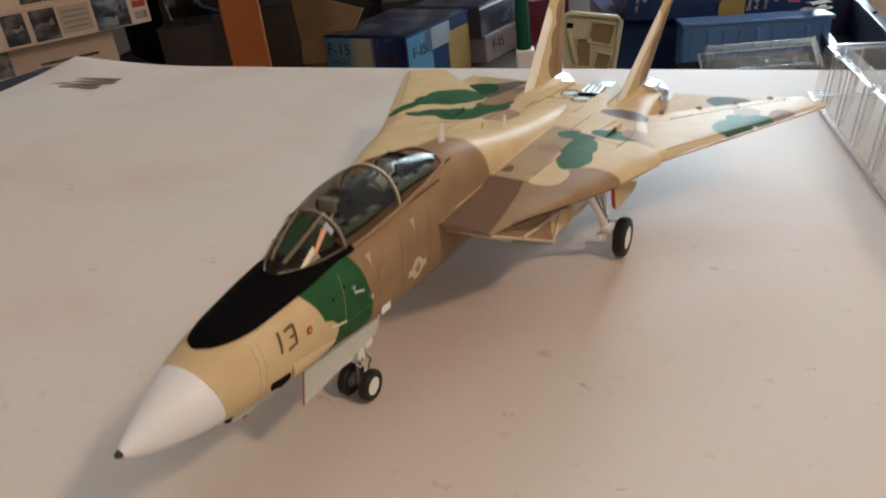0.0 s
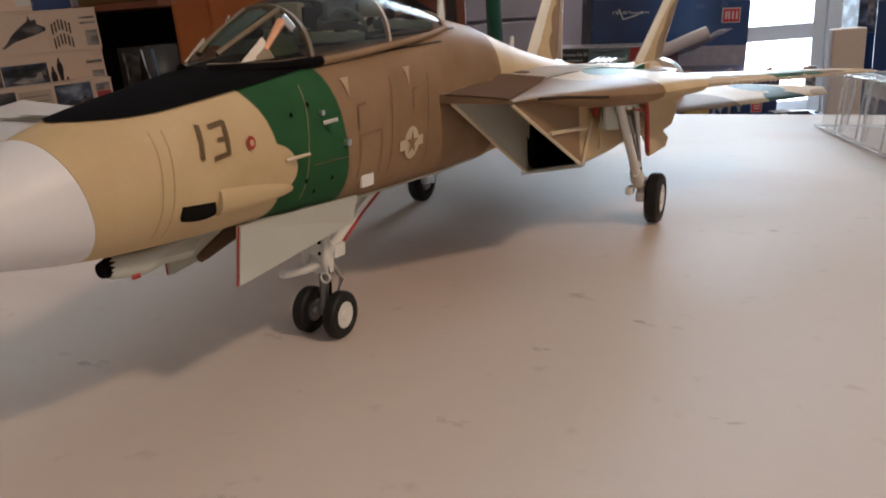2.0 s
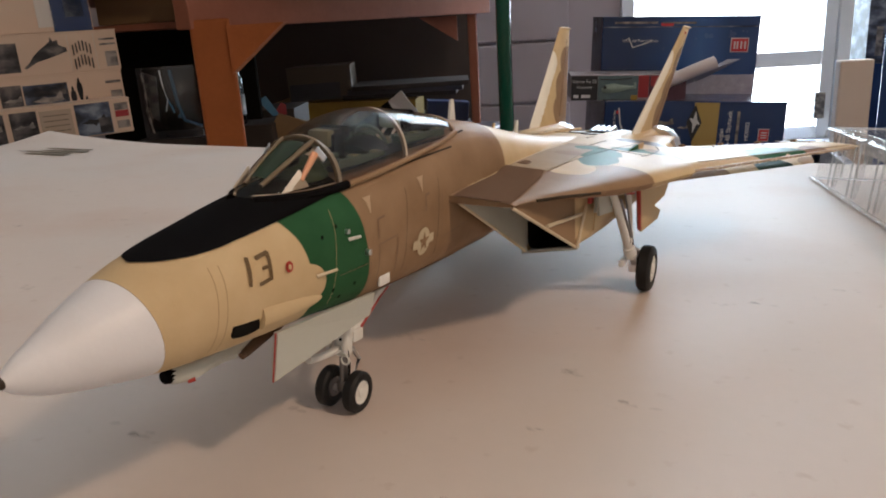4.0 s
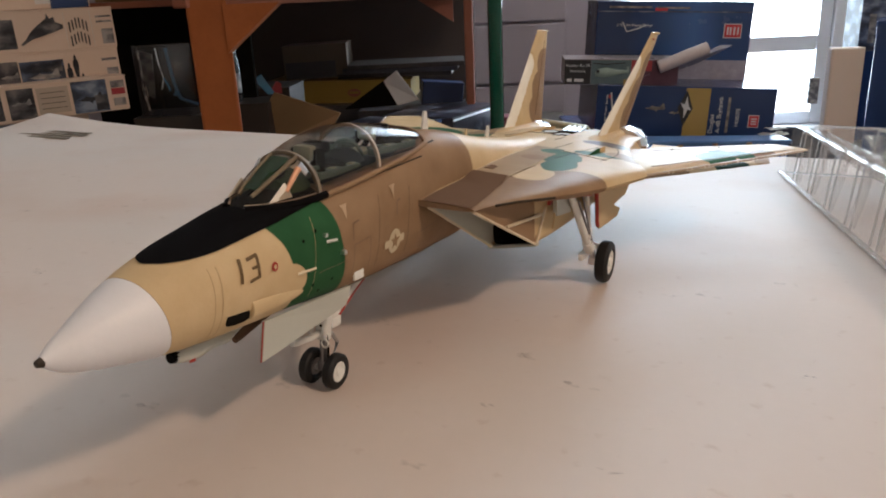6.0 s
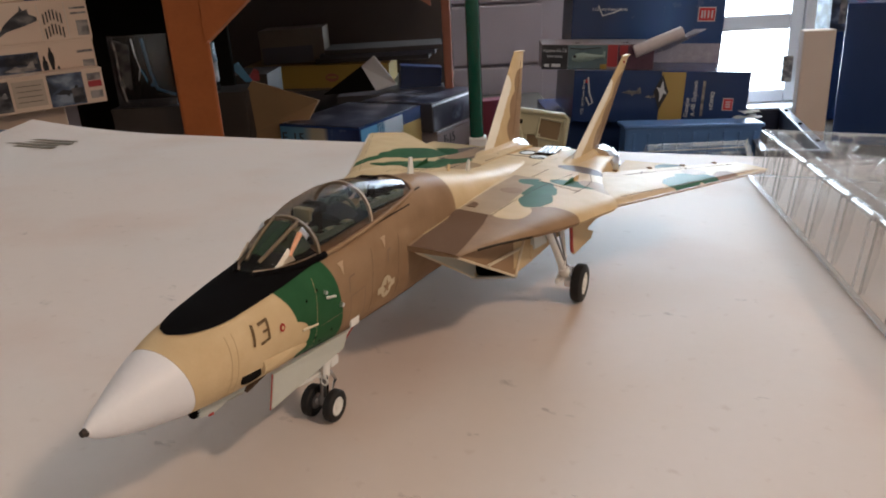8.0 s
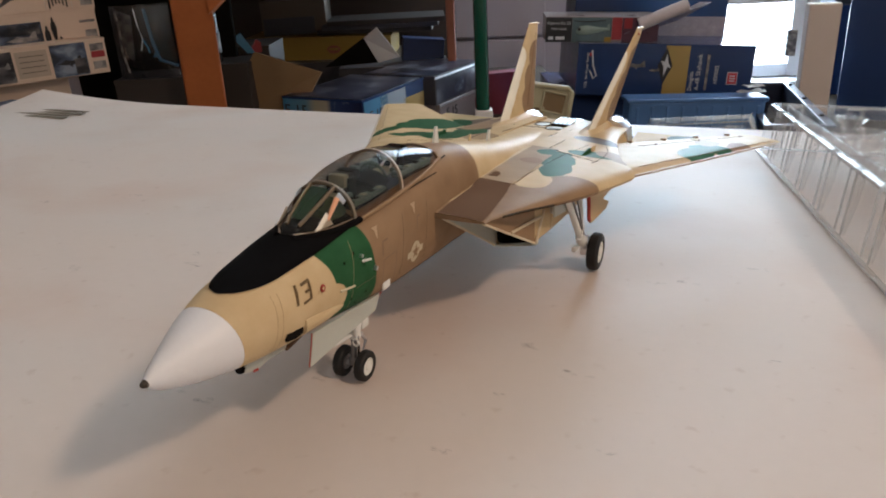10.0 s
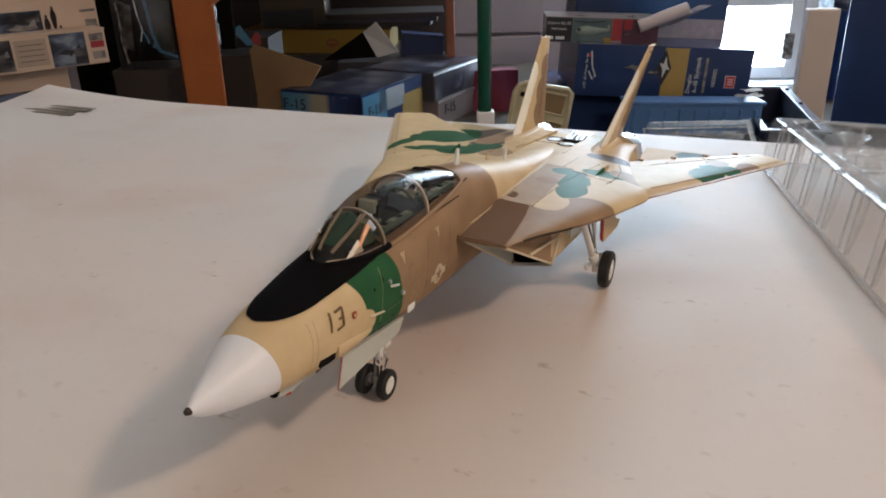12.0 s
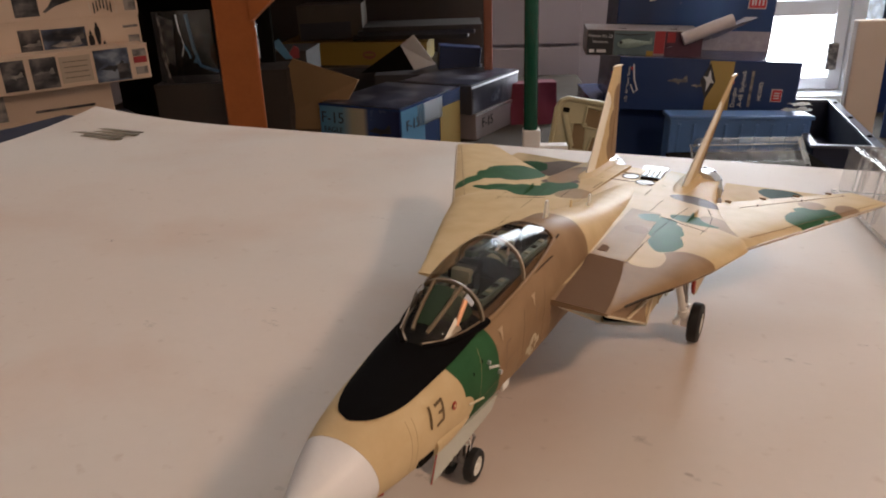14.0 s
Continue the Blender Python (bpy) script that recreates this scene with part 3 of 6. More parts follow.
# forward fuselage: y, half width, top, bottom, squareness
FUS = ((0.4, 0.7, 31.6, 30.2, 2.0), (2, 1.6, 33.0, 28.9, 2.0), (5, 3.1, 34.4, 27.6, 2.0), (9, 4.9, 36.4, 26.6, 2.0), (13, 6.4, 38.0, 25.9, 2.1), (16, 7.3, 39.1, 25.4, 2.1),
       (20, 8.2, 40.3, 25.0, 2.2), (26, 9.2, 41.6, 24.7, 2.3), (32, 9.8, 42.7, 24.5, 2.4), (38, 10.2, 43.9, 24.3, 2.5), (44, 10.4, 44.9, 24.2, 2.6), (52, 10.5, 46.2, 23.6, 2.7),
       (62, 10.5, 47.2, 22.7, 2.8), (74, 10.4, 48.2, 22.3, 2.9), (86, 10.3, 49.4, 22.0, 2.9), (96, 10.2, 50.8, 21.6, 2.8), (104, 10.1, 51.2, 21.5, 2.6), (114, 10.2, 50.0, 21.7, 2.7),
       (126, 10.1, 47.6, 22.4, 2.7), (140, 9.8, 45.2, 23.4, 2.8), (160, 9.2, 42.5, 25.0, 2.8), (185, 8.4, 40.0, 26.5, 2.6), (210, 7.8, 38.0, 28.0, 2.5), (235, 7.4, 35.8, 29.0, 2.8), (252, 7.0, 33.4, 30.2, 3.0))


def fuse_at(y):
    for a, b in zip(FUS, FUS[1:]):
        if a[0] <= y <= b[0]:
            k = (y - a[0]) / (b[0] - a[0])
            return [p + (q - p) * k for p, q in zip(a[1:], b[1:])]
    return list(FUS[0][1:] if y < FUS[0][0] else FUS[-1][1:])


def fuse_ring(y, n=40, grow=0.0):
    hw, t, b, e = fuse_at(y)
    c, h = (t + b) / 2, (t - b) / 2 + grow
    hw += grow
    out = []
    for k in range(n):
        a = 2 * math.pi * k / n
        s, q = math.sin(a), math.cos(a)
        out.append((hw * math.copysign(abs(s) ** (2 / e), s), y, c + h * math.copysign(abs(q) ** (2 / e), q)))
    return out


def side_x(y, z, grow=0.12):
    """The skin's x on the port side."""
    hw, t, b, e = fuse_at(y)
    c, h = (t + b) / 2, (t - b) / 2
    k = min(0.999, abs((z - c) / h))
    return hw * (1 - k ** e) ** (1 / e) + grow


def spread(a, b, step):
    n = max(1, round((b - a) / step))
    return [a + (b - a) * k / n for k in range(n + 1)]


def slanted(ring, y, k):
    """A ring whose plane leans forward at the top, more so towards the joint."""
    out = []
    for x, _, z in ring:
        yy = y + k * 0.2 * (32.5 - z)
        hw0, t0, b0, e0 = fuse_at(y)
        hw1, t1, b1, e1 = fuse_at(yy)
        f0, c0 = (t0 - b0) / 2, (t0 + b0) / 2
        f1, c1 = (t1 - b1) / 2, (t1 + b1) / 2
        out.append((x * hw1 / hw0, yy, c1 + (z - c0) * f1 / f0))
    return out


ap("radome", loft([slanted(fuse_ring(y), y, (y / 16) ** 2) for y in spread(0.4, 16, 1.2)]), M_RADOME, label="smooth off-white radome")
ap("pitot_tip", rod((0, 1.0, 30.9), (0, -0.3, 30.9), 0.95, 0.5, 16), M_TIP, label="dark brown nose tip")
ap("fuselage", loft([slanted(fuse_ring(y), y, max(0, 1 - (y - 16) / 14)) for y in spread(16.05, 46, 2)] + [fuse_ring(y) for y in spread(48, 252, 3)]), M_FUSE)

# black anti-glare panel in front of the windscreen, 0.2 mm proud
rows = []
for y in spread(18.4, 54, 1.2):
    hw, t, b, e = fuse_at(y)
    lowz = 38.9 + 0.15 * (max(y, 30) - 18.4)
    hw2, t2, b2, e2 = fuse_at(max(y, 30))
    amax = 0.0
    for k in range(200):
        a = k * 0.008
        if (t2 + b2) / 2 + (t2 - b2) / 2 * math.cos(a) ** (2 / e2) < lowz:
            break
        amax = a
    if y < 30:
        amax *= math.sqrt(max(0.0, 1 - ((30 - y) / 11.62) ** 2))
    r = []
    for k in range(17):
        a = amax * (k / 8 - 1)
        s, q = math.sin(a), math.cos(a)
        c, h = (t + b) / 2, (t - b) / 2
        r.append(((hw + 0.2) * math.copysign(abs(s) ** (2 / e), s), y, c + (h + 0.2) * abs(q) ** (2 / e)))
    rows.append(r)
ap("anti_glare_panel", loft(rows, caps=False, closed=False), M_BLACKP, label="matt black anti-glare panel")


def decal(name, shapes, mat, label="", grow=0.15, parent=None):
    """Flat shapes given as (y, z) outlines, laid on the port side of the nose."""
    bm = bmesh.new()
    for o in shapes:
        bm.faces.new([bm.verts.new((side_x(y, z, grow), y, z)) for y, z in o])
    return ap(name, bm, mat, parent, label, smooth=False)


def strip(y0, z0, y1, z1, w, n=4):
    """A bar in n pieces, so that it follows the curved skin."""
    return [bar(y0 + (y1 - y0) * k / n, z0 + (z1 - z0) * k / n, y0 + (y1 - y0) * (k + 1) / n, z0 + (z1 - z0) * (k + 1) / n, w) for k in range(n)]


def bar(y0, z0, y1, z1, w):
    d = math.hypot(y1 - y0, z1 - z0)
    ny, nz = -(z1 - z0) / d * w / 2, (y1 - y0) / d * w / 2
    return [(y0 + ny, z0 + nz), (y1 + ny, z1 + nz), (y1 - ny, z1 - nz), (y0 - ny, z0 - nz)]


# the number 13
decal("number", strip(29.5, 35.0, 30.1, 38.8, 0.6) + strip(31.4, 38.4, 33.7, 38.8, 0.55) + strip(33.6, 38.9, 33.3, 35.1, 0.6) + strip(32.0, 36.9, 33.4, 37.0, 0.5, 2) + strip(31.1, 34.9, 33.5, 35.3, 0.55), M_DECAL_N, "dark number 13")
decal("emblem", [[(36.9 + 0.75 * math.cos(a * 0.6283), 36.0 + 0.85 * math.sin(a * 0.6283)) for a in range(10)]], M_RED, "small red and white emblem", 0.2)
decal("emblem_centre", [[(36.9 + 0.35 * math.cos(a * 0.785), 36.0 + 0.4 * math.sin(a * 0.785)) for a in range(8)]], M_SAND, grow=0.3)
decal("warning_triangle", [[(57.0, 42.4), (59.4, 42.5), (58.2, 41.0)], [(57.6, 41.6), (58.8, 41.6), (58.2, 39.6)]], M_DECAL_FAINT, "cream triangle marking", 0.2)
decal("warning_triangle", [[(74.8, 43.2), (77.2, 43.3), (76.0, 41.8)], [(75.4, 42.4), (76.6, 42.4), (76.0, 40.4)]], M_DECAL_FAINT, "cream triangle marking", 0.2)
disc = [(76.2 + 2.5 * math.cos(a * 0.3142), 31.0 + 2.7 * math.sin(a * 0.3142)) for a in range(20)]
decal("insignia", [[(76.2, 31.0), disc[k], disc[(k + 1) % 20]] for k in range(20)] + strip(72.2, 30.8, 80.2, 31.2, 1.7), M_INSIGNIA, "cream star-and-bar insignia", 0.2)
star = [(76.2 + (2.0 if k % 2 == 0 else 0.8) * math.sin(k * 0.6283), 31.0 + (2.1 if k % 2 == 0 else 0.8) * math.cos(k * 0.6283)) for k in range(10)]
decal("insignia_star", [[(76.2, 31.0), star[k], star[(k + 1) % 10]] for k in range(10)], M_BROWN, grow=0.32)
# panel lines
for y in (23.6, 25.0, 47.5, 69.5, 82.0):
    decal("panel_line", strip(y, 27, y + 0.8, 42 if y > 40 else 38.6, 0.12, 12), M_LINE if y > 50 else M_SOFTLINE, grow=0.05)
for y0, y1, z in ((54, 92, 44.6), (57, 101, 46.6)):
    decal("panel_line", strip(y0, z, y1, z + 0.062 * (y1 - y0), 0.3, 14), M_LINE, grow=0.1)
for y0, z0, y1, z1 in ((49, 31.5, 58, 31.5), (58, 26.0, 58, 31.5), (84, 30, 97, 31), (84, 30, 84, 40), (90, 38, 104, 39)):
    decal("panel_line", strip(y0, z0, y1, z1, 0.11, 8), M_LINE_FAINT, grow=0.06)
decal("boarding_step", strip(60.2, 35.0, 60.2, 38.4, 0.4) + strip(60.2, 38.4, 62.4, 38.6, 0.4), M_LINE_FAINT, grow=0.1)
decal("boarding_step", strip(77.2, 36.6, 77.2, 39.6, 0.4) + strip(77.2, 39.6, 78.6, 39.8, 0.4), M_LINE_FAINT, grow=0.1)
decal("access_hatch", strip(60.5, 27.5, 60.5, 34, 0.22) + strip(60.5, 34, 66.5, 34.4, 0.22) + strip(66.5, 27.5, 66.5, 34.4, 0.22), M_LINE_FAINT, grow=0.1)
for y, z in ((44.8, 38.5), (48.5, 39.5), (47.5, 29.5), (53.5, 29.0), (50.0, 27.6)):
    decal("fastener", [[(y + 0.35 * math.cos(a * 1.047), z + 0.35 * math.sin(a * 1.047)) for a in range(6)]], M_BLACKP, grow=0.15)

# cannon port with its bulged fairing
bm = bmesh.new()
rings = []
for y in spread(26.4, 31.2, 0.8):
    z = 29.9 - 0.06 * (y - 25)
    x = side_x(y, z, 0)
    k = math.sin(math.pi * min(1, max(0.02, (y - 25.0) / 7.2)))
    rings.append([(x - 0.6 + (0.75 if abs(math.cos(a * 0.5236)) < 2 else 0) * (0.6 + 0.4 * math.cos(a * 0.5236)), y, z + 1.5 * k ** 0.3 * math.sin(a * 0.5236)) for a in range(12)])
ap("cannon_port", loft(rings), M_DARK, label="dark recessed cannon port")
rings = []
for y in spread(31.6, 46, 1.2):
    z = 30.0 - 0.045 * (y - 31)
    k = math.sqrt(max(0.02, 1 - ((y - 31.6) / 14.6) ** 2))
    x = side_x(y, z, 0)
    rings.append([(x - 0.5 + 1.15 * k * math.cos(a * 0.5236), y, z + 1.9 * k * math.sin(a * 0.5236)) for a in range(12)])
ap("cannon_fairing", loft(rings), M_SAND, label="sand-coloured bulged cannon fairing")
# small probes and vents on the nose side
ap("probe", rod((side_x(44, 33, 0), 43, 33), (side_x(44, 33, 0) + 1.6, 46.0, 33.5), 0.28, 0.2), M_DECAL_W, label="cream angle probe")
ap("probe", rod((side_x(51.5, 37, 0), 51.5, 36.8), (side_x(51.5, 37, 0) + 1.7, 52.4, 37.3), 0.3, 0.25), M_WHITEP, label="white probe")
ap("vent_ring", rod((side_x(56.5, 33.6, -0.2), 56.5, 33.6), (side_x(56.5, 33.6, 0.7), 56.5, 33.6), 0.55, 0.5), M_CHROME)
ap("vent_ring", rod((side_x(51.0, 38, -0.2), 51.0, 38.2), (side_x(51.0, 38, 0.5), 51.0, 38.2), 0.4), M_CHROME)
# chin sensor pod
ap("chin_pod", loft([[(1.4 + r * math.cos(a * 0.5236), y, z + r * math.sin(a * 0.5236)) for a in range(12)] for y, r, z in ((21.4, 1.0, 23.6), (22.2, 1.35, 23.5), (26, 1.5, 23.0), (31, 1.3, 23.4), (36, 0.7, 24.3))]), M_GREYDOOR)
ap("pod_lens", rod((1.4, 20.9, 23.6), (1.4, 22.2, 23.6), 0.9, 1.25), M_BLACKP, label="black sensor lens")
ap("chin_fairing", loft([[(r * 2.2 * math.cos(a * 0.5236), y, z + r * math.sin(a * 0.5236)) for a in range(12)] for y, r, z in ((26, 0.4, 24.0), (28, 1.3, 23.2), (33, 1.5, 23.0), (37, 0.7, 24.0))]), M_GREYDOOR)

# pale grey belly strip, a brown tube for the gear bay's shade, and a pale step plate
rows = []
for y in spread(50, 117, 3):
    hw, t, b, e = fuse_at(y)
    c, h = (t + b) / 2, (t - b) / 2
    r = []
    for k in range(17):
        a = math.pi + 0.60 * (k / 8 - 1)
        q, w = math.cos(a), math.sin(a)
        r.append(((hw + 0.14) * math.copysign(abs(w) ** (2 / e), w), y, c - (h + 0.14) * abs(q) ** (2 / e)))
    rows.append(r)
ap("belly_panel", loft(rows, caps=False, closed=False), M_GREYDOOR, label="pale grey belly")
ap("bay_shade", rod((0.6, 37.2, 20.9), (1.0, 44.6, 23.6), 0.7, 1.2, 12), M_PANEL, label="brown tube for the gear bay's shaded inside")
ap("bay_shade_end", rod((0.55, 36.5, 20.65), (0.62, 37.6, 21.05), 0.6, 0.6, 12), M_PANEL)
ap("chin_lens", rod((1.9, 24.4, 22.0), (2.5, 25.2, 22.1), 0.5, 0.4, 10), M_RED, label="tiny red lens")
ap("step_plate", block((side_x(63.5, 27.0, 0.1), 63.5, 26.9), (0.5, 3.4, 2.0), 0.15), M_WHITEP, label="pale step plate")

# ---- canopy and cockpit ----
CAN = ((39.5, 2.0, 44.6, 44.0), (43, 4.8, 46.9, 44.0), (48, 6.7, 49.7, 44.1), (53, 7.8, 52.2, 44.5), (60, 8.2, 54.8, 45.1), (68, 8.3, 55.8, 45.9), (76, 8.2, 55.5, 46.7), (84, 7.8, 54.6, 47.5), (91, 7.2, 53.6, 48.3), (97, 6.4, 52.4, 49.2))


def can_at(y):
    for a, b in zip(CAN, CAN[1:]):
        if a[0] <= y <= b[0]:
            k = (y - a[0]) / (b[0] - a[0])
            return [p + (q - p) * k for p, q in zip(a[1:], b[1:])]
    return list(CAN[-1][1:])


def can_arc(y, grow=0.0, n=17):
    hw, t, b = can_at(y)
    return [((hw + grow) * math.cos(math.pi * k / (n - 1)), y, b + (t - b + grow) * math.sin(math.pi * k / (n - 1)) ** 0.9) for k in range(n)]


canopy = ap("canopy", loft([can_arc(y) for y in spread(53.5, 97, 2.5)], caps=False, closed=False), M_CANOPY, label="clear smoky two-seat canopy")
windscreen = ap("windscreen", loft([can_arc(y) for y in spread(39.5, 53.5, 1.5)], caps=False, closed=False), M_CANOPY, label="clear windscreen")


def bow(name, y, w, mat, parent, grow=0.35, lean=0.0):
    bm = bmesh.new()
    pts = can_arc(y, grow, 21)
    pts = [(p[0], p[1] + lean * (p[2] - 45), p[2]) for p in pts]
    rings = []
    for i, p in enumerate(pts):
        inner = 1 - 0.7 / max(1.0, math.hypot(p[0], p[2] - 44))
        q = (p[0] * inner, p[1], 44 + (p[2] - 44) * inner)
        rings.append([(p[0], p[1] - w / 2, p[2]), (p[0], p[1] + w / 2, p[2]), (q[0], q[1] + w / 2, q[2]), (q[0], q[1] - w / 2, q[2])])
    return ap(name, loft(rings, bm=bm), mat, parent)


ap("front_glass", loft([can_arc(y, 0.06, 33)[13:20] for y in spread(43.2, 51.8, 1.2)], caps=False, closed=False), M_GREENGLASS, windscreen, "dark green flat front glass")
bow("windscreen_bow", 53.4, 0.85, M_POST, canopy, 0.15)
bow("canopy_bow", 74.0, 0.7, M_BOW, canopy, 0.02)
bow("rear_bow", 96.5, 1.0, M_BROWN, canopy, 0.2)
for s in (1, -1):
    ap("canopy_sill", tube([((can_at(y)[0] + 0.15) * s, y, can_at(y)[2] + 0.1) for y in spread(53, 97, 4)], 0.55), M_BROWN, canopy)
    ap("windscreen_post", tube([(can_arc(y, -0.1)[10 if s < 0 else 6][0], y, can_arc(y, -0.1)[6][2]) for y in spread(42.0, 53.2, 1.4)], 0.42), M_POST, windscreen, "tan windscreen post")
    ap("windscreen_sill", tube([((can_at(y)[0] + 0.1) * s, y, can_at(y)[2] + 0.15) for y in spread(39.5, 55.0, 1.5)], 0.75), M_BLACKP, windscreen)
    ap("windscreen_rim", tube([((can_at(y)[0] - 0.5) * s, y, can_at(y)[2] + 0.75) for y in spread(39.8, 53.4, 1.5)], 0.22), M_BOW, windscreen)
# the floor of the cockpit lies just above the closed skin
ap("cockpit_deck", loft([[(-(can_at(y)[0] - 0.8), y, fuse_at(y)[1] + 0.12), ((can_at(y)[0] - 0.8), y, fuse_at(y)[1] + 0.12)] for y in spread(54.6, 95, 4)], caps=False, closed=False), M_COCKPIT, label="dark grey cockpit deck")
for y, z in ((56.8, 46.6), (79.5, 47.9)):
    seat = ap("ejection_seat", block((0, y + 4.4, z + 3.0), (4.6, 2.0, 6.4), 0.5), M_SEAT, label="dark ejection seat with pale pads")
    ap("seat_cushion", block((0, y, z + 0.9), (4.6, 6.4, 1.6), 0.5), M_SEATPAD, seat)
    ap("headrest", block((0, y + 2.7, z + 4.7), (4.4, 2.4, 3.0), 0.8), M_SEATPAD, seat)
    ap("seat_top", block((0, y + 6.6, z + 5.4), (4.8, 2.6, 2.2), 0.6), M_DARK, seat)
    for s in (1, -1):
        ap("seat_rail", block((s * 2.7, y + 3.6, z + 2.6), (0.6, 3.0, 5.8), 0.2), M_DARK, seat)
        ap("arm_pad", block((s * 3.2, y + 0.2, z + 2.1), (1.1, 4.4, 1.0), 0.3), M_CONSOLE, seat, "grey-green arm pad")
        ap("harness_strap", tube([(s * 1.1, y + 3.0, z + 3.6), (s * 1.2, y + 1.4, z + 2.4), (s * 1.6, y + 0.2, z + 1.8)], 0.32, 6), M_HEADREST, seat, "cream harness strap")
ap("handle_hoop", tube([(3.4 * math.cos(a * math.pi / 10), 74.6 - 1.2 * math.sin(a * math.pi / 10), 49.0 + 3.2 * math.sin(a * math.pi / 10)) for a in range(11)], 0.4, 8), M_CONSOLE, label="grey-green hoop over the rear panel")
for y, z, mt in ((52, 47.0, M_HOOD), (71.4, 48.4, M_COCKPIT)):
    ap("instrument_coaming", loft([[(w * math.cos(a * math.pi / 8), yy, z - 1.9 + h * math.sin(a * math.pi / 8)) for a in range(9)] for yy, w, h in ((y - 3, 4.4, 2.6), (y, 5.4, 4.0), (y + 2.4, 5.2, 4.1))]), mt)
ap("sight_opening", loft([[(1.9 * k * math.cos(a * 0.3927), 50.5 + 1.4 * k * math.sin(a * 0.3927), 48.45 + 0.65 * k * math.sin(a * 0.3927) + q) for a in range(16)] for k, q in ((1.0, -0.3), (1.0, 0.16), (0.05, 0.16))], caps=False), M_DARK, label="dark sight opening")
# a copper bar that draws the warm glint in the quarter glass
ap("copper_glint_bar", rod((5.2, 46.8, 46.4), (5.0, 50.8, 50.0), 0.42, 0.62, 8), M_COPPERGLINT, label="copper-coloured bar for a glint in the glass")
for s in (1, -1):
    # cream triangle modelled in place of the quarter glass's reflection
    ap("cream_reflection", prism([(s * 4.7, 42.6, 45.0), (s * 5.9, 47.4, 45.4), (s * 4.9, 46.6, 48.0)], (0, 0.4, 0.0)), M_HEADREST, label="cream triangle for a reflection in the quarter glass")
    for y0, y1 in ((55, 69), (74.5, 92)):
        ym = (y0 + y1) / 2
        con = ap("side_console", block((s * 5.7, ym, fuse_at(ym)[1] + 0.7), (2.0, y1 - y0, 1.5), 0.3), M_CONSOLE, label="grey-green console")
        for k in range(4):
            ap("console_panel", block((s * 5.7, y0 + 2.0 + k * (y1 - y0 - 4) / 3, fuse_at(ym)[1] + 1.55), (1.2, 1.6, 0.25), 0.08), M_SEATPAD if k % 2 else M_DARK, con)
hud = prism([(-1.4, 49.4, 48.2), (1.4, 49.4, 48.2), (1.2, 51.2, 50.4), (-1.2, 51.2, 50.4)], (0, 0.25, -0.1))
ap("head_up_display", hud, M_CANOPY, label="clear sight glass")
for s in (1, -1):
    ap("mirror", prism([(s * 4.4, 51.3, 50.2), (s * 6.0, 51.5, 48.6), (s * 6.2, 52.0, 49.4), (s * 4.8, 51.8, 51.0)], (0, 0.3, 0)), M_CHROME)

# ---- engine trunks with their slanted intakes ----


def trunk_ring(y, x0, x1, z0, z1, e, s, lean=0.0, n=28):
    cx, cz, hx, hz = (x0 + x1) / 2, (z0 + z1) / 2, (x1 - x0) / 2, (z1 - z0) / 2
    out = []
    for k in range(n):
        a = 2 * math.pi * (k + 0.5) / n
        p, q = math.cos(a), math.sin(a)
        z = cz + hz * math.copysign(abs(q) ** (2 / e), q)
        dx = hx * math.copysign(abs(p) ** (2 / e), p)
        out.append((s * (cx + dx - lean * (z - cz)), y, z + 0.2 * dx * (cz + hz - z) / (2 * hz)))
    return out


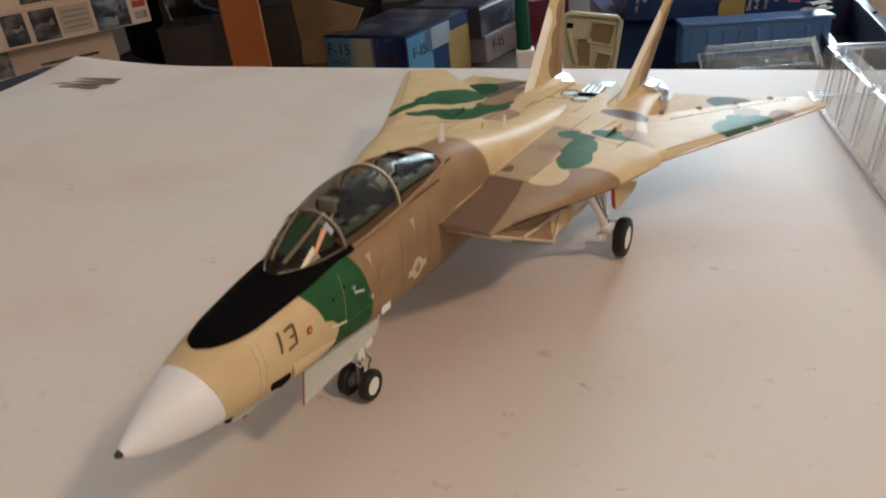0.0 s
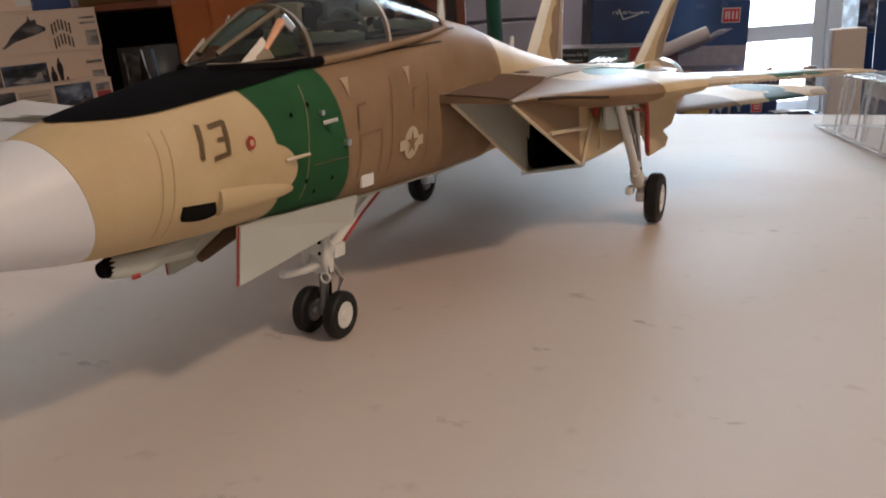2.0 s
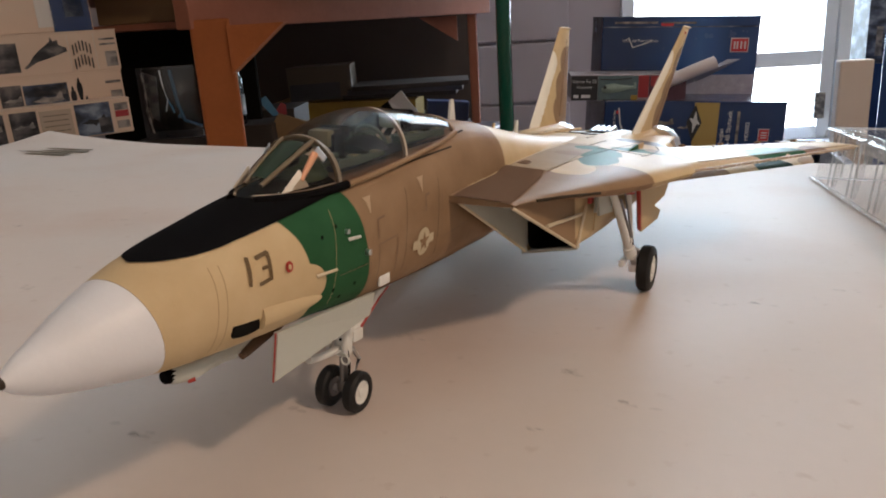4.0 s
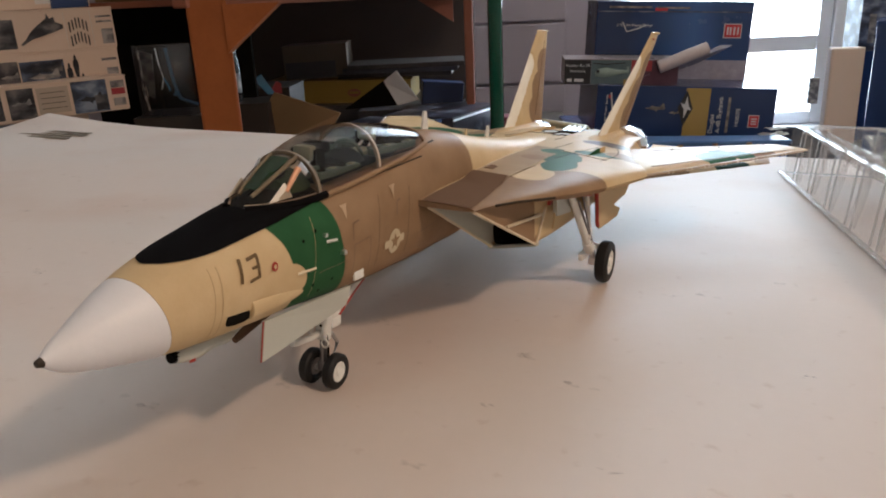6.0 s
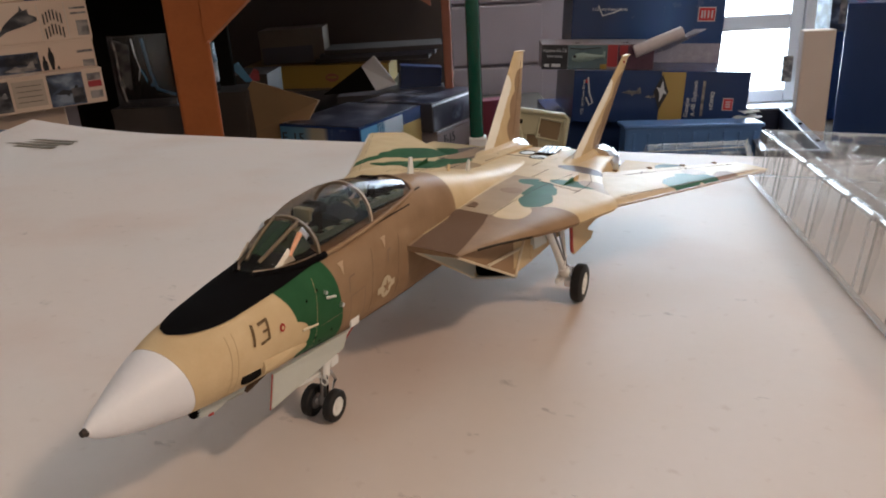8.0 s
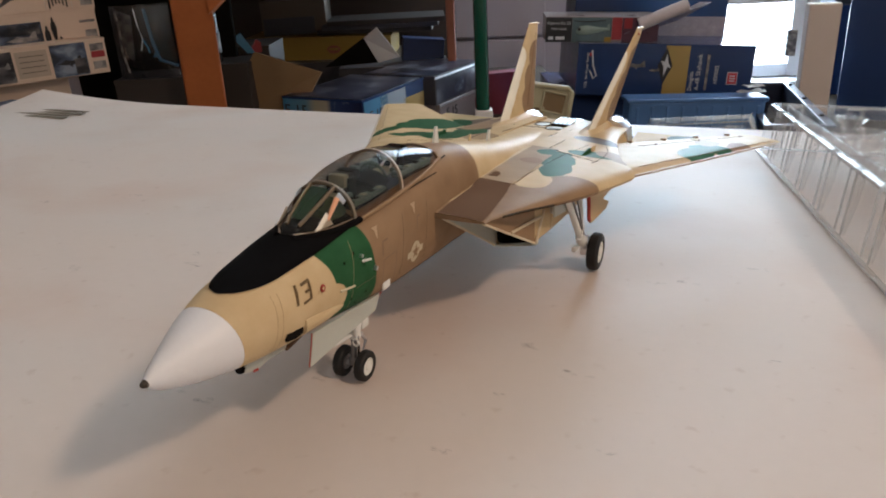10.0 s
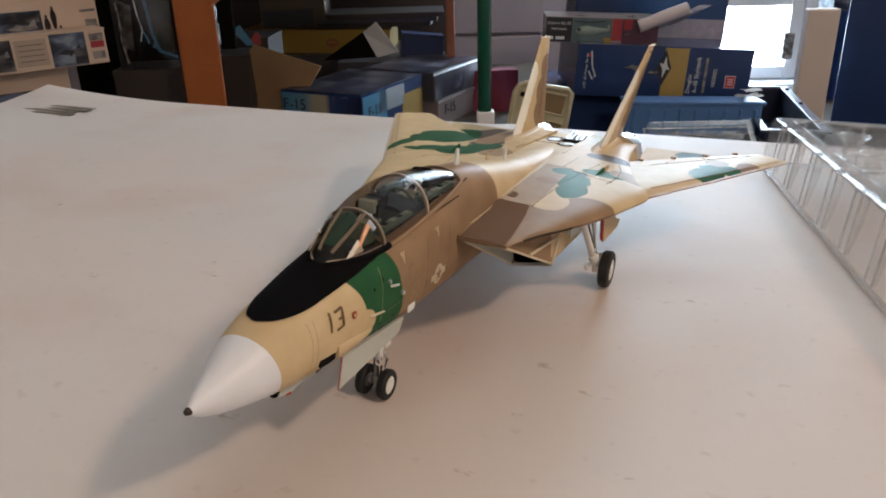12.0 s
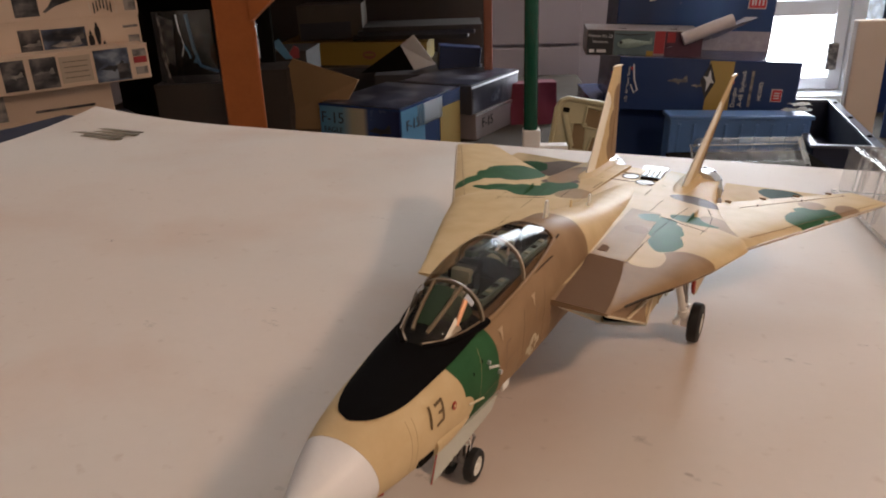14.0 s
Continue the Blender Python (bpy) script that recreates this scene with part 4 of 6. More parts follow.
for s in (1, -1):
    side = "port" if s > 0 else "starboard"
    rings = []
    for y, x0, x1, z0, z1, e in ((121, 13.6, 25.8, 19.9, 37.0, 9), (135, 13.2, 26.0, 19.3, 37.0, 8), (150, 12.4, 26.4, 19.0, 37.2, 6), (170, 11.2, 27.2, 19.4, 37.2, 4.5), (195, 10.6, 28.0, 19.8, 37.0, 3.2), (222, 10.8, 28.0, 21.4, 36.8, 2.3), (236, 11.2, 27.6, 22.0, 36.4, 2.0)):
        rings.append(trunk_ring(y, x0, x1, z0, z1, e, s, 0.06))
    ap("engine_trunk", loft(rings, caps=False), M_SAND)
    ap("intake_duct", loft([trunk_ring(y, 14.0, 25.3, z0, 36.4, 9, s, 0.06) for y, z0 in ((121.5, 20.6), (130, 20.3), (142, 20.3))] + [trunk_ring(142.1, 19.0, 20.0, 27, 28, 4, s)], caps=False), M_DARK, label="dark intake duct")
    # the slanted inlet: thin walls running forward from the trunk
    inlet = ap("intake_inner_wall", prism([(s * 12.2, 88, 36.4), (s * 13.6, 122, 18.9), (s * 13.4, 124, 37.0)], (s * 0.6, 0, 0)), M_GREYDOOR, label="pale intake splitter wall")
    ap("intake_outer_wall", prism([(s * 23.6, 88, 36.6), (s * 26.3, 122, 21.4), (s * 25.2, 124, 37.0)], (-s * 0.6, 0, 0)), M_BROWN, label="brown outer intake wall")
    ap("intake_lip_edge", tube([(s * 23.4, 87.6, 36.6), (s * 26.1, 121.8, 21.3)], 0.35, 6), M_DECAL_W)
    ap("intake_lip_edge", tube([(s * 12.4, 87.6, 36.4), (s * 13.8, 121.8, 18.8)], 0.35, 6), M_DECAL_W)
    ap("intake_lip", prism([(s * 12.9, 121.4, 18.1), (s * 26.6, 121.4, 20.8), (s * 26.6, 123.5, 20.8), (s * 12.9, 123.5, 18.1)], (0, 0, 0.8)), M_GREYDOOR)
    # rubbing strips and door frames on the trunk's side
    ap("trunk_rib", rod((s * 25.2, 103.6, 29.9), (s * 26.5, 124.2, 28.8), 0.42, n=8), M_DECAL_W)
    ap("trunk_rib", rod((s * 26.5, 121.6, 21.6), (s * 26.6, 127.2, 30.2), 0.38, n=8), M_DECAL_W)
    ap("trunk_rib", rod((s * 26.9, 133.5, 23.0), (s * 26.9, 134.5, 33.5), 0.25, n=8), M_SAND)
    ap("trunk_hatch", block((s * 27.4, 139.5, 30.6), (0.7, 15.5, 5.6), 0.25), M_GREYDOOR)
    ap("hinge_bracket", block((s * 27.2, 128.6, 32.4), (1.0, 2.2, 3.4), 0.2), M_RED, label="dull red hinge bracket")
    ap("hatch_rim", tube([(s * 27.9, 132, 27.9), (s * 27.9, 147.2, 27.9), (s * 27.9, 147.2, 33.2)], 0.22, 6), M_WHITEP)
    # nozzle with petals
    nz0 = 31.2
    noz = ap("exhaust_nozzle", loft([[(s * 19.8 + r * math.cos(a * 0.2618), y, nz0 + r * math.sin(a * 0.2618)) for a in range(24)] for y, r in ((234, 8.0), (238, 8.6), (239, 8.2), (243, 8.0), (248, 7.0), (252, 6.2), (252, 5.6), (240, 6.0))]), M_CHROME, label="bright metal exhaust nozzle")
    for a in range(12):
        t = a * math.pi / 6
        ap("petal", rod((s * 19.8 + 8.1 * math.cos(t), 242.5, nz0 + 8.1 * math.sin(t)), (s * 19.8 + 6.3 * math.cos(t), 252, nz0 + 6.3 * math.sin(t)), 0.5, 0.4, 6), M_STEEL, noz)

# ---- glove: the broad flat body between the wings ----


GLOVE = ((87, 24.2, 1.1, 37.6), (90, 24.8, 1.5, 37.9), (98, 27.4, 2.2, 38.3), (108, 31.2, 3.8, 38.6), (118, 34.8, 5.4, 38.9), (126, 37.6, 6.4, 39.1), (134, 40.4, 6.8, 39.2), (146, 44.0, 6.6, 39.2), (154, 46.6, 6.0, 39.0), (160, 46.0, 5.4, 38.9),
         (172, 40.5, 4.2, 38.7), (186, 35.0, 3.8, 38.4), (204, 30.0, 3.4, 38.0), (222, 28.0, 2.4, 37.4), (236, 27.0, 1.2, 36.6))


def edge_drop(g):
    """How far the rounded edge falls, as a share of the thickness."""
    return 0.5 * (1 - math.sqrt(max(0.0, 1 - max(0.0, g) ** 5)))


def glove_top(x, y):
    for p, q in zip(GLOVE, GLOVE[1:]):
        if p[0] <= y <= q[0]:
            k = (y - p[0]) / (q[0] - p[0])
            xo, th, zt = [u + (w - u) * k for u, w in zip(p[1:], q[1:])]
            f = 1 - max(0, 1 - (x - 8) / (xo - 8)) ** (1 / 1.5)
            return zt - th * edge_drop((x - 8) / (xo - 8)) + (1.2 if y > 110 else 0.4) * (1 - f) ** 2
    return GLOVE[0][3]


def half_glove(s):
    """Rounded-edge plate: outline by (y, inner x, outer x, thickness, top z)."""
    rings = []
    for y, xo, th, zt in GLOVE:
        xo *= 1.0 if s > 0 else 1.05
        r = []
        for k in range(13):
            f = k / 12
            x = 8 + (xo - 8) * (1 - (1 - f) ** 1.5)
            r.append((s * x, y, zt - th * edge_drop((x - 8) / (xo - 8)) + (1.2 if y > 110 else 0.4) * (1 - f) ** 2))
        for k in range(12, -1, -1):
            f = k / 12
            x = 8 + (xo - 8) * (1 - (1 - f) ** 1.5)
            r.append((s * (x - (0.01 if k == 12 else 0)), y, zt - th + th * edge_drop((x - 8) / (xo - 8)) - (0.02 if k == 12 else 0)))
        rings.append(r)
    return loft(rings)


for s in (1, -1):
    ap("wing_glove", half_glove(s), M_GLOVE)
    ap("glove_panel", loft([[(s * (a + (q - a) * k / 6), y, glove_top(a + (q - a) * k / 6, max(y, 87.1)) + 0.22) for k in range(7)] for y, a, q in ((86.6, 11.4, 23.4), (92, 11.2, 23.2), (98, 11.0, 22.6), (104, 10.8, 21.8), (109.9, 10.6, 21.0), (113, 10.4, 20.4), (117, 10.2, 19.6))], caps=False, closed=False), M_PANEL if s > 0 else M_SAND, label="dark brown glove panel" if s > 0 else "")
    ap("deck_panel", loft([[(s * (a + (q - a) * k / 6), y, glove_top(a + (q - a) * k / 6, y) + 0.2) for k in range(7)] for y, a, q in ((117.2, 10.6, 19.8), (126, 10.4, 20.4), (136, 10.2, 20.2), (146, 9.9, 19.8), (156, 9.6, 19.4), (166, 9.4, 18.8))], caps=False, closed=False), M_STRIPE if s > 0 else M_GLOVE)
    ap("vane_slot", tube([(s * x, y, z) for x, y, z in ((26.1, 94, 37.1), (28.6, 101, 36.9), (31.2, 107.5, 36.5), (33.4, 113.5, 36.1))], 0.32, 6), M_LINE, label="dark slot along the glove's edge")
    ap("vent_panel", prism([(s * 11.4, 120.5, 40.2), (s * 13.8, 120.8, 40.0), (s * 13.7, 126, 40.0), (s * 11.4, 125.4, 40.2)], (0, 0, 0.15)), M_PANEL, label="dark brown vent panel")
    ap("deck_seam", tube([(s * x, y, glove_top(x, y) + 0.05) for x, y in ((10.6, 118), (12.0, 130), (13.4, 142), (14.4, 154), (15.0, 168), (15.4, 184))], 0.09, 5), M_LINE)
    ap("deck_seam", tube([(s * x, y, glove_top(x, y) + 0.05) for x, y in ((20.2, 117), (20.6, 130), (21.6, 150), (23.0, 168), (24.6, 182))], 0.07, 5), M_LINE)
    ap("deck_seam", tube([(s * x, y, glove_top(x, y) + 0.05) for x, y in ((15.0, 166), (20, 163), (26, 160), (34, 157))], 0.07, 5), M_LINE)
    ap("deck_seam", tube([(s * x, y, glove_top(x, y) + 0.05) for x, y in ((33, 154), (34, 164), (33, 176), (30, 186))], 0.10, 5), M_LINE)
    ap("deck_strake", prism([(s * 26.6, 160, 39.0), (s * 28.0, 176, 38.6), (s * 28.0, 176, 40.4), (s * 27.4, 169, 40.2)], (s * 0.5, 0, 0)), M_GLOVE)

# ---- wings, swept back ----


def surface(le, te, s, zl, t0, t1, droop=0.0, n=9, m=14, rise=(0.0, 0.0)):
    """A lifting surface between its leading and trailing edge lines; (x, y) ends, thickness at both ends."""
    rings = []
    for i in range(m + 1):
        k = i / m
        a = (le[0][0] + (le[1][0] - le[0][0]) * k, le[0][1] + (le[1][1] - le[0][1]) * k)
        b = (te[0][0] + (te[1][0] - te[0][0]) * k, te[0][1] + (te[1][1] - te[0][1]) * k)
        th = t0 + (t1 - t0) * k
        z = zl + droop * k
        r = []
        for q in list(range(n)) + list(range(n - 2, 0, -1)):
            up = len(r) < n
            c = 0.5 - 0.5 * math.cos(math.pi * q / (n - 1))
            h = th * (2.6 * (math.sqrt(c) - c) * 0.55 + 0.25 * (1 - c) * c + 0.03)
            x, y = a[0] + (b[0] - a[0]) * c, a[1] + (b[1] - a[1]) * c
            r.append((s * x, y, z + c * (rise[0] + (rise[1] - rise[0]) * k) + (h if up else -0.6 * h)))
        rings.append(r)
    return loft(rings)


for s in (1, -1):
    wing = ap("wing", surface(((38, 140 if s > 0 else 132), (83.6 if s > 0 else 87.0, 234.5)), ((24, 196), (71.2 if s > 0 else 73.5, 246.2)), s, 36.0, 4.6, 1.4), M_WING)
    ap("wing_tip", surface(((83.4 if s > 0 else 86.8, 234.2), (85.2 if s > 0 else 88.4, 238)), ((71.2 if s > 0 else 73.5, 246.0), (73.6 if s > 0 else 76, 248.0)), s, 36.0, 1.4, 0.6, m=4), M_WING, wing)
    ap("slat", tube([(s * ((38 + ((83.6 if s > 0 else 87.0) - 38) * q / 12) + 0.1), (140 if s > 0 else 132) + (94.5 if s > 0 else 102.5) * q / 12 - 0.1, 36.05) for q in range(2, 13)], 0.42, 6), M_SLAT, wing, "tan leading-edge slat")
    for k in range(8 if s > 0 else 0):
        f = 0.28 + 0.085 * k
        x, y = 38 + (45.6 if s > 0 else 49) * f, (140 if s > 0 else 132) + (94.5 if s > 0 else 102.5) * f
        for d in (-1.1, 1.1):
            ap("slat_hinge", rod((s * (x + 0.35 + 0.42 * d), y - 0.7 + 0.9 * d, 35.9), (s * (x - 0.5 + 0.42 * d), y + 0.8 + 0.9 * d, 36.1), 0.38, 0.25, 6), M_DECAL_W, wing)
    for k in range(4 if s > 0 else 0):
        f = 0.2 + 0.22 * k
        x, y = 24 + 47.2 * f, 196 + 50.2 * f
        ap("flap_track", rod((s * (x + 1.6), y - 1.6, 36.9), (s * (x - 0.2), y + 0.4, 36.5), 0.45, 0.3, 6), M_BROWN, wing)
    tail = ap("tailplane", surface(((27, 206), (72.4, 255.0)), ((27, 259), (70.4, 268.5)), s, 23.5, 2.4, 0.9, 4.0, rise=(7.0, 1.6)), M_TAILPLANE)
    ap("tailplane_spigot", rod((s * 25, 232, 28.4), (s * 29, 233, 28.4), 2.4, 2.0), M_STEEL, tail)



def wing_point(s, k, c, lift=0.03):
    """A place on the wing's upper skin: k along the span, c along the chord."""
    le, te = ((38, 140 if s > 0 else 132), (83.6 if s > 0 else 87.0, 234.5)), ((24, 196), (71.2 if s > 0 else 73.5, 246.2))
    ax, ay = le[0][0] + (le[1][0] - le[0][0]) * k, le[0][1] + (le[1][1] - le[0][1]) * k
    bx, by = te[0][0] + (te[1][0] - te[0][0]) * k, te[0][1] + (te[1][1] - te[0][1]) * k
    h = (4.6 - 3.2 * k) * (2.6 * (math.sqrt(c) - c) * 0.55 + 0.25 * (1 - c) * c + 0.03)
    return (s * (ax + (bx - ax) * c), ay + (by - ay) * c, 36.0 + h + lift)


for s in (1, -1):
    for k0, k1, c0, c1 in ((0.2, 0.98, 0.10, 0.10), (0.25, 0.95, 0.78, 0.78), (0.62, 0.62, 0.78, 0.98))[:3 if s > 0 else 1]:
        ap("wing_seam", tube([wing_point(s, k0 + (k1 - k0) * q / 10, c0 + (c1 - c0) * q / 10) for q in range(11)], 0.07, 5), M_LINE_FAINT)
    for k in (0.36, 0.64, 0.92) if s > 0 else ():
        p = wing_point(s, k, 0.78)
        ap("flap_bracket", block((p[0], p[1], p[2] + 0.15), (0.5, 1.8, 0.4), 0.1), M_LINE_FAINT)

# ---- fins ----
for s in (1, -1):
    rings = []
    for k in range(11):
        f = k / 10
        z = 37.0 + 37.4 * f
        x = 17.6 + 6.0 * f
        y0, y1 = 203 + 48.5 * f, 246 + 18 * f
        th = 1.7 - 1.0 * f
        r = []
        for q in range(16):
            a = 2 * math.pi * q / 16
            c = 0.5 - 0.5 * math.cos(a)
            r.append((s * x + s * th * math.sin(a) * (1 - 0.55 * c), y0 + (y1 - y0) * c, z))
        rings.append(r)
    fin = ap("fin", loft(rings), M_FIN)
    ap("fin_root_fairing", loft([[(s * 17.4 + r * math.cos(a * 0.3927), y, 36.4 + h * math.sin(a * 0.3927)) for a in range(16)] for y, r, h in ((188, 0.6, 0.8), (196, 3.6, 2.2), (206, 4.6, 3.0), (224, 4.4, 3.0), (240, 3.2, 2.4), (250, 1.0, 1.0))]), M_SAND, fin)
    ap("fin_tip_cap", loft([[(s * 23.7 + r * math.cos(a * 0.5236), y, 74.6 + 0.7 * r * math.sin(a * 0.5236)) for a in range(12)] for y, r in ((251, 0.3), (254, 0.8), (262, 0.8), (266, 0.3))]), M_SAND, fin)
    for o in (1, -1):
        ap("rudder_seam", tube([(s * (17.6 + 6.0 * f) + o * ((1.7 - f) * 0.62 + 0.02), 203 + 48.5 * f + (43 - 30.5 * f) * 0.72, 37.0 + 37.4 * f) for f in (0.12, 0.3, 0.5, 0.7, 0.9)], 0.07, 5), M_LINE_FAINT, fin)
    ap("fin_light", block((s * 24.4, 252.5, 72.4), (0.5, 1.2, 0.9), 0.15), M_RED, fin, "small red light")
    ap("ventral_fin", prism([(s * 21, 200, 21), (s * 22.5, 204, 15.5), (s * 22.5, 224, 15.0), (s * 21, 230, 22.5)], (s * 0.6, 0, 0)), M_SAND)

# deck details: blade aerials, air brake, chrome vents on the tail deck
ap("blade_aerial", prism([(0, 106.6, 50.6), (0, 109.6, 50.4), (0, 108.6, 55.2), (0, 107.4, 55.2)], (0.5, 0, 0)), M_WHITEP, label="white blade aerial")
ap("blade_aerial", prism([(0, 146, 44.0), (0, 148.6, 43.6), (0, 148.2, 47.6), (0, 147.2, 47.6)], (0.5, 0, 0)), M_WHITEP, label="white blade aerial")
ap("blade_aerial", prism([(-3, 138, 44.6), (-3, 140, 44.4), (-3, 139.6, 47.4), (-3, 138.8, 47.4)], (0.4, 0, 0)), M_SAND)
ap("air_brake", block((0, 242, 35.4), (10, 14, 0.8), 0.3), M_STEEL)
for k in range(4):
    ap("chrome_vent", rod((1.4 + 2.0 * k, 216, 38.3), (1.7 + 2.0 * k, 224.5, 39.6), 0.95, 0.6, 10), M_CHROME, label="chrome vent finger")
ap("vent_base", block((4.5, 215.4, 38.2), (7.6, 2.6, 1.2), 0.3), M_DARK, label="dark vent base")
for x, y, rx, ry in ((-3.2, 216, 3.0, 4.2), (4.3, 207, 3.4, 4.0), (11.4, 218, 3.4, 3.0)):
    z = 38.9 - 0.0605 * (y - 200) + 0.22
    ap("deck_hatch", loft([[(x + rx * math.cos(a * 0.3927), y + ry * math.sin(a * 0.3927), q) for a in range(16)] for q in (z - 1.0, z)]), M_GREYDOOR, label="pale oval hatch")
    ap("hatch_rim", tube([(x + (rx + 0.1) * math.cos(a * 0.3927), y + (ry + 0.1) * math.sin(a * 0.3927), z) for a in range(17)], 0.24, 6), M_LINE)
for s in (1, -1):
    ap("glove_light", rod((s * 27.6, 120.4, 37.2), (s * 28.2, 120.2, 38.2), 0.5, 0.35, 8), M_RED, label="tiny red light")
deck = bmesh.new()
loft([[(-13, 160, 40.0), (13, 160, 40.0), (13, 160, 38.5), (-13, 160, 38.5)], [(-13, 200, 38.9), (13, 200, 38.9), (13, 200, 37.5), (-13, 200, 37.5)], [(-12, 238, 36.6), (12, 238, 36.6), (12, 238, 35.5), (-12, 238, 35.5)]], bm=deck)
ap("tail_deck", deck, M_GLOVE, smooth=False)
for pts in (((-9, 185, 39.8), (-9, 230, 37.6)), ((9, 185, 39.8), (9, 230, 37.6)), ((-12, 205, 38.9), (12, 205, 38.9)), ((-12, 222, 37.9), (12, 222, 37.9))):
    ap("deck_seam", tube(pts, 0.09, 5), M_LINE)

# ---- landing gear ----
nose_gear = ap("nose_gear_leg", rod((0, 64.0, 11.0), (0, 64.4, 25), 1.1, 1.15), M_WHITEP, label="white nose gear leg")
ap("oleo", rod((0, 63.8, 4.6), (0, 64.0, 11.4), 0.8, 0.8), M_STEEL, nose_gear, "grey metal oleo strut")
ap("axle_fork", block((0, 63.9, 4.6), (2.2, 2.0, 2.4), 0.5), M_STEEL, nose_gear)
ap("axle", rod((-3.6, 63.8, 3.9), (3.6, 63.8, 3.9), 0.7), M_CHROME, nose_gear)
ap("collar", rod((0, 64.0, 11.0), (0, 64.1, 14.2), 1.7), M_WHITEP, nose_gear)
ap("steering_unit", block((0, 63.2, 15.2), (4.2, 2.6, 2.2), 0.5), M_WHITEP, nose_gear)
for x in (-1.9, 1.9):
    ap("steering_cylinder", rod((x, 62.0, 12.8), (x, 62.2, 17.2), 0.75, 0.6, 12), M_WHITEP, nose_gear)
    ap("cylinder_cap", rod((x, 61.9, 12.2), (x, 62.0, 12.9), 0.5, 0.5, 10), M_CHROME, nose_gear)
for z in (14.6, 16.4):
    ap("pin_hole", rod((0.9, 61.86, z), (0.9, 62.2, z), 0.34, n=8), M_DARK, nose_gear)
ap("tie_down_ring", tube([(1.6 + 0.9 * math.cos(a * 0.6283), 62.2, 10.6 + 0.9 * math.sin(a * 0.6283)) for a in range(11)], 0.2, 6), M_WHITEP, nose_gear)
ap("taxi_light", rod((-0.2, 60.8, 18.6), (-0.2, 62.6, 18.6), 1.1, 0.8, 14), M_CHROME, nose_gear, "chrome taxi light")
ap("launch_bar", tube([(0, 63, 12.4), (0, 59, 12.6), (0, 54.6, 13.2), (0, 53.4, 13.6)], 0.72, 8), M_WHITEP, nose_gear, "white launch bar")
for x in (-1.3, 1.3):
    ap("torque_link", tube([(x, 65.2, 6), (x, 67.2, 9), (x, 65.0, 12)], 0.45, 6), M_CHROME, nose_gear)
ap("drag_brace", tube([(0.8, 65, 14.4), (0.8, 74, 19.5), (0.8, 84, 24)], 0.8, 8), M_WHITEP, nose_gear, "white drag brace")
ap("drag_brace_edge", tube([(1.0, 66, 13.4), (1.0, 75, 18.7), (1.0, 84, 22.8)], 0.35, 6), M_RED, nose_gear, "red edge")
ap("brace_end", block((0.8, 66.2, 14.2), (2.6, 3.2, 2.4), 0.5), M_WHITEP, nose_gear)
ap("hose", tube([(1.5, 63.4, 6), (2.2, 62.6, 10), (1.6, 63.0, 15), (1.0, 63.6, 20)], 0.25, 6), M_DARK, nose_gear)


def wheel(x, y, r, w, parent, s):
    prof = ((w / 2 - 0.15 * w, 0.53 * r), (w / 2, 0.64 * r), (w / 2 - 0.06 * w, 0.9 * r), (w * 0.3, r * 0.985), (0, r), (-w * 0.3, r * 0.985), (-w / 2 + 0.06 * w, 0.9 * r), (-w / 2, 0.64 * r), (-w / 2 + 0.15 * w, 0.53 * r))
    rings = [[(x + a, y + q * math.cos(k * 0.2244), r + q * math.sin(k * 0.2244)) for k in range(28)] for a, q in prof]
    wh = ap("wheel", loft(rings), M_TYRE, parent, "black rubber tyre on a white hub")
    ap("hub", loft([[(x + s * a, y + q * math.cos(k * 0.2618), r + q * math.sin(k * 0.2618)) for k in range(24)] for a, q in ((0, 0.52 * r), (w * 0.40, 0.57 * r), (w * 0.44, 0.52 * r), (w * 0.37, 0.46 * r), (w * 0.37, 0.24 * r), (w * 0.46, 0.2 * r), (w * 0.48, 0.05 * r))]), M_WHITEP, wh, "white hub")
    ap("brake_drum", loft([[(x - s * a, y + q * math.cos(k * 0.2618), r + q * math.sin(k * 0.2618)) for k in range(24)] for a, q in ((w * 0.30, 0.5 * r), (w * 0.46, 0.48 * r), (w * 0.47, 0.34 * r), (w * 0.42, 0.30 * r), (w * 0.42, 0.05 * r))]), M_STEEL, wh, "grey brake drum")
    for k in range(8):
        t = k * math.pi / 4
        ap("bolt", rod((x + s * w * 0.39, y + 0.38 * r * math.cos(t), r + 0.38 * r * math.sin(t)), (x + s * w * 0.43, y + 0.38 * r * math.cos(t), r + 0.38 * r * math.sin(t)), 0.05 * r, n=6), M_WHITEP, wh)
    return wh


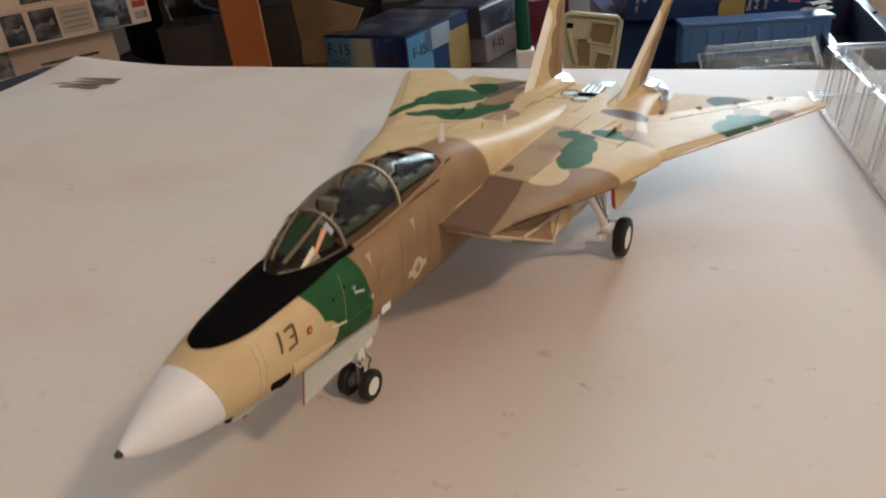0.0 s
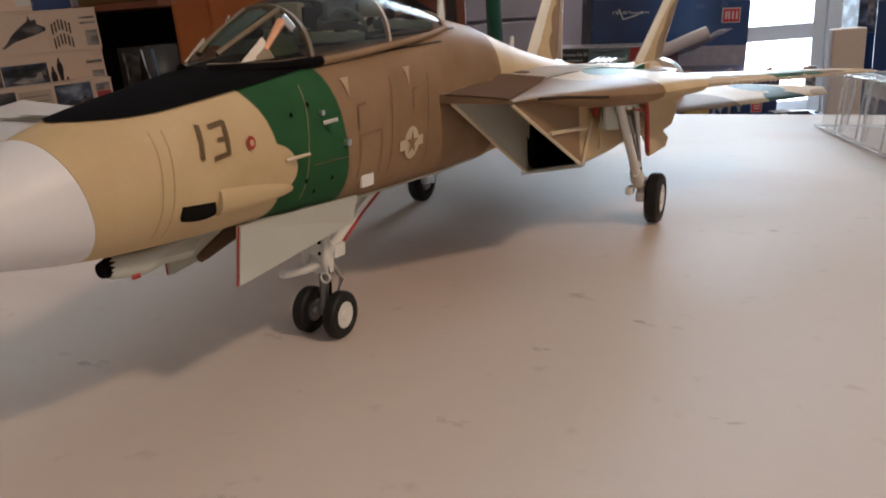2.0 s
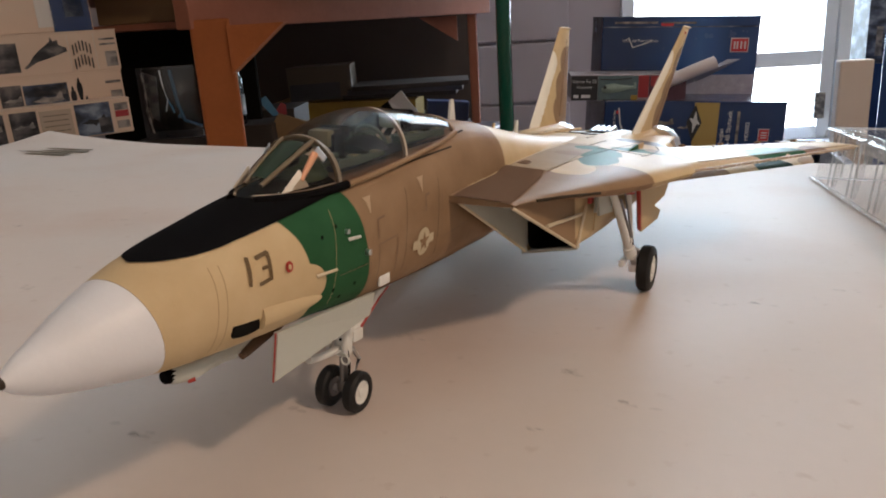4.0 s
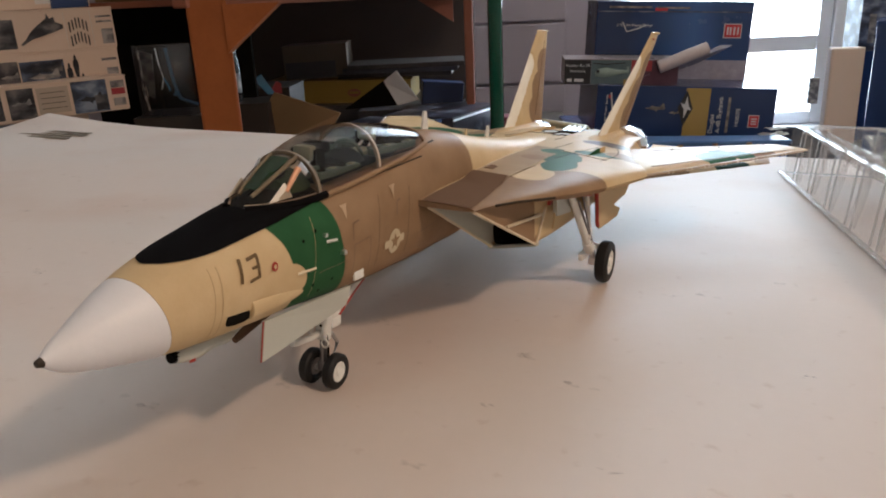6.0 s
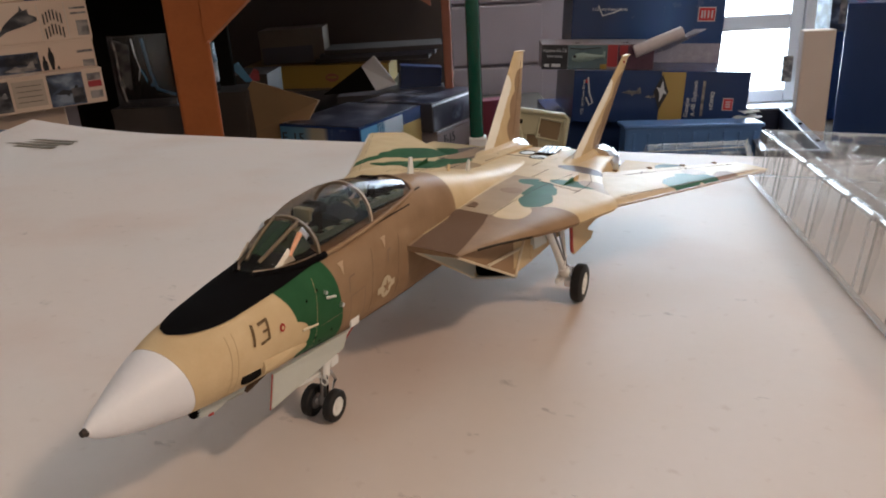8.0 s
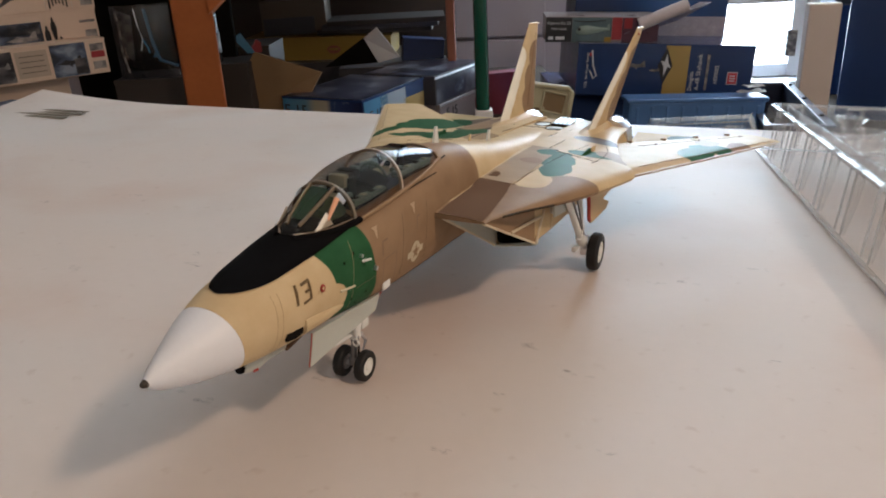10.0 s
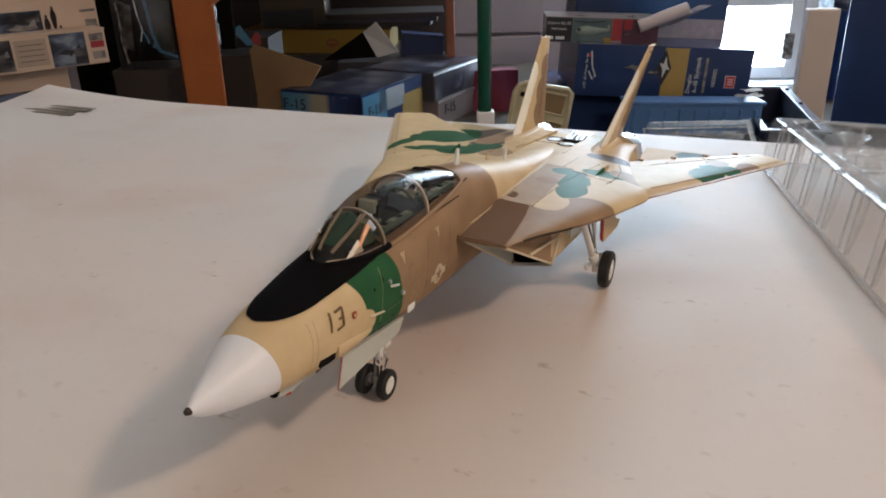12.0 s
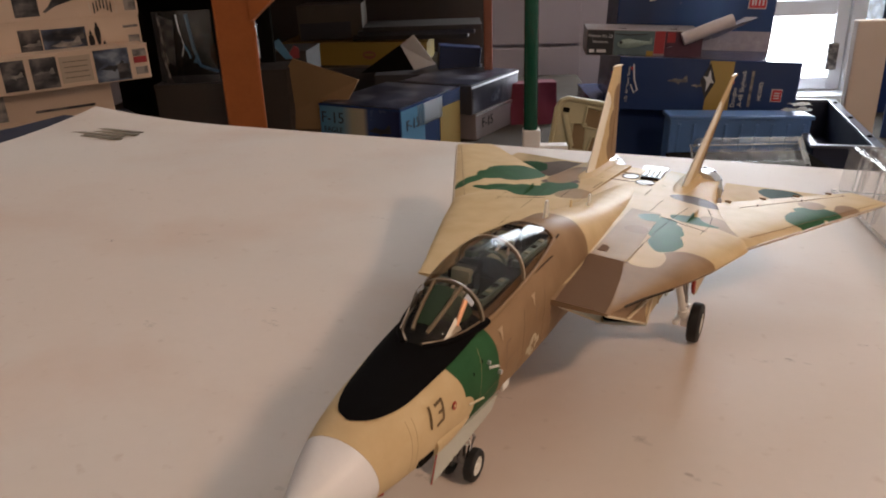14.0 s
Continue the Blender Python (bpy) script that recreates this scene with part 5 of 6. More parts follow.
wheel(3.0, 63.8, 3.95, 2.5, nose_gear, 1)
wheel(-3.0, 63.8, 3.95, 2.5, nose_gear, -1)
for s in (1, -1):
    door = ap("nose_gear_door", prism([(s * 7.2, 37.2, 25.4), (s * 6.2, 37.2, 17.4), (s * 7.0, 62.5, 20.2), (s * 8.2, 62.5, 24.6)], (-s * 0.7, 0, 0)), M_GREYDOOR, label="pale grey gear door")
    ap("door_edge", tube([(s * 7.0, 37.0, 25.4), (s * 6.0, 37.0, 17.4)], 0.13, 6), M_RED, door, "red door edge")
    leg = ap("main_gear_leg", rod((s * 31.3, 154.6, 13.6), (s * 30.6, 134.5, 33.4), 1.15, 0.95), M_WHITEP, label="white main gear leg")
    ap("oleo", rod((s * 31.5, 161.5, 7.4), (s * 31.3, 154.6, 13.8), 0.85), M_CHROME, leg)
    ap("lower_collar", rod((s * 31.35, 155.8, 12.5), (s * 31.25, 153.2, 15.0), 1.75, 1.6), M_WHITEP, leg)
    ap("axle_block", block((s * 31.4, 161.6, 7.6), (2.6, 4.2, 3.4), 0.7), M_CHROME, leg)
    ap("tie_down_lug", block((s * 29.6, 155.5, 9.8), (1.6, 5.0, 2.0), 0.5), M_WHITEP, leg)
    ap("rib", rod((s * 32.3, 152.6, 16.6), (s * 31.9, 139, 30.2), 0.35, n=8), M_STEEL, leg)
    ap("axle", rod((s * 30.5, 164, 6.6), (s * 34.4, 164, 6.6), 1.0), M_CHROME, leg)
    ap("side_brace", tube([(s * 31.6, 154.2, 16), (s * 31.9, 150.5, 24), (s * 31.6, 146.5, 33.4)], 0.62, 8), M_WHITEP, leg)
    ap("trunnion", block((s * 30.8, 142, 32.6), (3.0, 8.0, 2.4), 0.5), M_WHITEP, leg)
    ap("leg_fork", block((s * 31.3, 156.6, 11.8), (2.3, 3.0, 2.6), 0.6), M_WHITEP, leg)
    ap("bracket", block((s * 31.9, 152.0, 18.0), (1.4, 2.4, 3.4), 0.4), M_WHITEP, leg)
    ap("drag_link", tube([(s * 32.0, 160, 8.5), (s * 32.4, 156, 11.2), (s * 31.6, 154, 15.5)], 0.6, 6), M_CHROME, leg)
    ap("brake_line", tube([(s * 31.0, 140, 32.6), (s * 32.2, 143.5, 31.0), (s * 33.2, 147, 30.6)], 0.3, 6), M_RED, leg, "red hydraulic line")
    ap("leg_cable", tube([(s * 32.2, 141, 32), (s * 32.5, 149, 21), (s * 32.4, 156, 13), (s * 32.4, 161, 8)], 0.28, 6), M_STEEL, leg)
    ap("brake_line", tube([(s * 33.2, 149.5, 33.4), (s * 33.2, 152.2, 30.2), (s * 33.2, 153.8, 26), (s * 33.2, 155.0, 21.6), (s * 33.1, 156.6, 19.6), (s * 32.8, 159.5, 18.6)], 0.62, 8), M_RED, leg, "red hydraulic line")
    ap("torque_link", tube([(s * 31, 165.6, 7), (s * 31, 168, 10.5), (s * 31, 160.5, 13.0)], 0.5, 6), M_CHROME, leg)
    wheel(s * 34.4, 164, 6.55, 4.0, leg, s)
    door = ap("main_gear_door", prism([(s * 33.0, 149.8, 34.0), (s * 33.0, 153.2, 30.4), (s * 33.0, 155.2, 21.0), (s * 33.0, 157.4, 18.4), (s * 33.2, 177.5, 18.2), (s * 33.4, 179.5, 20.4), (s * 33.4, 171.5, 23.0), (s * 33.4, 167.5, 33.6)], (s * 0.6, 0, 0)), M_SAND, label="sand-coloured main gear door")
    ap("door_actuator", rod((s * 31.5, 150, 31), (s * 33.0, 156, 28), 0.4), M_CHROME, door)
    ap("rear_well_door", prism([(s * 32.4, 164.5, 33), (s * 32.6, 190, 32), (s * 32.6, 194, 26), (s * 32.4, 190, 23), (s * 32.2, 171, 22)], (s * 0.6, 0, 0)), M_SAND, label="sand-coloured rear well door")
    ap("well_door", prism([(s * 28.6, 128, 34.5), (s * 29.2, 128, 28.0), (s * 29.4, 139, 27.0), (s * 28.8, 140, 34.5)], (s * 0.5, 0, 0)), M_GREYDOOR, label="pale well door")

# ---- things behind the table ----


def at(x, y, z, rz=0.0, ry=0.0, rx=0.0):
    return ROOM @ pose(x, y, z, rx, ry, rz)


bench = thing("workbench", "low dark wooden bench behind the table", "workbench", at(0, 0, 0))
part("benchtop", block((0.1, 1.36, -0.35), (2.5, 1.48, 0.04), 0.005), M_BENCH, bench)
part("rear_top", block((-0.40, 2.361, -0.35), (1.5, 0.518, 0.04), 0.005), M_BENCH, bench)
for x, y in ((-1.08, 0.68), (1.28, 0.68), (-1.08, 2.55), (0.30, 2.55), (1.28, 2.05)):
        part("leg", block((x, y, -0.66), (0.07, 0.07, 0.58), 0.005), M_BENCH, bench)


def carton(name, label, m, w, d, h, mat, prints=(), category="box", group="", sides=()):
    """A closed card box, its front's bottom middle at the origin of m; prints are (name, material, x0, x1, z0, z1) on the front."""
    ob = thing(name, label, category, m, group)
    body = part("carton_body", block((0, d / 2, h / 2), (w, d, h), 0.0022), mat, ob)
    part("lid_seam", block((0, d / 2, h * 0.985), (w + 0.0012, d + 0.0012, h * 0.03 + 0.001), 0.0006), mat, ob)
    for nm, pm, x0, x1, z0, z1 in prints:
        part(nm, block(((x0 + x1) / 2, -0.0004, (z0 + z1) / 2), (x1 - x0, 0.0012, z1 - z0)), pm, body)
    for nm, pm, y0, y1, z0, z1 in sides:
        part(nm, block((w / 2 + 0.0004, (y0 + y1) / 2, (z0 + z1) / 2), (0.0012, y1 - y0, z1 - z0)), pm, body)
    return ob


def words(text, size, mat, parent, x, z, turn=0.0, y=-0.0014, face="front", x_side=0.0):
    bm = lettering(text, size)
    m = pose(x, y, z, 90, 0, 0) @ pose(0, 0, 0, 0, 0, turn) if face == "front" else pose(x_side, y, z, 90, 0, 90) @ pose(0, 0, 0, 0, 0, turn)
    bm.transform(m)
    return part("lettering", bm, mat, parent)


def jet_outline(parent, x, z, k, mat, lean=12):
    """A small printed side view of a jet, as flat shapes."""
    bm = bmesh.new()
    pts = ((-1, 0.02), (-0.55, 0.14), (-0.3, 0.3), (-0.05, 0.2), (0.45, 0.2), (0.75, 0.55), (0.88, 0.5), (0.9, 0.1), (1.0, 0.02), (0.8, -0.08), (0.2, -0.1), (0.1, -0.32), (-0.1, -0.12), (-0.6, -0.08))
    prism([(x + k * a, -0.0012, z + k * b) for a, b in pts], (0, 0.0008, 0), bm)
    return part("printed_jet", bm, mat, parent)


# the stack of model kits, set at a slant
TURN_KIT = 40.0


def kit_at(x, y, z, w):
    """The pose of a kit box by its front's right lower corner."""
    a = radians(TURN_KIT)
    return at(x - w / 2 * math.cos(a), y - w / 2 * math.sin(a), z, TURN_KIT, -0.5)


KITS = "stacked kits"
carton("storage_crate", "dark navy crate under the stacked kits", kit_at(-0.52, 1.2, -0.33, 0.46), 0.46, 0.3, 0.145, M_BIN)
kit = carton("model_kit_box", "cream model kit box with printed jet pictures, in a stack", kit_at(-0.592, 1.15, -0.184, 0.36), 0.36, 0.24, 0.052, M_CARD_CREAM,
             (("picture", M_PIC_GREY, -0.17, 0.06, 0.004, 0.048), ("seam", M_PIC_DARK, 0.069, 0.0705, 0, 0.052)), group=KITS)
kit = carton("model_kit_box", "cream model kit box with printed jet pictures, in a stack", kit_at(-0.592, 1.15, -0.132, 0.36), 0.36, 0.24, 0.050, M_CARD_CREAM,
             (("picture", M_PIC_GREY, -0.17, 0.02, 0.006, 0.044), ("caption_bars", M_PIC_DARK, 0.06, 0.15, 0.012, 0.016)), group=KITS)
kit_three = kit = carton("model_kit_box", "cream model kit box with small photographs, in a stack", kit_at(-0.521, 1.155, -0.081, 0.37), 0.37, 0.24, 0.055, M_CARD_CREAM,
             (("picture", M_PIC_DARK, -0.032, 0.0, 0.005, 0.05), ("picture", M_PIC_DARK, 0.008, 0.045, 0.004, 0.05), ("picture", M_PIC_BLUE, 0.10, 0.153, 0.002, 0.052), ("label", M_CARD_RED, 0.160, 0.181, 0.026, 0.036), ("label", M_PIC_GREY, 0.160, 0.181, 0.037, 0.048), ("caption_bars", M_PIC_GREY, 0.161, 0.180, 0.008, 0.020)), group=KITS)
part("tint_panel", block((0.072, -0.0004, 0.028), (0.046, 0.0012, 0.040)), M_CARD_BEIGE, kit)
part("picture", block((0.142, -0.0012, 0.016), (0.018, 0.0008, 0.024)), M_PIC_DARK, kit)
kit_two = kit = carton("model_kit_box", "cream model kit box with printed pictures and figures, in a stack", kit_at(-0.547, 1.2, -0.047, 0.38), 0.38, 0.24, 0.065, M_CARD_CREAM,
             (("picture", M_PIC_DARK, 0.005, 0.036, 0.006, 0.054), ("picture", M_PIC_BLUE, 0.038, 0.103, 0.004, 0.052), ("picture", M_PIC_DARK, 0.042, 0.100, 0.034, 0.050), ("barcode", M_PIC_GREY, 0.168, 0.186, 0.008, 0.032), ("caption_bars", M_PIC_GREY, 0.162, 0.186, 0.044, 0.048)), group=KITS)
for x, z, h in ((0.110, 0.024, 0.040), (0.121, 0.036, 0.040), (0.129, 0.014, 0.024)):
    part("printed_figure", loft([[(x + w * math.cos(a * 1.047), -0.0012, z + h * k + 0.001 * math.sin(a * 1.047)) for a in range(6)] for k, w in ((-0.5, 0.001), (-0.2, 0.003), (0.1, 0.0045), (0.3, 0.0035), (0.36, 0.0015), (0.42, 0.002), (0.5, 0.001))]), M_LETTER_K, kit)
kit = carton("model_kit_box", "cream model kit box with a printed grey jet, in a stack", kit_at(-0.545, 1.2, 0.018, 0.38), 0.38, 0.24, 0.064, M_CARD_CREAM,
             (("picture", M_PIC_DARK, 0.005, 0.040, 0.008, 0.052), ("barcode", M_PIC_GREY, 0.168, 0.186, 0.006, 0.030), ("caption_bars", M_PIC_GREY, 0.162, 0.186, 0.040, 0.043), ("caption_bars", M_PIC_GREY, 0.162, 0.186, 0.048, 0.051), ("rule", M_CARD_WHITE, 0.114, 0.1145, 0.004, 0.06), ("rule", M_CARD_WHITE, 0.154, 0.1545, 0.004, 0.06)), group=KITS)
jet_outline(kit_two, 0.072, 0.026, 0.024, M_PIC_GREY)
jet_outline(kit_two, 0.056, 0.014, 0.013, M_LETTER_K)
jet_outline(kit_two, 0.022, 0.030, 0.014, M_PIC_GREY)
jet_outline(kit_three, 0.126, 0.022, 0.020, M_LETTER_K)
jet_outline(kit_three, 0.026, 0.026, 0.015, M_PIC_GREY)
jet_outline(kit_three, -0.016, 0.026, 0.013, M_PIC_GREY)
for z in (0.016, 0.024, 0.032, 0.040):
    part("caption_bars", block((0.072, -0.0012, z), (0.036, 0.0008, 0.0012)), M_CARD_TAN, kit_three)
slant = ((-1, -0.62), (-0.72, -0.35), (-0.52, -0.02), (-0.2, 0.3), (0.1, 0.55), (0.3, 0.72), (0.35, 0.98), (0.45, 0.7), (0.65, 0.78), (0.68, 0.5), (1.0, 0.32), (1.0, 0.12), (0.55, -0.05), (0.1, -0.2), (-0.4, -0.35), (-0.9, -0.68))
part("printed_jet", prism([(0.078 + 0.033 * p, -0.0012, 0.031 + 0.028 * q) for p, q in slant], (0, 0.0008, 0)), M_PIC_DARK, kit, "printed grey jet")
for k in range(6):
    for j in range(2):
        part("printed_missile", block((0.1205 + 0.0052 * k, -0.0012, 0.043 - 0.022 * j - 0.003 * abs(k - 2.5)), (0.0020, 0.0008, 0.016)), M_LETTER_K, kit)
kit = carton("model_kit_box", "cream kit box with a blue end label, on the stack", kit_at(-0.58, 1.2, 0.083, 0.34), 0.34, 0.22, 0.07, M_CARD_CREAM,
             (("label", M_CARD_NAVY, 0.11, 0.168, 0.0, 0.066), ("label", M_CARD_WHITE, 0.088, 0.112, 0.008, 0.066), ("label", M_PIC_BLUE, 0.13, 0.158, 0.022, 0.05)), group=KITS)

# timber shelf unit
rack = thing("timber_shelf", "orange-stained timber shelf frame with corner gussets", "shelf", at(0, 0, 0))
part("post", block((0, 0, 0), (0.066, 0.03, 0.42), 0.005, m=pose(-0.391, 1.217, -0.12, 0, 0, 20)), M_ORANGE, rack, "orange-stained post")
bd = Vector((0.499, 0.74, 0))
bl, ba = bd.length, math.degrees(math.atan2(bd.y, bd.x))
part("front_beam", block((bl / 2, 0.0, 0.045), (bl, 0.04, 0.09), 0.003, m=pose(-0.43, 1.20, 0.075, 0, 0, ba)), M_TIMBER, rack, "brown-stained beam")
part("gusset", prism([(-0.36, 1.205, 0.078), (-0.275, 1.25, 0.078), (-0.36, 1.205, 0.0)], (0.0, 0.03, 0)), M_ORANGE, rack, "orange plywood gusset")
part("gusset", prism([(-0.09, 1.85, 0.073), (0.0, 1.90, 0.073), (0.0, 1.90, 0.012)], (0.0, 0.03, 0)), M_TIMBER, rack)
part("rear_post", block((0.038, 1.93, -0.125), (0.022, 0.05, 0.41), 0.003), M_TIMBER, rack, "brown post")
# back and side panels are coloured dark to give the shelf's inner shade
part("back_panel", block((-0.45, 2.52, -0.03), (1.0, 0.02, 0.6), 0.002), M_SHELFBACK, rack, "back panel coloured dark for the shelf's shade")
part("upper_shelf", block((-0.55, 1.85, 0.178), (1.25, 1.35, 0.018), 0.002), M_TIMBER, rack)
part("side_panel", block((-0.61, 1.585, -0.12), (0.36, 0.016, 0.40), 0.002), M_DARK, rack, "panel coloured black for the shelf's shade")
part("lower_post", block((-1.05, 2.3, -0.12), (0.06, 0.06, 0.42), 0.003), M_TIMBER, rack)
part("left_shelf", block((-0.74, 1.60, 0.086), (0.60, 0.5, 0.012), 0.002), M_TIMBER, rack)
carton("carton", "plain buff cardboard carton on the timber shelf", at(-0.545, 1.37, 0.093, 3), 0.215, 0.2, 0.14, M_CARD_KRAFT)

# packet of parts in a bag
carton("carton", "dark carton under a bag of parts", at(-0.51, 1.29, -0.33, 4), 0.14, 0.10, 0.215, M_CARD_DUSK)
bag = thing("parts_bag", "crinkled clear bag with dark and blue model parts", "bag", at(-0.51, 1.30, -0.112, 4))
bm = bmesh.new()
bg = random.Random(9)
grid = [[bm.verts.new((-0.052 + 0.104 * i / 12, -0.012 - 0.012 * math.sin(math.pi * i / 12) * math.sin(math.pi * j / 10) - 0.0025 * math.sin(1.9 * i + 0.7 * j) * math.sin(0.8 * j - 0.4 * i) - bg.uniform(0, 0.0012), 0.128 * j / 10)) for i in range(13)] for j in range(11)]
for j in range(10):
    for i in range(12):
        bm.faces.new((grid[j][i], grid[j][i + 1], grid[j + 1][i + 1], grid[j + 1][i]))
part("film", bm, M_FILM, bag, "shiny clear film", smooth=True)
# thin tubes along the film's folds, coloured as its highlights
part("fold_glint", tube([(-0.040, -0.022, 0.118), (-0.037, -0.024, 0.085), (-0.039, -0.023, 0.05), (-0.034, -0.021, 0.012)], 0.0022, 6), M_PIC_GREY, bag, "pale folded edge of the film", smooth=True)
part("fold_glint", tube([(-0.006, -0.026, 0.122), (-0.003, -0.028, 0.095), (0.002, -0.028, 0.070), (-0.004, -0.027, 0.050)], 0.0012, 6), M_CHROME, bag, smooth=True)
part("fold_glint", tube([(0.002, -0.028, 0.070), (0.008, -0.027, 0.056), (0.010, -0.026, 0.046)], 0.0014, 6), M_CARD_BLUE, bag, smooth=True)
part("card_backing", block((0, 0.012, 0.062), (0.1, 0.004, 0.124), 0.001), M_DARK, bag)
part("card_edge", block((0, -0.008, 0.006), (0.104, 0.003, 0.014), 0.001), M_CARD_GREY, bag)
part("card_edge", block((-0.049, -0.008, 0.064), (0.010, 0.003, 0.124), 0.001), M_CARD_GREY, bag)
part("blue_part", tube([(0.005, -0.004, 0.12), (0.012, -0.006, 0.06), (0.02, -0.006, 0.03), (0.05, -0.004, 0.018)], 0.003, 6), M_CARD_BLUE, bag)
part("grey_part", prism([(-0.045, -0.006, 0.12), (-0.02, -0.006, 0.11), (-0.026, -0.006, 0.03), (-0.04, -0.006, 0.04)], (0, 0.003, 0)), M_PIC_GREY, bag)
part("blue_part", prism([(0.008, -0.008, 0.036), (0.022, -0.008, 0.034), (0.016, -0.008, 0.05)], (0, 0.003, 0)), M_CARD_BLUE, bag)

bottle = thing("clear_bottle", "clear plastic bottle with a grey label behind the post", "bottle", at(-0.455, 1.5, -0.118))
part("bottle_body", loft([[(r * math.cos(a * 0.5236), r * math.sin(a * 0.5236), z) for a in range(12)] for z, r in ((0, 0.014), (0.004, 0.017), (0.09, 0.017), (0.115, 0.012), (0.128, 0.007))]), M_FILM, bottle, smooth=True)
part("bottle_label", loft([[(0.0174 * math.cos(a * 0.5236), 0.0174 * math.sin(a * 0.5236), z) for a in range(12)] for z in (0.02, 0.06)], caps=False), M_PIC_GREY, bottle, smooth=True)
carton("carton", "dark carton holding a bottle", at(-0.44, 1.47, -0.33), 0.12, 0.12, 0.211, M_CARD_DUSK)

# clutter inside the shelf
carton("carton", "dark grey carton at the bottom of the shelf", at(-0.36, 2.12, -0.33), 0.56, 0.3, 0.115, M_CARD_GREY)
ybox = carton("yellow_box", "long mustard-yellow box with a small red oval badge", at(-0.355, 2.16, -0.214, -2, 1), 0.43, 0.22, 0.066, M_CARD_YELLOW)
part("badge", loft([[(0.045 + 0.020 * math.cos(a * 0.5236), y, 0.03 + 0.012 * math.sin(a * 0.5236)) for a in range(12)] for y in (0.001, -0.0016)]), M_TIMBER, ybox, "dull red oval badge")
part("badge_bar", block((0.045, -0.0022, 0.031), (0.027, 0.001, 0.006)), M_CARD_YELLOW, ybox)
carton("grey_box", "dull grey cardboard box on the yellow box", at(-0.425, 2.2, -0.143, 3, -1), 0.19, 0.16, 0.098, M_CARD_TAN, (("label", M_CARD_GREY, -0.09, 0.06, 0.002, 0.05),))
for k in range(3):
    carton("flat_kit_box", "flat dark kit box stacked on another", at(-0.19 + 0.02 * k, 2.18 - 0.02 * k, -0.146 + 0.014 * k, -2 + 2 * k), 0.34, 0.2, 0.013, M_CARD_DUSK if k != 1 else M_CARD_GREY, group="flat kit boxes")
fl = thing("card_flap", "pale folded card flap standing up", "card", at(0, 0, 0))
part("sheet", prism([(-0.188, 1.9, -0.128), (-0.154, 1.9, -0.103), (-0.102, 1.93, -0.183), (-0.155, 1.9, -0.192)], (0.002, 0.002, 0)), M_CARD_WHITE, fl)
part("dark_side", prism([(-0.19, 1.905, -0.128), (-0.155, 1.905, -0.192), (-0.30, 1.92, -0.20)], (0.002, 0.004, 0)), M_DARK, fl)
carton("dark_blue_bag_box", "dark blue carton leaning in the shelf", at(-0.04, 1.95, -0.205, 8, 6), 0.11, 0.06, 0.062, M_DEEPBLUE)
carton("carton", "dark carton under the leaning flap", at(-0.12, 1.9, -0.33), 0.28, 0.16, 0.126, M_CARD_GREY)
kf = thing("kraft_carton", "open brown kraft carton with a raised flap", "carton", at(0, 0, 0))
part("flap", prism([(-0.473, 1.5, -0.25), (-0.371, 1.5, -0.101), (-0.242, 1.54, -0.155), (-0.30, 1.5, -0.25)], (0.002, 0.004, 0)), M_CARD_KRAFT, kf)
part("carton_body", block((-0.36, 1.62, -0.28), (0.24, 0.2, 0.098), 0.002), M_CARD_KRAFT, kf)
bl2 = thing("wrapped_part", "blue and red scrap of packaging on the cartons", "packaging", at(-0.415, 1.62, -0.118, 20))
part("blue_scrap", prism([(-0.03, 0, 0.035), (-0.012, 0, 0.045), (0.015, 0, 0.0), (-0.002, 0, 0.0)], (0, 0.01, 0)), M_CARD_BLUE, bl2)
part("red_scrap", prism([(0.0, 0.002, 0.0), (0.02, 0.002, 0.028), (0.03, 0.002, 0.022), (0.03, 0.002, 0.0)], (0, 0.01, 0)), M_CARD_RED, bl2)
carton("carton", "dark carton with packaging scraps on it", at(-0.45, 1.75, -0.33), 0.10, 0.16, 0.212, M_CARD_DUSK)

# the boxed jet kits behind the board
# the side's silver and gold panels are glare laid on as colour
fx = carton("jet_kit_box", "glossy blue jet kit box with silver and gold glare on its side", at(-0.2345, 1.458, -0.33, -25, 0.5), 0.20, 0.27, 0.134, M_CARD_NAVY,
            (("box_art", M_JETART, -0.0985, 0.0985, 0.004, 0.130),), "kit box",
            sides=(("sky_panel", M_CARD_BLUE, 0.004, 0.10, 0.004, 0.130), ("gold_glare_panel", M_CARD_GOLD, 0.17, 0.267, 0.004, 0.105), ("silver_glare_panel", M_CHROME, 0.07, 0.18, 0.085, 0.130)))
words("F-15", 0.024, M_LETTER_K, fx, -0.066, 0.105)
words("EAGLE", 0.012, M_LETTER_K, fx, -0.066, 0.080)
words("F-15", 0.022, M_LETTER_K, fx, 0, 0.095, face="side", y=0.05, x_side=0.1014)
jet_outline(fx, 0.05, 0.085, 0.030, M_LETTER_K)
part("top_picture", block((0.0, 0.135, 0.1355), (0.19, 0.26, 0.001)), M_TOPART, fx, "dark glossy printed sky")
jk2 = carton("jet_kit_box", "pale grey kit box with black lettering", at(-0.083, 1.735, -0.33, -27), 0.20, 0.26, 0.062, M_CARD_PLUM, (), "kit box", sides=(("silver_edge", M_CHROME, 0.0, 0.26, 0.057, 0.062),))
words("F-15", 0.024, M_LETTER_K, jk2, 0, 0.035, face="side", y=0.06, x_side=0.1014)
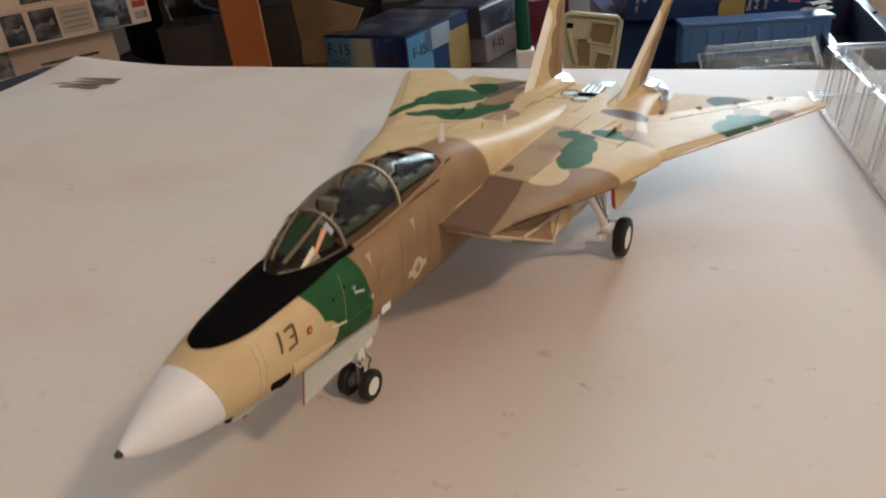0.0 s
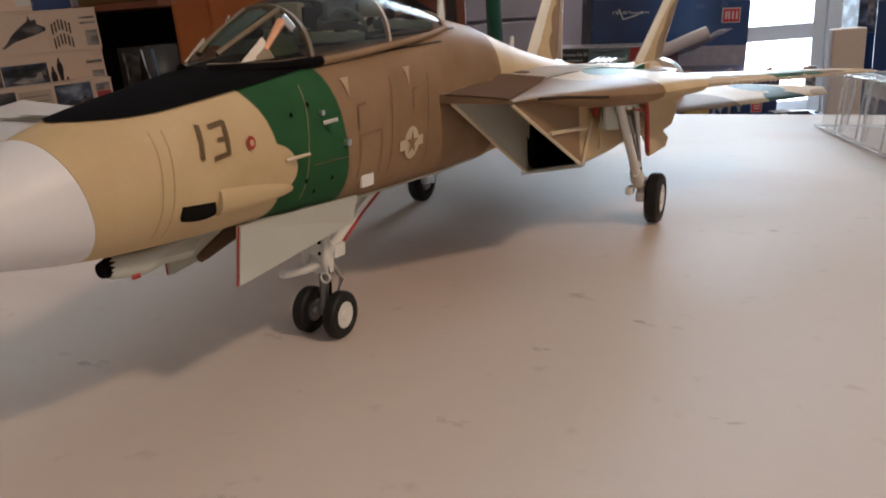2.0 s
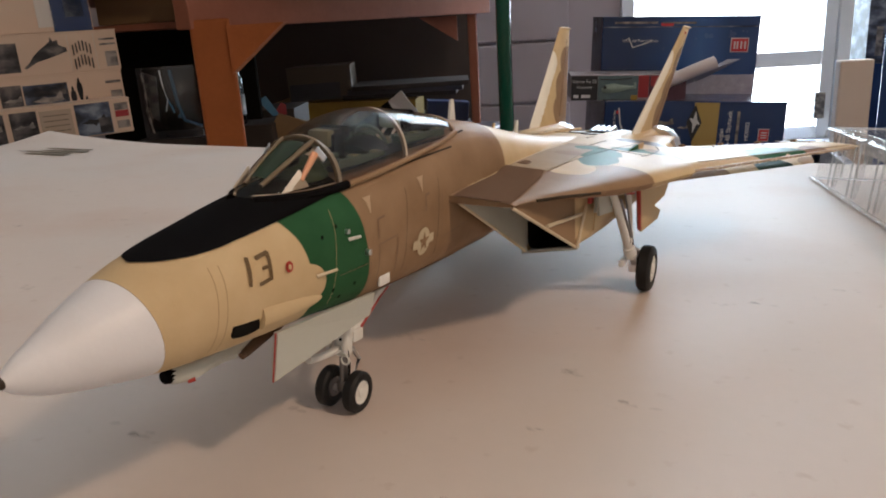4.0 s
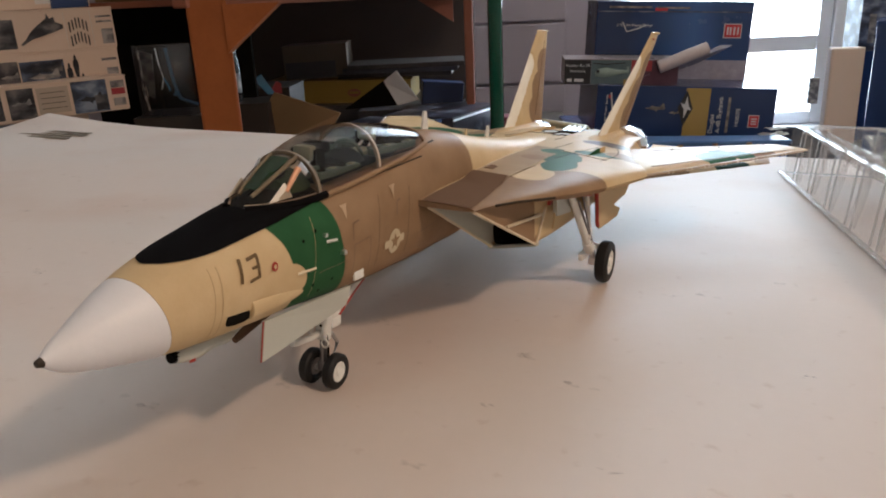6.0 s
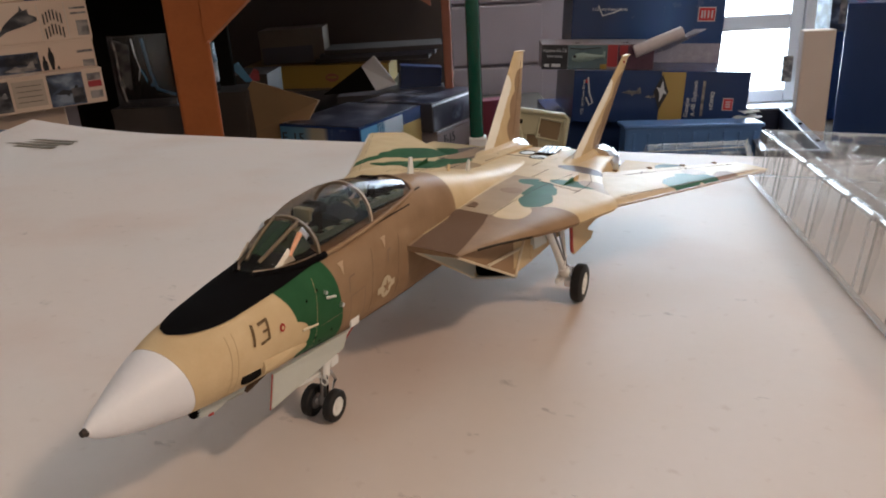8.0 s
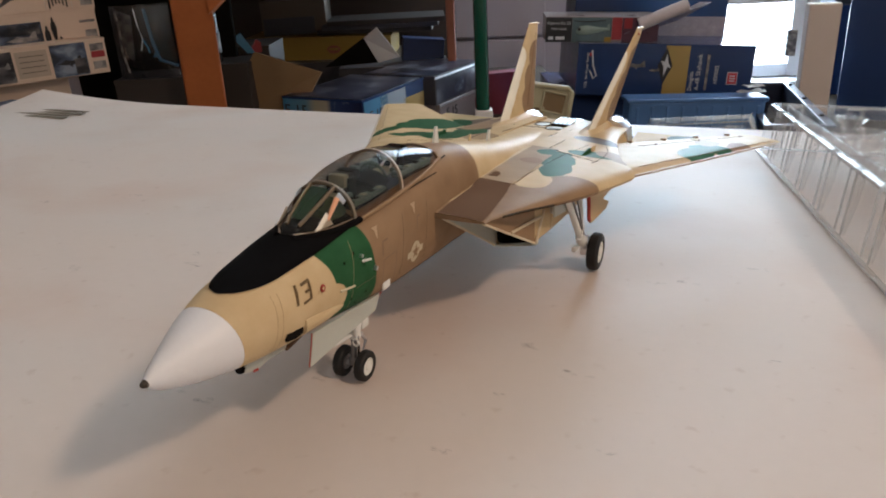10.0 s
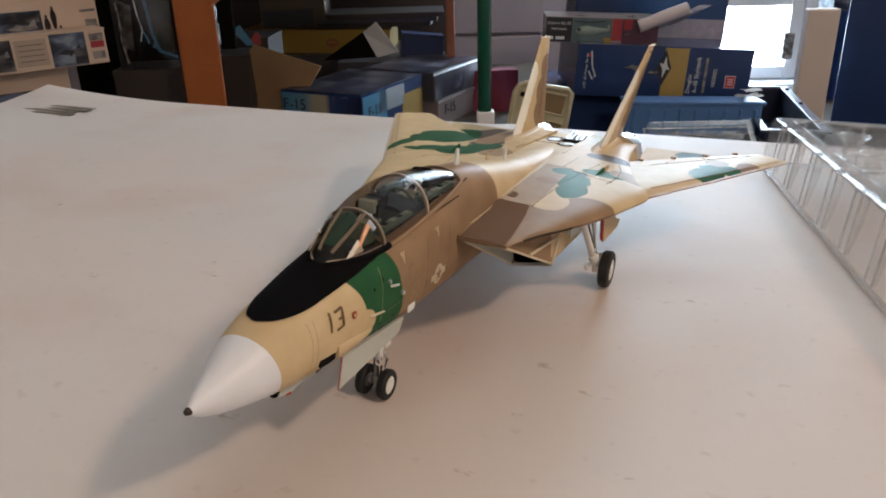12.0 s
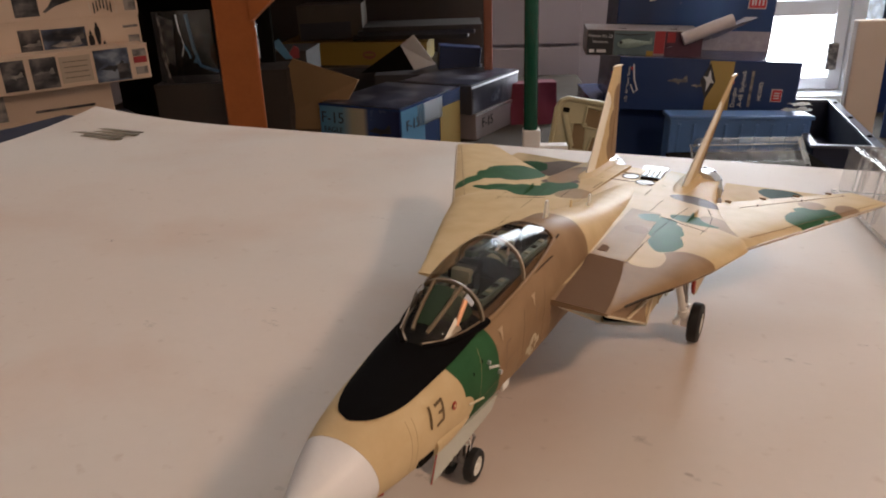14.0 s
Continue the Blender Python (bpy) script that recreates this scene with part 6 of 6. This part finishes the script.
jk = carton("jet_kit_box", "dark kit box with a silver photographed side", at(-0.092, 1.725, -0.267, -27), 0.20, 0.26, 0.068, M_CARD_GREY, (), "kit box",
            sides=(("picture", M_TOPART, 0.005, 0.255, 0.004, 0.060), ("picture", M_PIC_BLUE, 0.10, 0.15, 0.012, 0.046), ("silver_edge", M_CHROME, 0.0, 0.26, 0.061, 0.066)))
part("top_picture", block((0.0, 0.13, 0.0695), (0.19, 0.25, 0.001)), M_TOPART, jk)

pole = thing("green_pole", "slim dark green enamelled pole in a white plastic foot", "pole", at(0.0795, 0.72, 0))
part("pole", rod((0, 0, -0.088), (0, 0, 1.0), 0.0075, n=20), M_GREENPOLE, pole, smooth=True)
part("foot", block((0.001, 0, -0.204), (0.019, 0.019, 0.252), 0.002), M_WHITEPLA, pole, "white plastic foot")
part("foot_plate", block((0.02, 0, -0.1), (0.04, 0.016, 0.01), 0.002), M_WHITEPLA, pole)
mc = thing("maroon_cloth", "crumpled maroon cloth behind the pole", "cloth", at(0.155, 1.85, -0.33, 5))
bm = bmesh.new()
cg = random.Random(3)
grid = [[bm.verts.new((-0.06 + 0.12 * i / 8, 0.006 * math.sin(i * 0.9 + 0.3 * j) + cg.uniform(-0.001, 0.001) + 0.03 * j / 8, 0.10 * j / 8)) for i in range(9)] for j in range(9)]
back = [[bm.verts.new(v.co + Vector((0, 0.05, 0))) for v in r] for r in grid]
for j in range(8):
    for i in range(8):
        bm.faces.new((grid[j][i], grid[j][i + 1], grid[j + 1][i + 1], grid[j + 1][i]))
        bm.faces.new((back[j][i], back[j + 1][i], back[j + 1][i + 1], back[j][i + 1]))
for i in range(8):
    bm.faces.new((grid[0][i], back[0][i], back[0][i + 1], grid[0][i + 1])), bm.faces.new((grid[8][i], grid[8][i + 1], back[8][i + 1], back[8][i]))
    bm.faces.new((grid[i][0], grid[i + 1][0], back[i + 1][0], back[i][0])), bm.faces.new((grid[i][8], back[i][8], back[i + 1][8], grid[i + 1][8]))
part("folds", bm, M_CARD_MAROON, mc, smooth=True)

# cream moulded tray on edge
ct = thing("moulded_tray", "cream moulded plastic tray with recesses standing on edge", "plastic tray", at(0.145, 1.02, -0.33, -8, 9, -14))
part("tray_wall", prism([(-0.044, 0.003, 0.0), (0.044, 0.003, 0.0), (0.044, 0.003, 0.216), (0.038, 0.003, 0.222), (-0.030, 0.003, 0.222), (-0.039, 0.003, 0.217), (-0.044, 0.003, 0.206)], (0, -0.006, 0)), M_CREAMPLA, ct)
part("tray_rim", tube([(-0.043, -0.006, 0.0), (-0.043, -0.006, 0.204), (-0.038, -0.006, 0.215), (-0.029, -0.006, 0.220), (0.037, -0.006, 0.220), (0.043, -0.006, 0.215), (0.043, -0.006, 0.0)], 0.0042, 8), M_CREAMPLA, ct)
# recesses are flat plates whose shade is put in as brown
for x, z, w, h, tilt in ((0.018, 0.196, 0.034, 0.030, 4), (-0.004, 0.166, 0.020, 0.040, -6), (0.024, 0.150, 0.022, 0.036, 8)):
    rec = part("recess", block((0, 0, 0), (w, 0.002, h), 0.0008, m=pose(x, -0.0038, z, 0, tilt, 0)), M_TRAYHOLE, ct, "brown shaded recess")
    part("recess_lip", tube([Matrix.Rotation(radians(tilt), 3, "Y") @ Vector((u * w / 2, 0, v * h / 2)) + Vector((x, -0.006, z)) for u, v in ((-1, -1), (-1, 1), (1, 1), (1, -1), (-1, -1))], 0.0022, 6), M_CREAMPLA, rec)
for x0, z0, x1, z1 in ((-0.030, 0.125, 0.034, 0.118), (-0.034, 0.100, 0.010, 0.122), (0.008, 0.096, 0.036, 0.112), (-0.030, 0.196, -0.012, 0.150)):
    part("ridge", tube([(x0, -0.005, z0), ((x0 + x1) / 2, -0.0075, (z0 + z1) / 2), (x1, -0.005, z1)], 0.0045, 7), M_CREAMPLA, ct)
part("slot", block((-0.029, -0.0042, 0.203), (0.010, 0.003, 0.007), 0.001), M_DARK, ct)

# navy model boxes
carton("storage_box", "navy storage box under the gold-banded box", at(0.40, 1.50, -0.33, 2, 1), 0.27, 0.30, 0.108, M_CARD_NAVY)
lid = thing("ribbed_lid", "navy ribbed plastic lid standing in front of the boxes", "plastic lid", at(0.502, 1.33, -0.33, 2, 2))
part("lid_body", block((0, 0.025, 0.061), (0.262, 0.05, 0.122), 0.006), M_BLUELID, lid)
for k in range(9):
    part("rib", block((-0.115 + 0.029 * k, -0.001, 0.058), (0.006, 0.004, 0.105), 0.0015), M_BLUELID, lid)
part("lid_rim", block((0, 0.025, 0.122), (0.27, 0.056, 0.008), 0.003), M_BLUELID, lid)
carton("storage_box", "black box holding up the navy boxes", at(0.572, 1.62, -0.33, 2), 0.20, 0.2, 0.085, M_DARK)
nb = carton("navy_model_box", "glossy navy model box with gold band and white jets", at(0.468, 1.45, -0.222, 0, 3.6), 0.355, 0.26, 0.104, M_CARD_NAVY,
            (("gold_band", M_CARD_GOLD, -0.002, 0.046, 0.002, 0.102), ("badge_border", M_LETTER_W, 0.1265, 0.1475, 0.0265, 0.0515)), "model box")
part("badge", block((0.137, -0.0016, 0.039), (0.018, 0.0012, 0.022)), M_BADGE, nb)
jet_outline(nb, -0.06, 0.06, 0.020, M_PIC_GREY)
jet_outline(nb, -0.022, 0.052, 0.011, M_PIC_GREY)
part("diamond_panel", prism([(-0.002, -0.0012, 0.026), (0.014, -0.0012, 0.062), (0.0, -0.0012, 0.098), (-0.016, -0.0012, 0.062)], (0, 0.0006, 0)), M_LETTER_K, nb)
part("printed_jet", prism([(-0.003, -0.0022, 0.042), (0.004, -0.0022, 0.060), (0.011, -0.0022, 0.058), (0.005, -0.0022, 0.068), (0.001, -0.0022, 0.086), (-0.003, -0.0022, 0.070), (-0.011, -0.0022, 0.072), (-0.004, -0.0022, 0.060)], (0, 0.0006, 0)), M_LETTER_W, nb)
part("swoosh", tube([(-0.150, -0.001, 0.09), (-0.146, -0.001, 0.06), (-0.138, -0.001, 0.040), (-0.144, -0.001, 0.034), (-0.152, -0.001, 0.05)], 0.0016, 6), M_LETTER_W, nb)
part("swoosh_star", block((-0.151, -0.001, 0.082), (0.007, 0.001, 0.006)), M_BADGE, nb)
words("Douglas", 0.0085, M_LETTER_W, nb, 0.054, 0.032, 90)
words("A-4B Skyhawk", 0.0088, M_LETTER_W, nb, 0.068, 0.050, 90)
words("1:72  Air Power Series", 0.0055, M_LETTER_W, nb, -0.158, 0.050, 90)
words("HD0002", 0.0075, M_LETTER_W, nb, 0.104, 0.046, 90)
part("caption_bar", block((0.085, -0.001, 0.05), (0.005, 0.001, 0.07)), M_PIC_GREY, nb)
for z in (0.034, 0.039, 0.044):
    part("badge_bar", block((0.137, -0.0024, z), (0.011, 0.0008, 0.0024)), M_LETTER_W, nb)
carton("navy_model_box", "small navy box end beside the gold-banded box", at(0.655, 1.56, -0.235, 0, 2), 0.05, 0.14, 0.085, M_CARD_NAVY)
nb2 = carton("navy_model_box", "large glossy navy model box with a red badge", at(0.472, 1.60, -0.128, 2, 3), 0.33, 0.12, 0.170, M_CARD_GLARE,
             (("badge_border", M_LETTER_W, 0.106, 0.144, 0.096, 0.126), ("edge_strip", M_PIC_BLUE, -0.163, 0.163, 0.148, 0.150), ("lower_picture", M_BAGFILM, -0.163, 0.163, 0.004, 0.05)), "model box")
part("badge", block((0.125, -0.0016, 0.111), (0.034, 0.0012, 0.026)), M_BADGE, nb2)
part("badge_strip", block((-0.03, -0.001, 0.154), (0.026, 0.001, 0.006)), M_BADGE, nb2)
words("1:72   Air Power Series", 0.0058, M_LETTER_W, nb2, -0.085, 0.121)
for x in (0.114, 0.120, 0.128, 0.136):
    part("badge_bar", block((x, -0.0024, 0.111), (0.0034, 0.0008, 0.016)), M_LETTER_W, nb2)
part("swoosh", tube([(-0.11, -0.001, 0.128), (-0.10, -0.001, 0.108), (-0.075, -0.001, 0.115), (-0.06, -0.001, 0.122)], 0.0013, 6), M_LETTER_W, nb2)
for x0, x1, z in ((-0.14, -0.05, 0.158), (-0.04, 0.03, 0.157)):
    part("caption_bar", block(((x0 + x1) / 2, -0.001, z), (x1 - x0, 0.001, 0.004)), M_PIC_GREY, nb2)
hb = carton("windowed_box", "black ended window box with a camouflaged helicopter inside", at(0.345, 1.475, -0.112, -3, 2.5), 0.225, 0.11, 0.050, M_CARD_PLUM,
            (("black_end", M_LETTER_K, -0.112, -0.060, 0.001, 0.049), ("red_panel", M_CARD_RED, 0.02, 0.040, 0.006, 0.049), ("wine_panel", M_CARD_WINE, 0.0405, 0.1125, 0.001, 0.049),
             ("picture", M_PIC_TEAL, -0.0595, 0.0195, 0.001, 0.049)), "model box")
for nm, pm, x0, x1, z0, z1 in (("yellow_spot", M_CARD_YELLOW, 0.006, 0.019, 0.002, 0.011), ("red_corner", M_CARD_RED, 0.044, 0.060, 0.028, 0.048)):
    part(nm, block(((x0 + x1) / 2, -0.0012, (z0 + z1) / 2), (x1 - x0, 0.0012, z1 - z0)), pm, hb)
words("Kamov Ka 25", 0.0062, M_LETTER_W, hb, -0.086, 0.038, y=-0.0018)
words("Hormone", 0.0055, M_LETTER_W, hb, -0.086, 0.027, y=-0.0018)
for x, w in ((-0.102, 0.010), (-0.083, 0.018)):
    part("caption_bar", block((x, -0.0016, 0.009), (w, 0.001, 0.006)), M_LETTER_W, hb)
heli = part("helicopter_body", loft([[(x, -0.002 + 0.4 * r * math.cos(a * 0.7854), z + r * math.sin(a * 0.7854)) for a in range(8)] for x, r, z in ((-0.051, 0.003, 0.022), (-0.044, 0.008, 0.024), (-0.03, 0.0095, 0.025), (-0.016, 0.007, 0.025), (-0.002, 0.004, 0.026), (0.014, 0.0025, 0.027))]), M_PIC_MINT, hb, "pale green helicopter", smooth=True)
part("rotor", tube([(-0.056, -0.003, 0.043), (-0.03, -0.003, 0.041), (0.006, -0.003, 0.044)], 0.0012, 6), M_LETTER_K, heli)
part("tail_fin", block((0.013, -0.003, 0.030), (0.004, 0.002, 0.012), 0.0008), M_PIC_MINT, heli)
part("canopy_glass", block((-0.046, -0.0066, 0.027), (0.006, 0.002, 0.006), 0.001), M_LETTER_K, heli)
wr = thing("bubble_wrap_roll", "pale crumpled roll of bubble wrap on the boxes", "bubble wrap", at(0, 0, 0))
part("roll", tube([(0.418, 1.462, -0.079), (0.445, 1.460, -0.069), (0.475, 1.462, -0.058), (0.512, 1.465, -0.046)], 0.0125, 12), M_WRAP, wr, smooth=True)
sh = thing("plastic_sheet", "folded grey plastic sheet lying on the boxes", "sheet", at(0, 0, 0))
part("sheet", prism([(0.39, 1.47, -0.096), (0.565, 1.48, -0.044), (0.55, 1.50, -0.045), (0.50, 1.50, -0.080), (0.44, 1.49, -0.095)], (0, 0.012, 0)), M_BAGFILM, sh)

# towards the window
carton("tall_navy_box", "tall dark navy box beside the window", at(1.035, 1.58, -0.33, -28), 0.26, 0.2, 0.31, M_CARD_NAVY)
pp = thing("beige_panel", "beige foam panel standing on edge", "panel", at(0.852, 1.62, -0.33, -6))
part("panel", block((0, 0, 0.13), (0.068, 0.03, 0.262), 0.004), M_FOAM, pp)
carton("grey_model_box", "grey-blue model box with a small badge", at(1.06, 1.90, -0.105, -4), 0.10, 0.1, 0.16, M_PIC_BLUE, (("badge", M_BADGE, 0.01, 0.03, 0.10, 0.122), ("caption_bar", M_PIC_GREY, -0.03, -0.015, 0.02, 0.09)))
carton("storage_box", "dark box supporting a grey model box", at(1.06, 1.90, -0.33, -4), 0.10, 0.1, 0.225, M_CARD_NAVY)
bn = thing("plastic_bin", "open dark navy plastic bin with a shiny rim", "bin", at(0.702, 1.44, -0.33, -12.3))
for nm, c, sz in (("bin_wall", (-0.049, 0, 0.047), (0.006, 0.41, 0.078)), ("bin_wall", (0.049, 0, 0.047), (0.006, 0.41, 0.078)), ("bin_wall", (0, -0.208, 0.047), (0.104, 0.006, 0.078)), ("bin_wall", (0, 0.208, 0.047), (0.104, 0.006, 0.078)), ("bin_floor", (0, 0, 0.004), (0.104, 0.422, 0.008))):
    part(nm, block(c, sz, 0.002), M_BIN, bn)
for c, sz in (((-0.051, 0, 0.088), (0.014, 0.43, 0.005)), ((0.053, 0, 0.088), (0.018, 0.43, 0.005)), ((0, -0.209, 0.0885), (0.088, 0.012, 0.005)), ((0, 0.209, 0.0885), (0.088, 0.012, 0.005))):
    part("bin_rim", block(c, sz, 0.0015), M_RIM, bn, "shiny rim")
for y in (-0.14, 0.02, 0.17):
    part("rivet", rod((0.053, y, 0.090), (0.053, y, 0.0935), 0.004, n=10), M_DARK, bn)

ps = thing("paper_scrap", "crumpled white paper scraps on the ribbed lid's end", "paper", at(0.612, 1.352, -0.203, 10))
pg = random.Random(12)
for x, z, w in ((0.0, 0.002, 0.050), (0.004, 0.012, 0.036)):
    bm = bmesh.new()
    g = [[bm.verts.new((x - w / 2 + w * i / 5, -0.012 + 0.024 * j / 4, z + pg.uniform(0, 0.004))) for i in range(6)] for j in range(5)]
    for j in range(4):
        for i in range(5):
            bm.faces.new((g[j][i], g[j][i + 1], g[j + 1][i + 1], g[j + 1][i]))
    bmesh.ops.solidify(bm, geom=bm.faces[:], thickness=0.0006)
    part("crumpled_sheet", bm, M_CARD_WHITE, ps)

# ---- clear vacuum-formed trays ----


def clear_tray(name, label, m, w, d, h, nx, ny):
    """Thin clear tray with flat wall panels between round flutes, a raised rim, a sunken deck with waisted pillars, and a flange: w along x, d along y."""
    ob = thing(name, label, "plastic tray", m)
    wide = 0.0075
    pts, flutes = [], []
    for sx, sy, ex, ey, n, ix, iy in ((0, 0, 0, d, ny, 1, 0), (0, d, w, d, nx, 0, -1), (w, d, w, 0, ny, -1, 0), (w, 0, 0, 0, nx, 0, 1)):
        length = abs(ex - sx) + abs(ey - sy)
        ux, uy = (ex - sx) / length, (ey - sy) / length
        pts.append((sx, sy, 0.0, 0.0))
        for k in range(n):
            c = length * (k + 0.12) / n if ix else length * (k + 0.5) / n
            flutes.append((sx + ux * c, sy + uy * c, ux, uy, ix, iy))
            for q in range(7):
                a = math.pi * q / 6
                pts.append((sx + ux * (c - wide / 2 * math.cos(a)), sy + uy * (c - wide / 2 * math.cos(a)), 0.0045 * math.sin(a) * ix, 0.0045 * math.sin(a) * iy))
    cx, cy = w / 2, d / 2

    def ring(z, inn, fl):
        return [(x + (1 if x < cx else -1) * min(inn, abs(cx - x)) + fl * ox, y + (1 if y < cy else -1) * min(inn, abs(cy - y)) + fl * oy, z) for x, y, ox, oy in pts]

    part("tray_wall", loft([ring(z, inn, fl) for z, inn, fl in ((0.001, 0.0, 0.6), (h * 0.5, 0.0008, 1), (h * 0.90, 0.0015, 1), (h * 0.97, 0.0022, 0.5), (h, 0.0045, 0.1), (h, 0.0105, 0), (h * 0.93, 0.0125, 0), (h * 0.62, 0.0145, 0))], caps=False), M_CLEAR, ob)
    part("deck", block((cx, cy, h * 0.62), (w - 0.030, d - 0.030, 0.0008)), M_CLEAR, ob)
    fl = bmesh.new()
    for c, sz in (((-0.0012, cy, 0.0007), (0.0028, d + 0.0056, 0.0009)), ((w + 0.0012, cy, 0.0007), (0.0028, d + 0.0056, 0.0009)), ((cx, -0.0012, 0.0007), (w - 0.003, 0.0028, 0.0009)), ((cx, d + 0.0012, 0.0007), (w - 0.003, 0.0028, 0.0009))):
        block(c, sz, 0.0004, fl)
    part("flange", fl, M_FLANGE, ob)
    for x, y, ux, uy, ix, iy in flutes:
        for o in (-1, 1):
            bx, by = x + o * ux * wide * 0.5, y + o * uy * wide * 0.5
            part("flute_fold", tube([(bx, by, 0.0015), (bx + 0.0008 * ix, by + 0.0008 * iy, h * 0.5), (bx + 0.0016 * ix, by + 0.0016 * iy, h * 0.93)], 0.0005, 5), M_CLEAR_EDGE, ob)
        part("flute_cap", tube([(x + ux * wide * q + (0.0015 + 0.004 * (1 - abs(2 * q))) * ix, y + uy * wide * q + (0.0015 + 0.004 * (1 - abs(2 * q))) * iy, h * 0.945) for q in (-0.5, -0.25, 0, 0.25, 0.5)], 0.0007, 6), M_CLEAR_EDGE, ob)
    for z, inn, r in ((h, 0.004, 0.0003), (h, 0.0108, 0.0003)):
        part("rim_fold", tube([(inn, inn, z), (inn, d - inn, z), (w - inn, d - inn, z), (w - inn, inn, z), (inn, inn, z)], r, 5), M_CLEAR_EDGE, ob)
    gx, gy = max(1, round(w / 0.045)), max(1, round(d / 0.042))
    for i in range(gx):
        for j in range(gy):
            px, py = 0.02 + (w - 0.04) * (i + 0.5) / gx, 0.02 + (d - 0.04) * (j + 0.5) / gy
            part("pillar", loft([[(px + r * math.cos(a * 0.5236), py + r * math.sin(a * 0.5236), h * z) for a in range(12)] for z, r in ((0.62, 0.0045), (0.72, 0.0035), (0.85, 0.0055), (0.97, 0.0085), (0.975, 0.0005))], caps=False), M_CLEAR, ob, smooth=True)
    for j in range(1, gy):
        y = 0.02 + (d - 0.04) * j / gy
        part("cross_ridge", tube([(0.016, y, h * 0.64), (w * 0.35, y + 0.003, h * 0.80), (w * 0.65, y - 0.003, h * 0.80), (w - 0.016, y, h * 0.64)], 0.0011, 6), M_CLEAR_EDGE, ob)
    return ob


clear_tray("blister_tray", "large clear vacuum-formed blister tray with fluted walls", pose(0.1515, 0.08, board_height(0.5, -0.2) + 0.0004, 0, 0, 13.9), 0.16, 0.330, 0.028, 5, 10)
carton("storage_box", "dark box under a clear tray behind the table", at(0.40, 0.93, -0.33), 0.20, 0.1, 0.139, M_DARK)
clear_tray("blister_tray", "small clear blister tray behind the board", at(0.325, 0.945, -0.205, 0, 0, 38), 0.15, 0.055, 0.022, 5, 2)
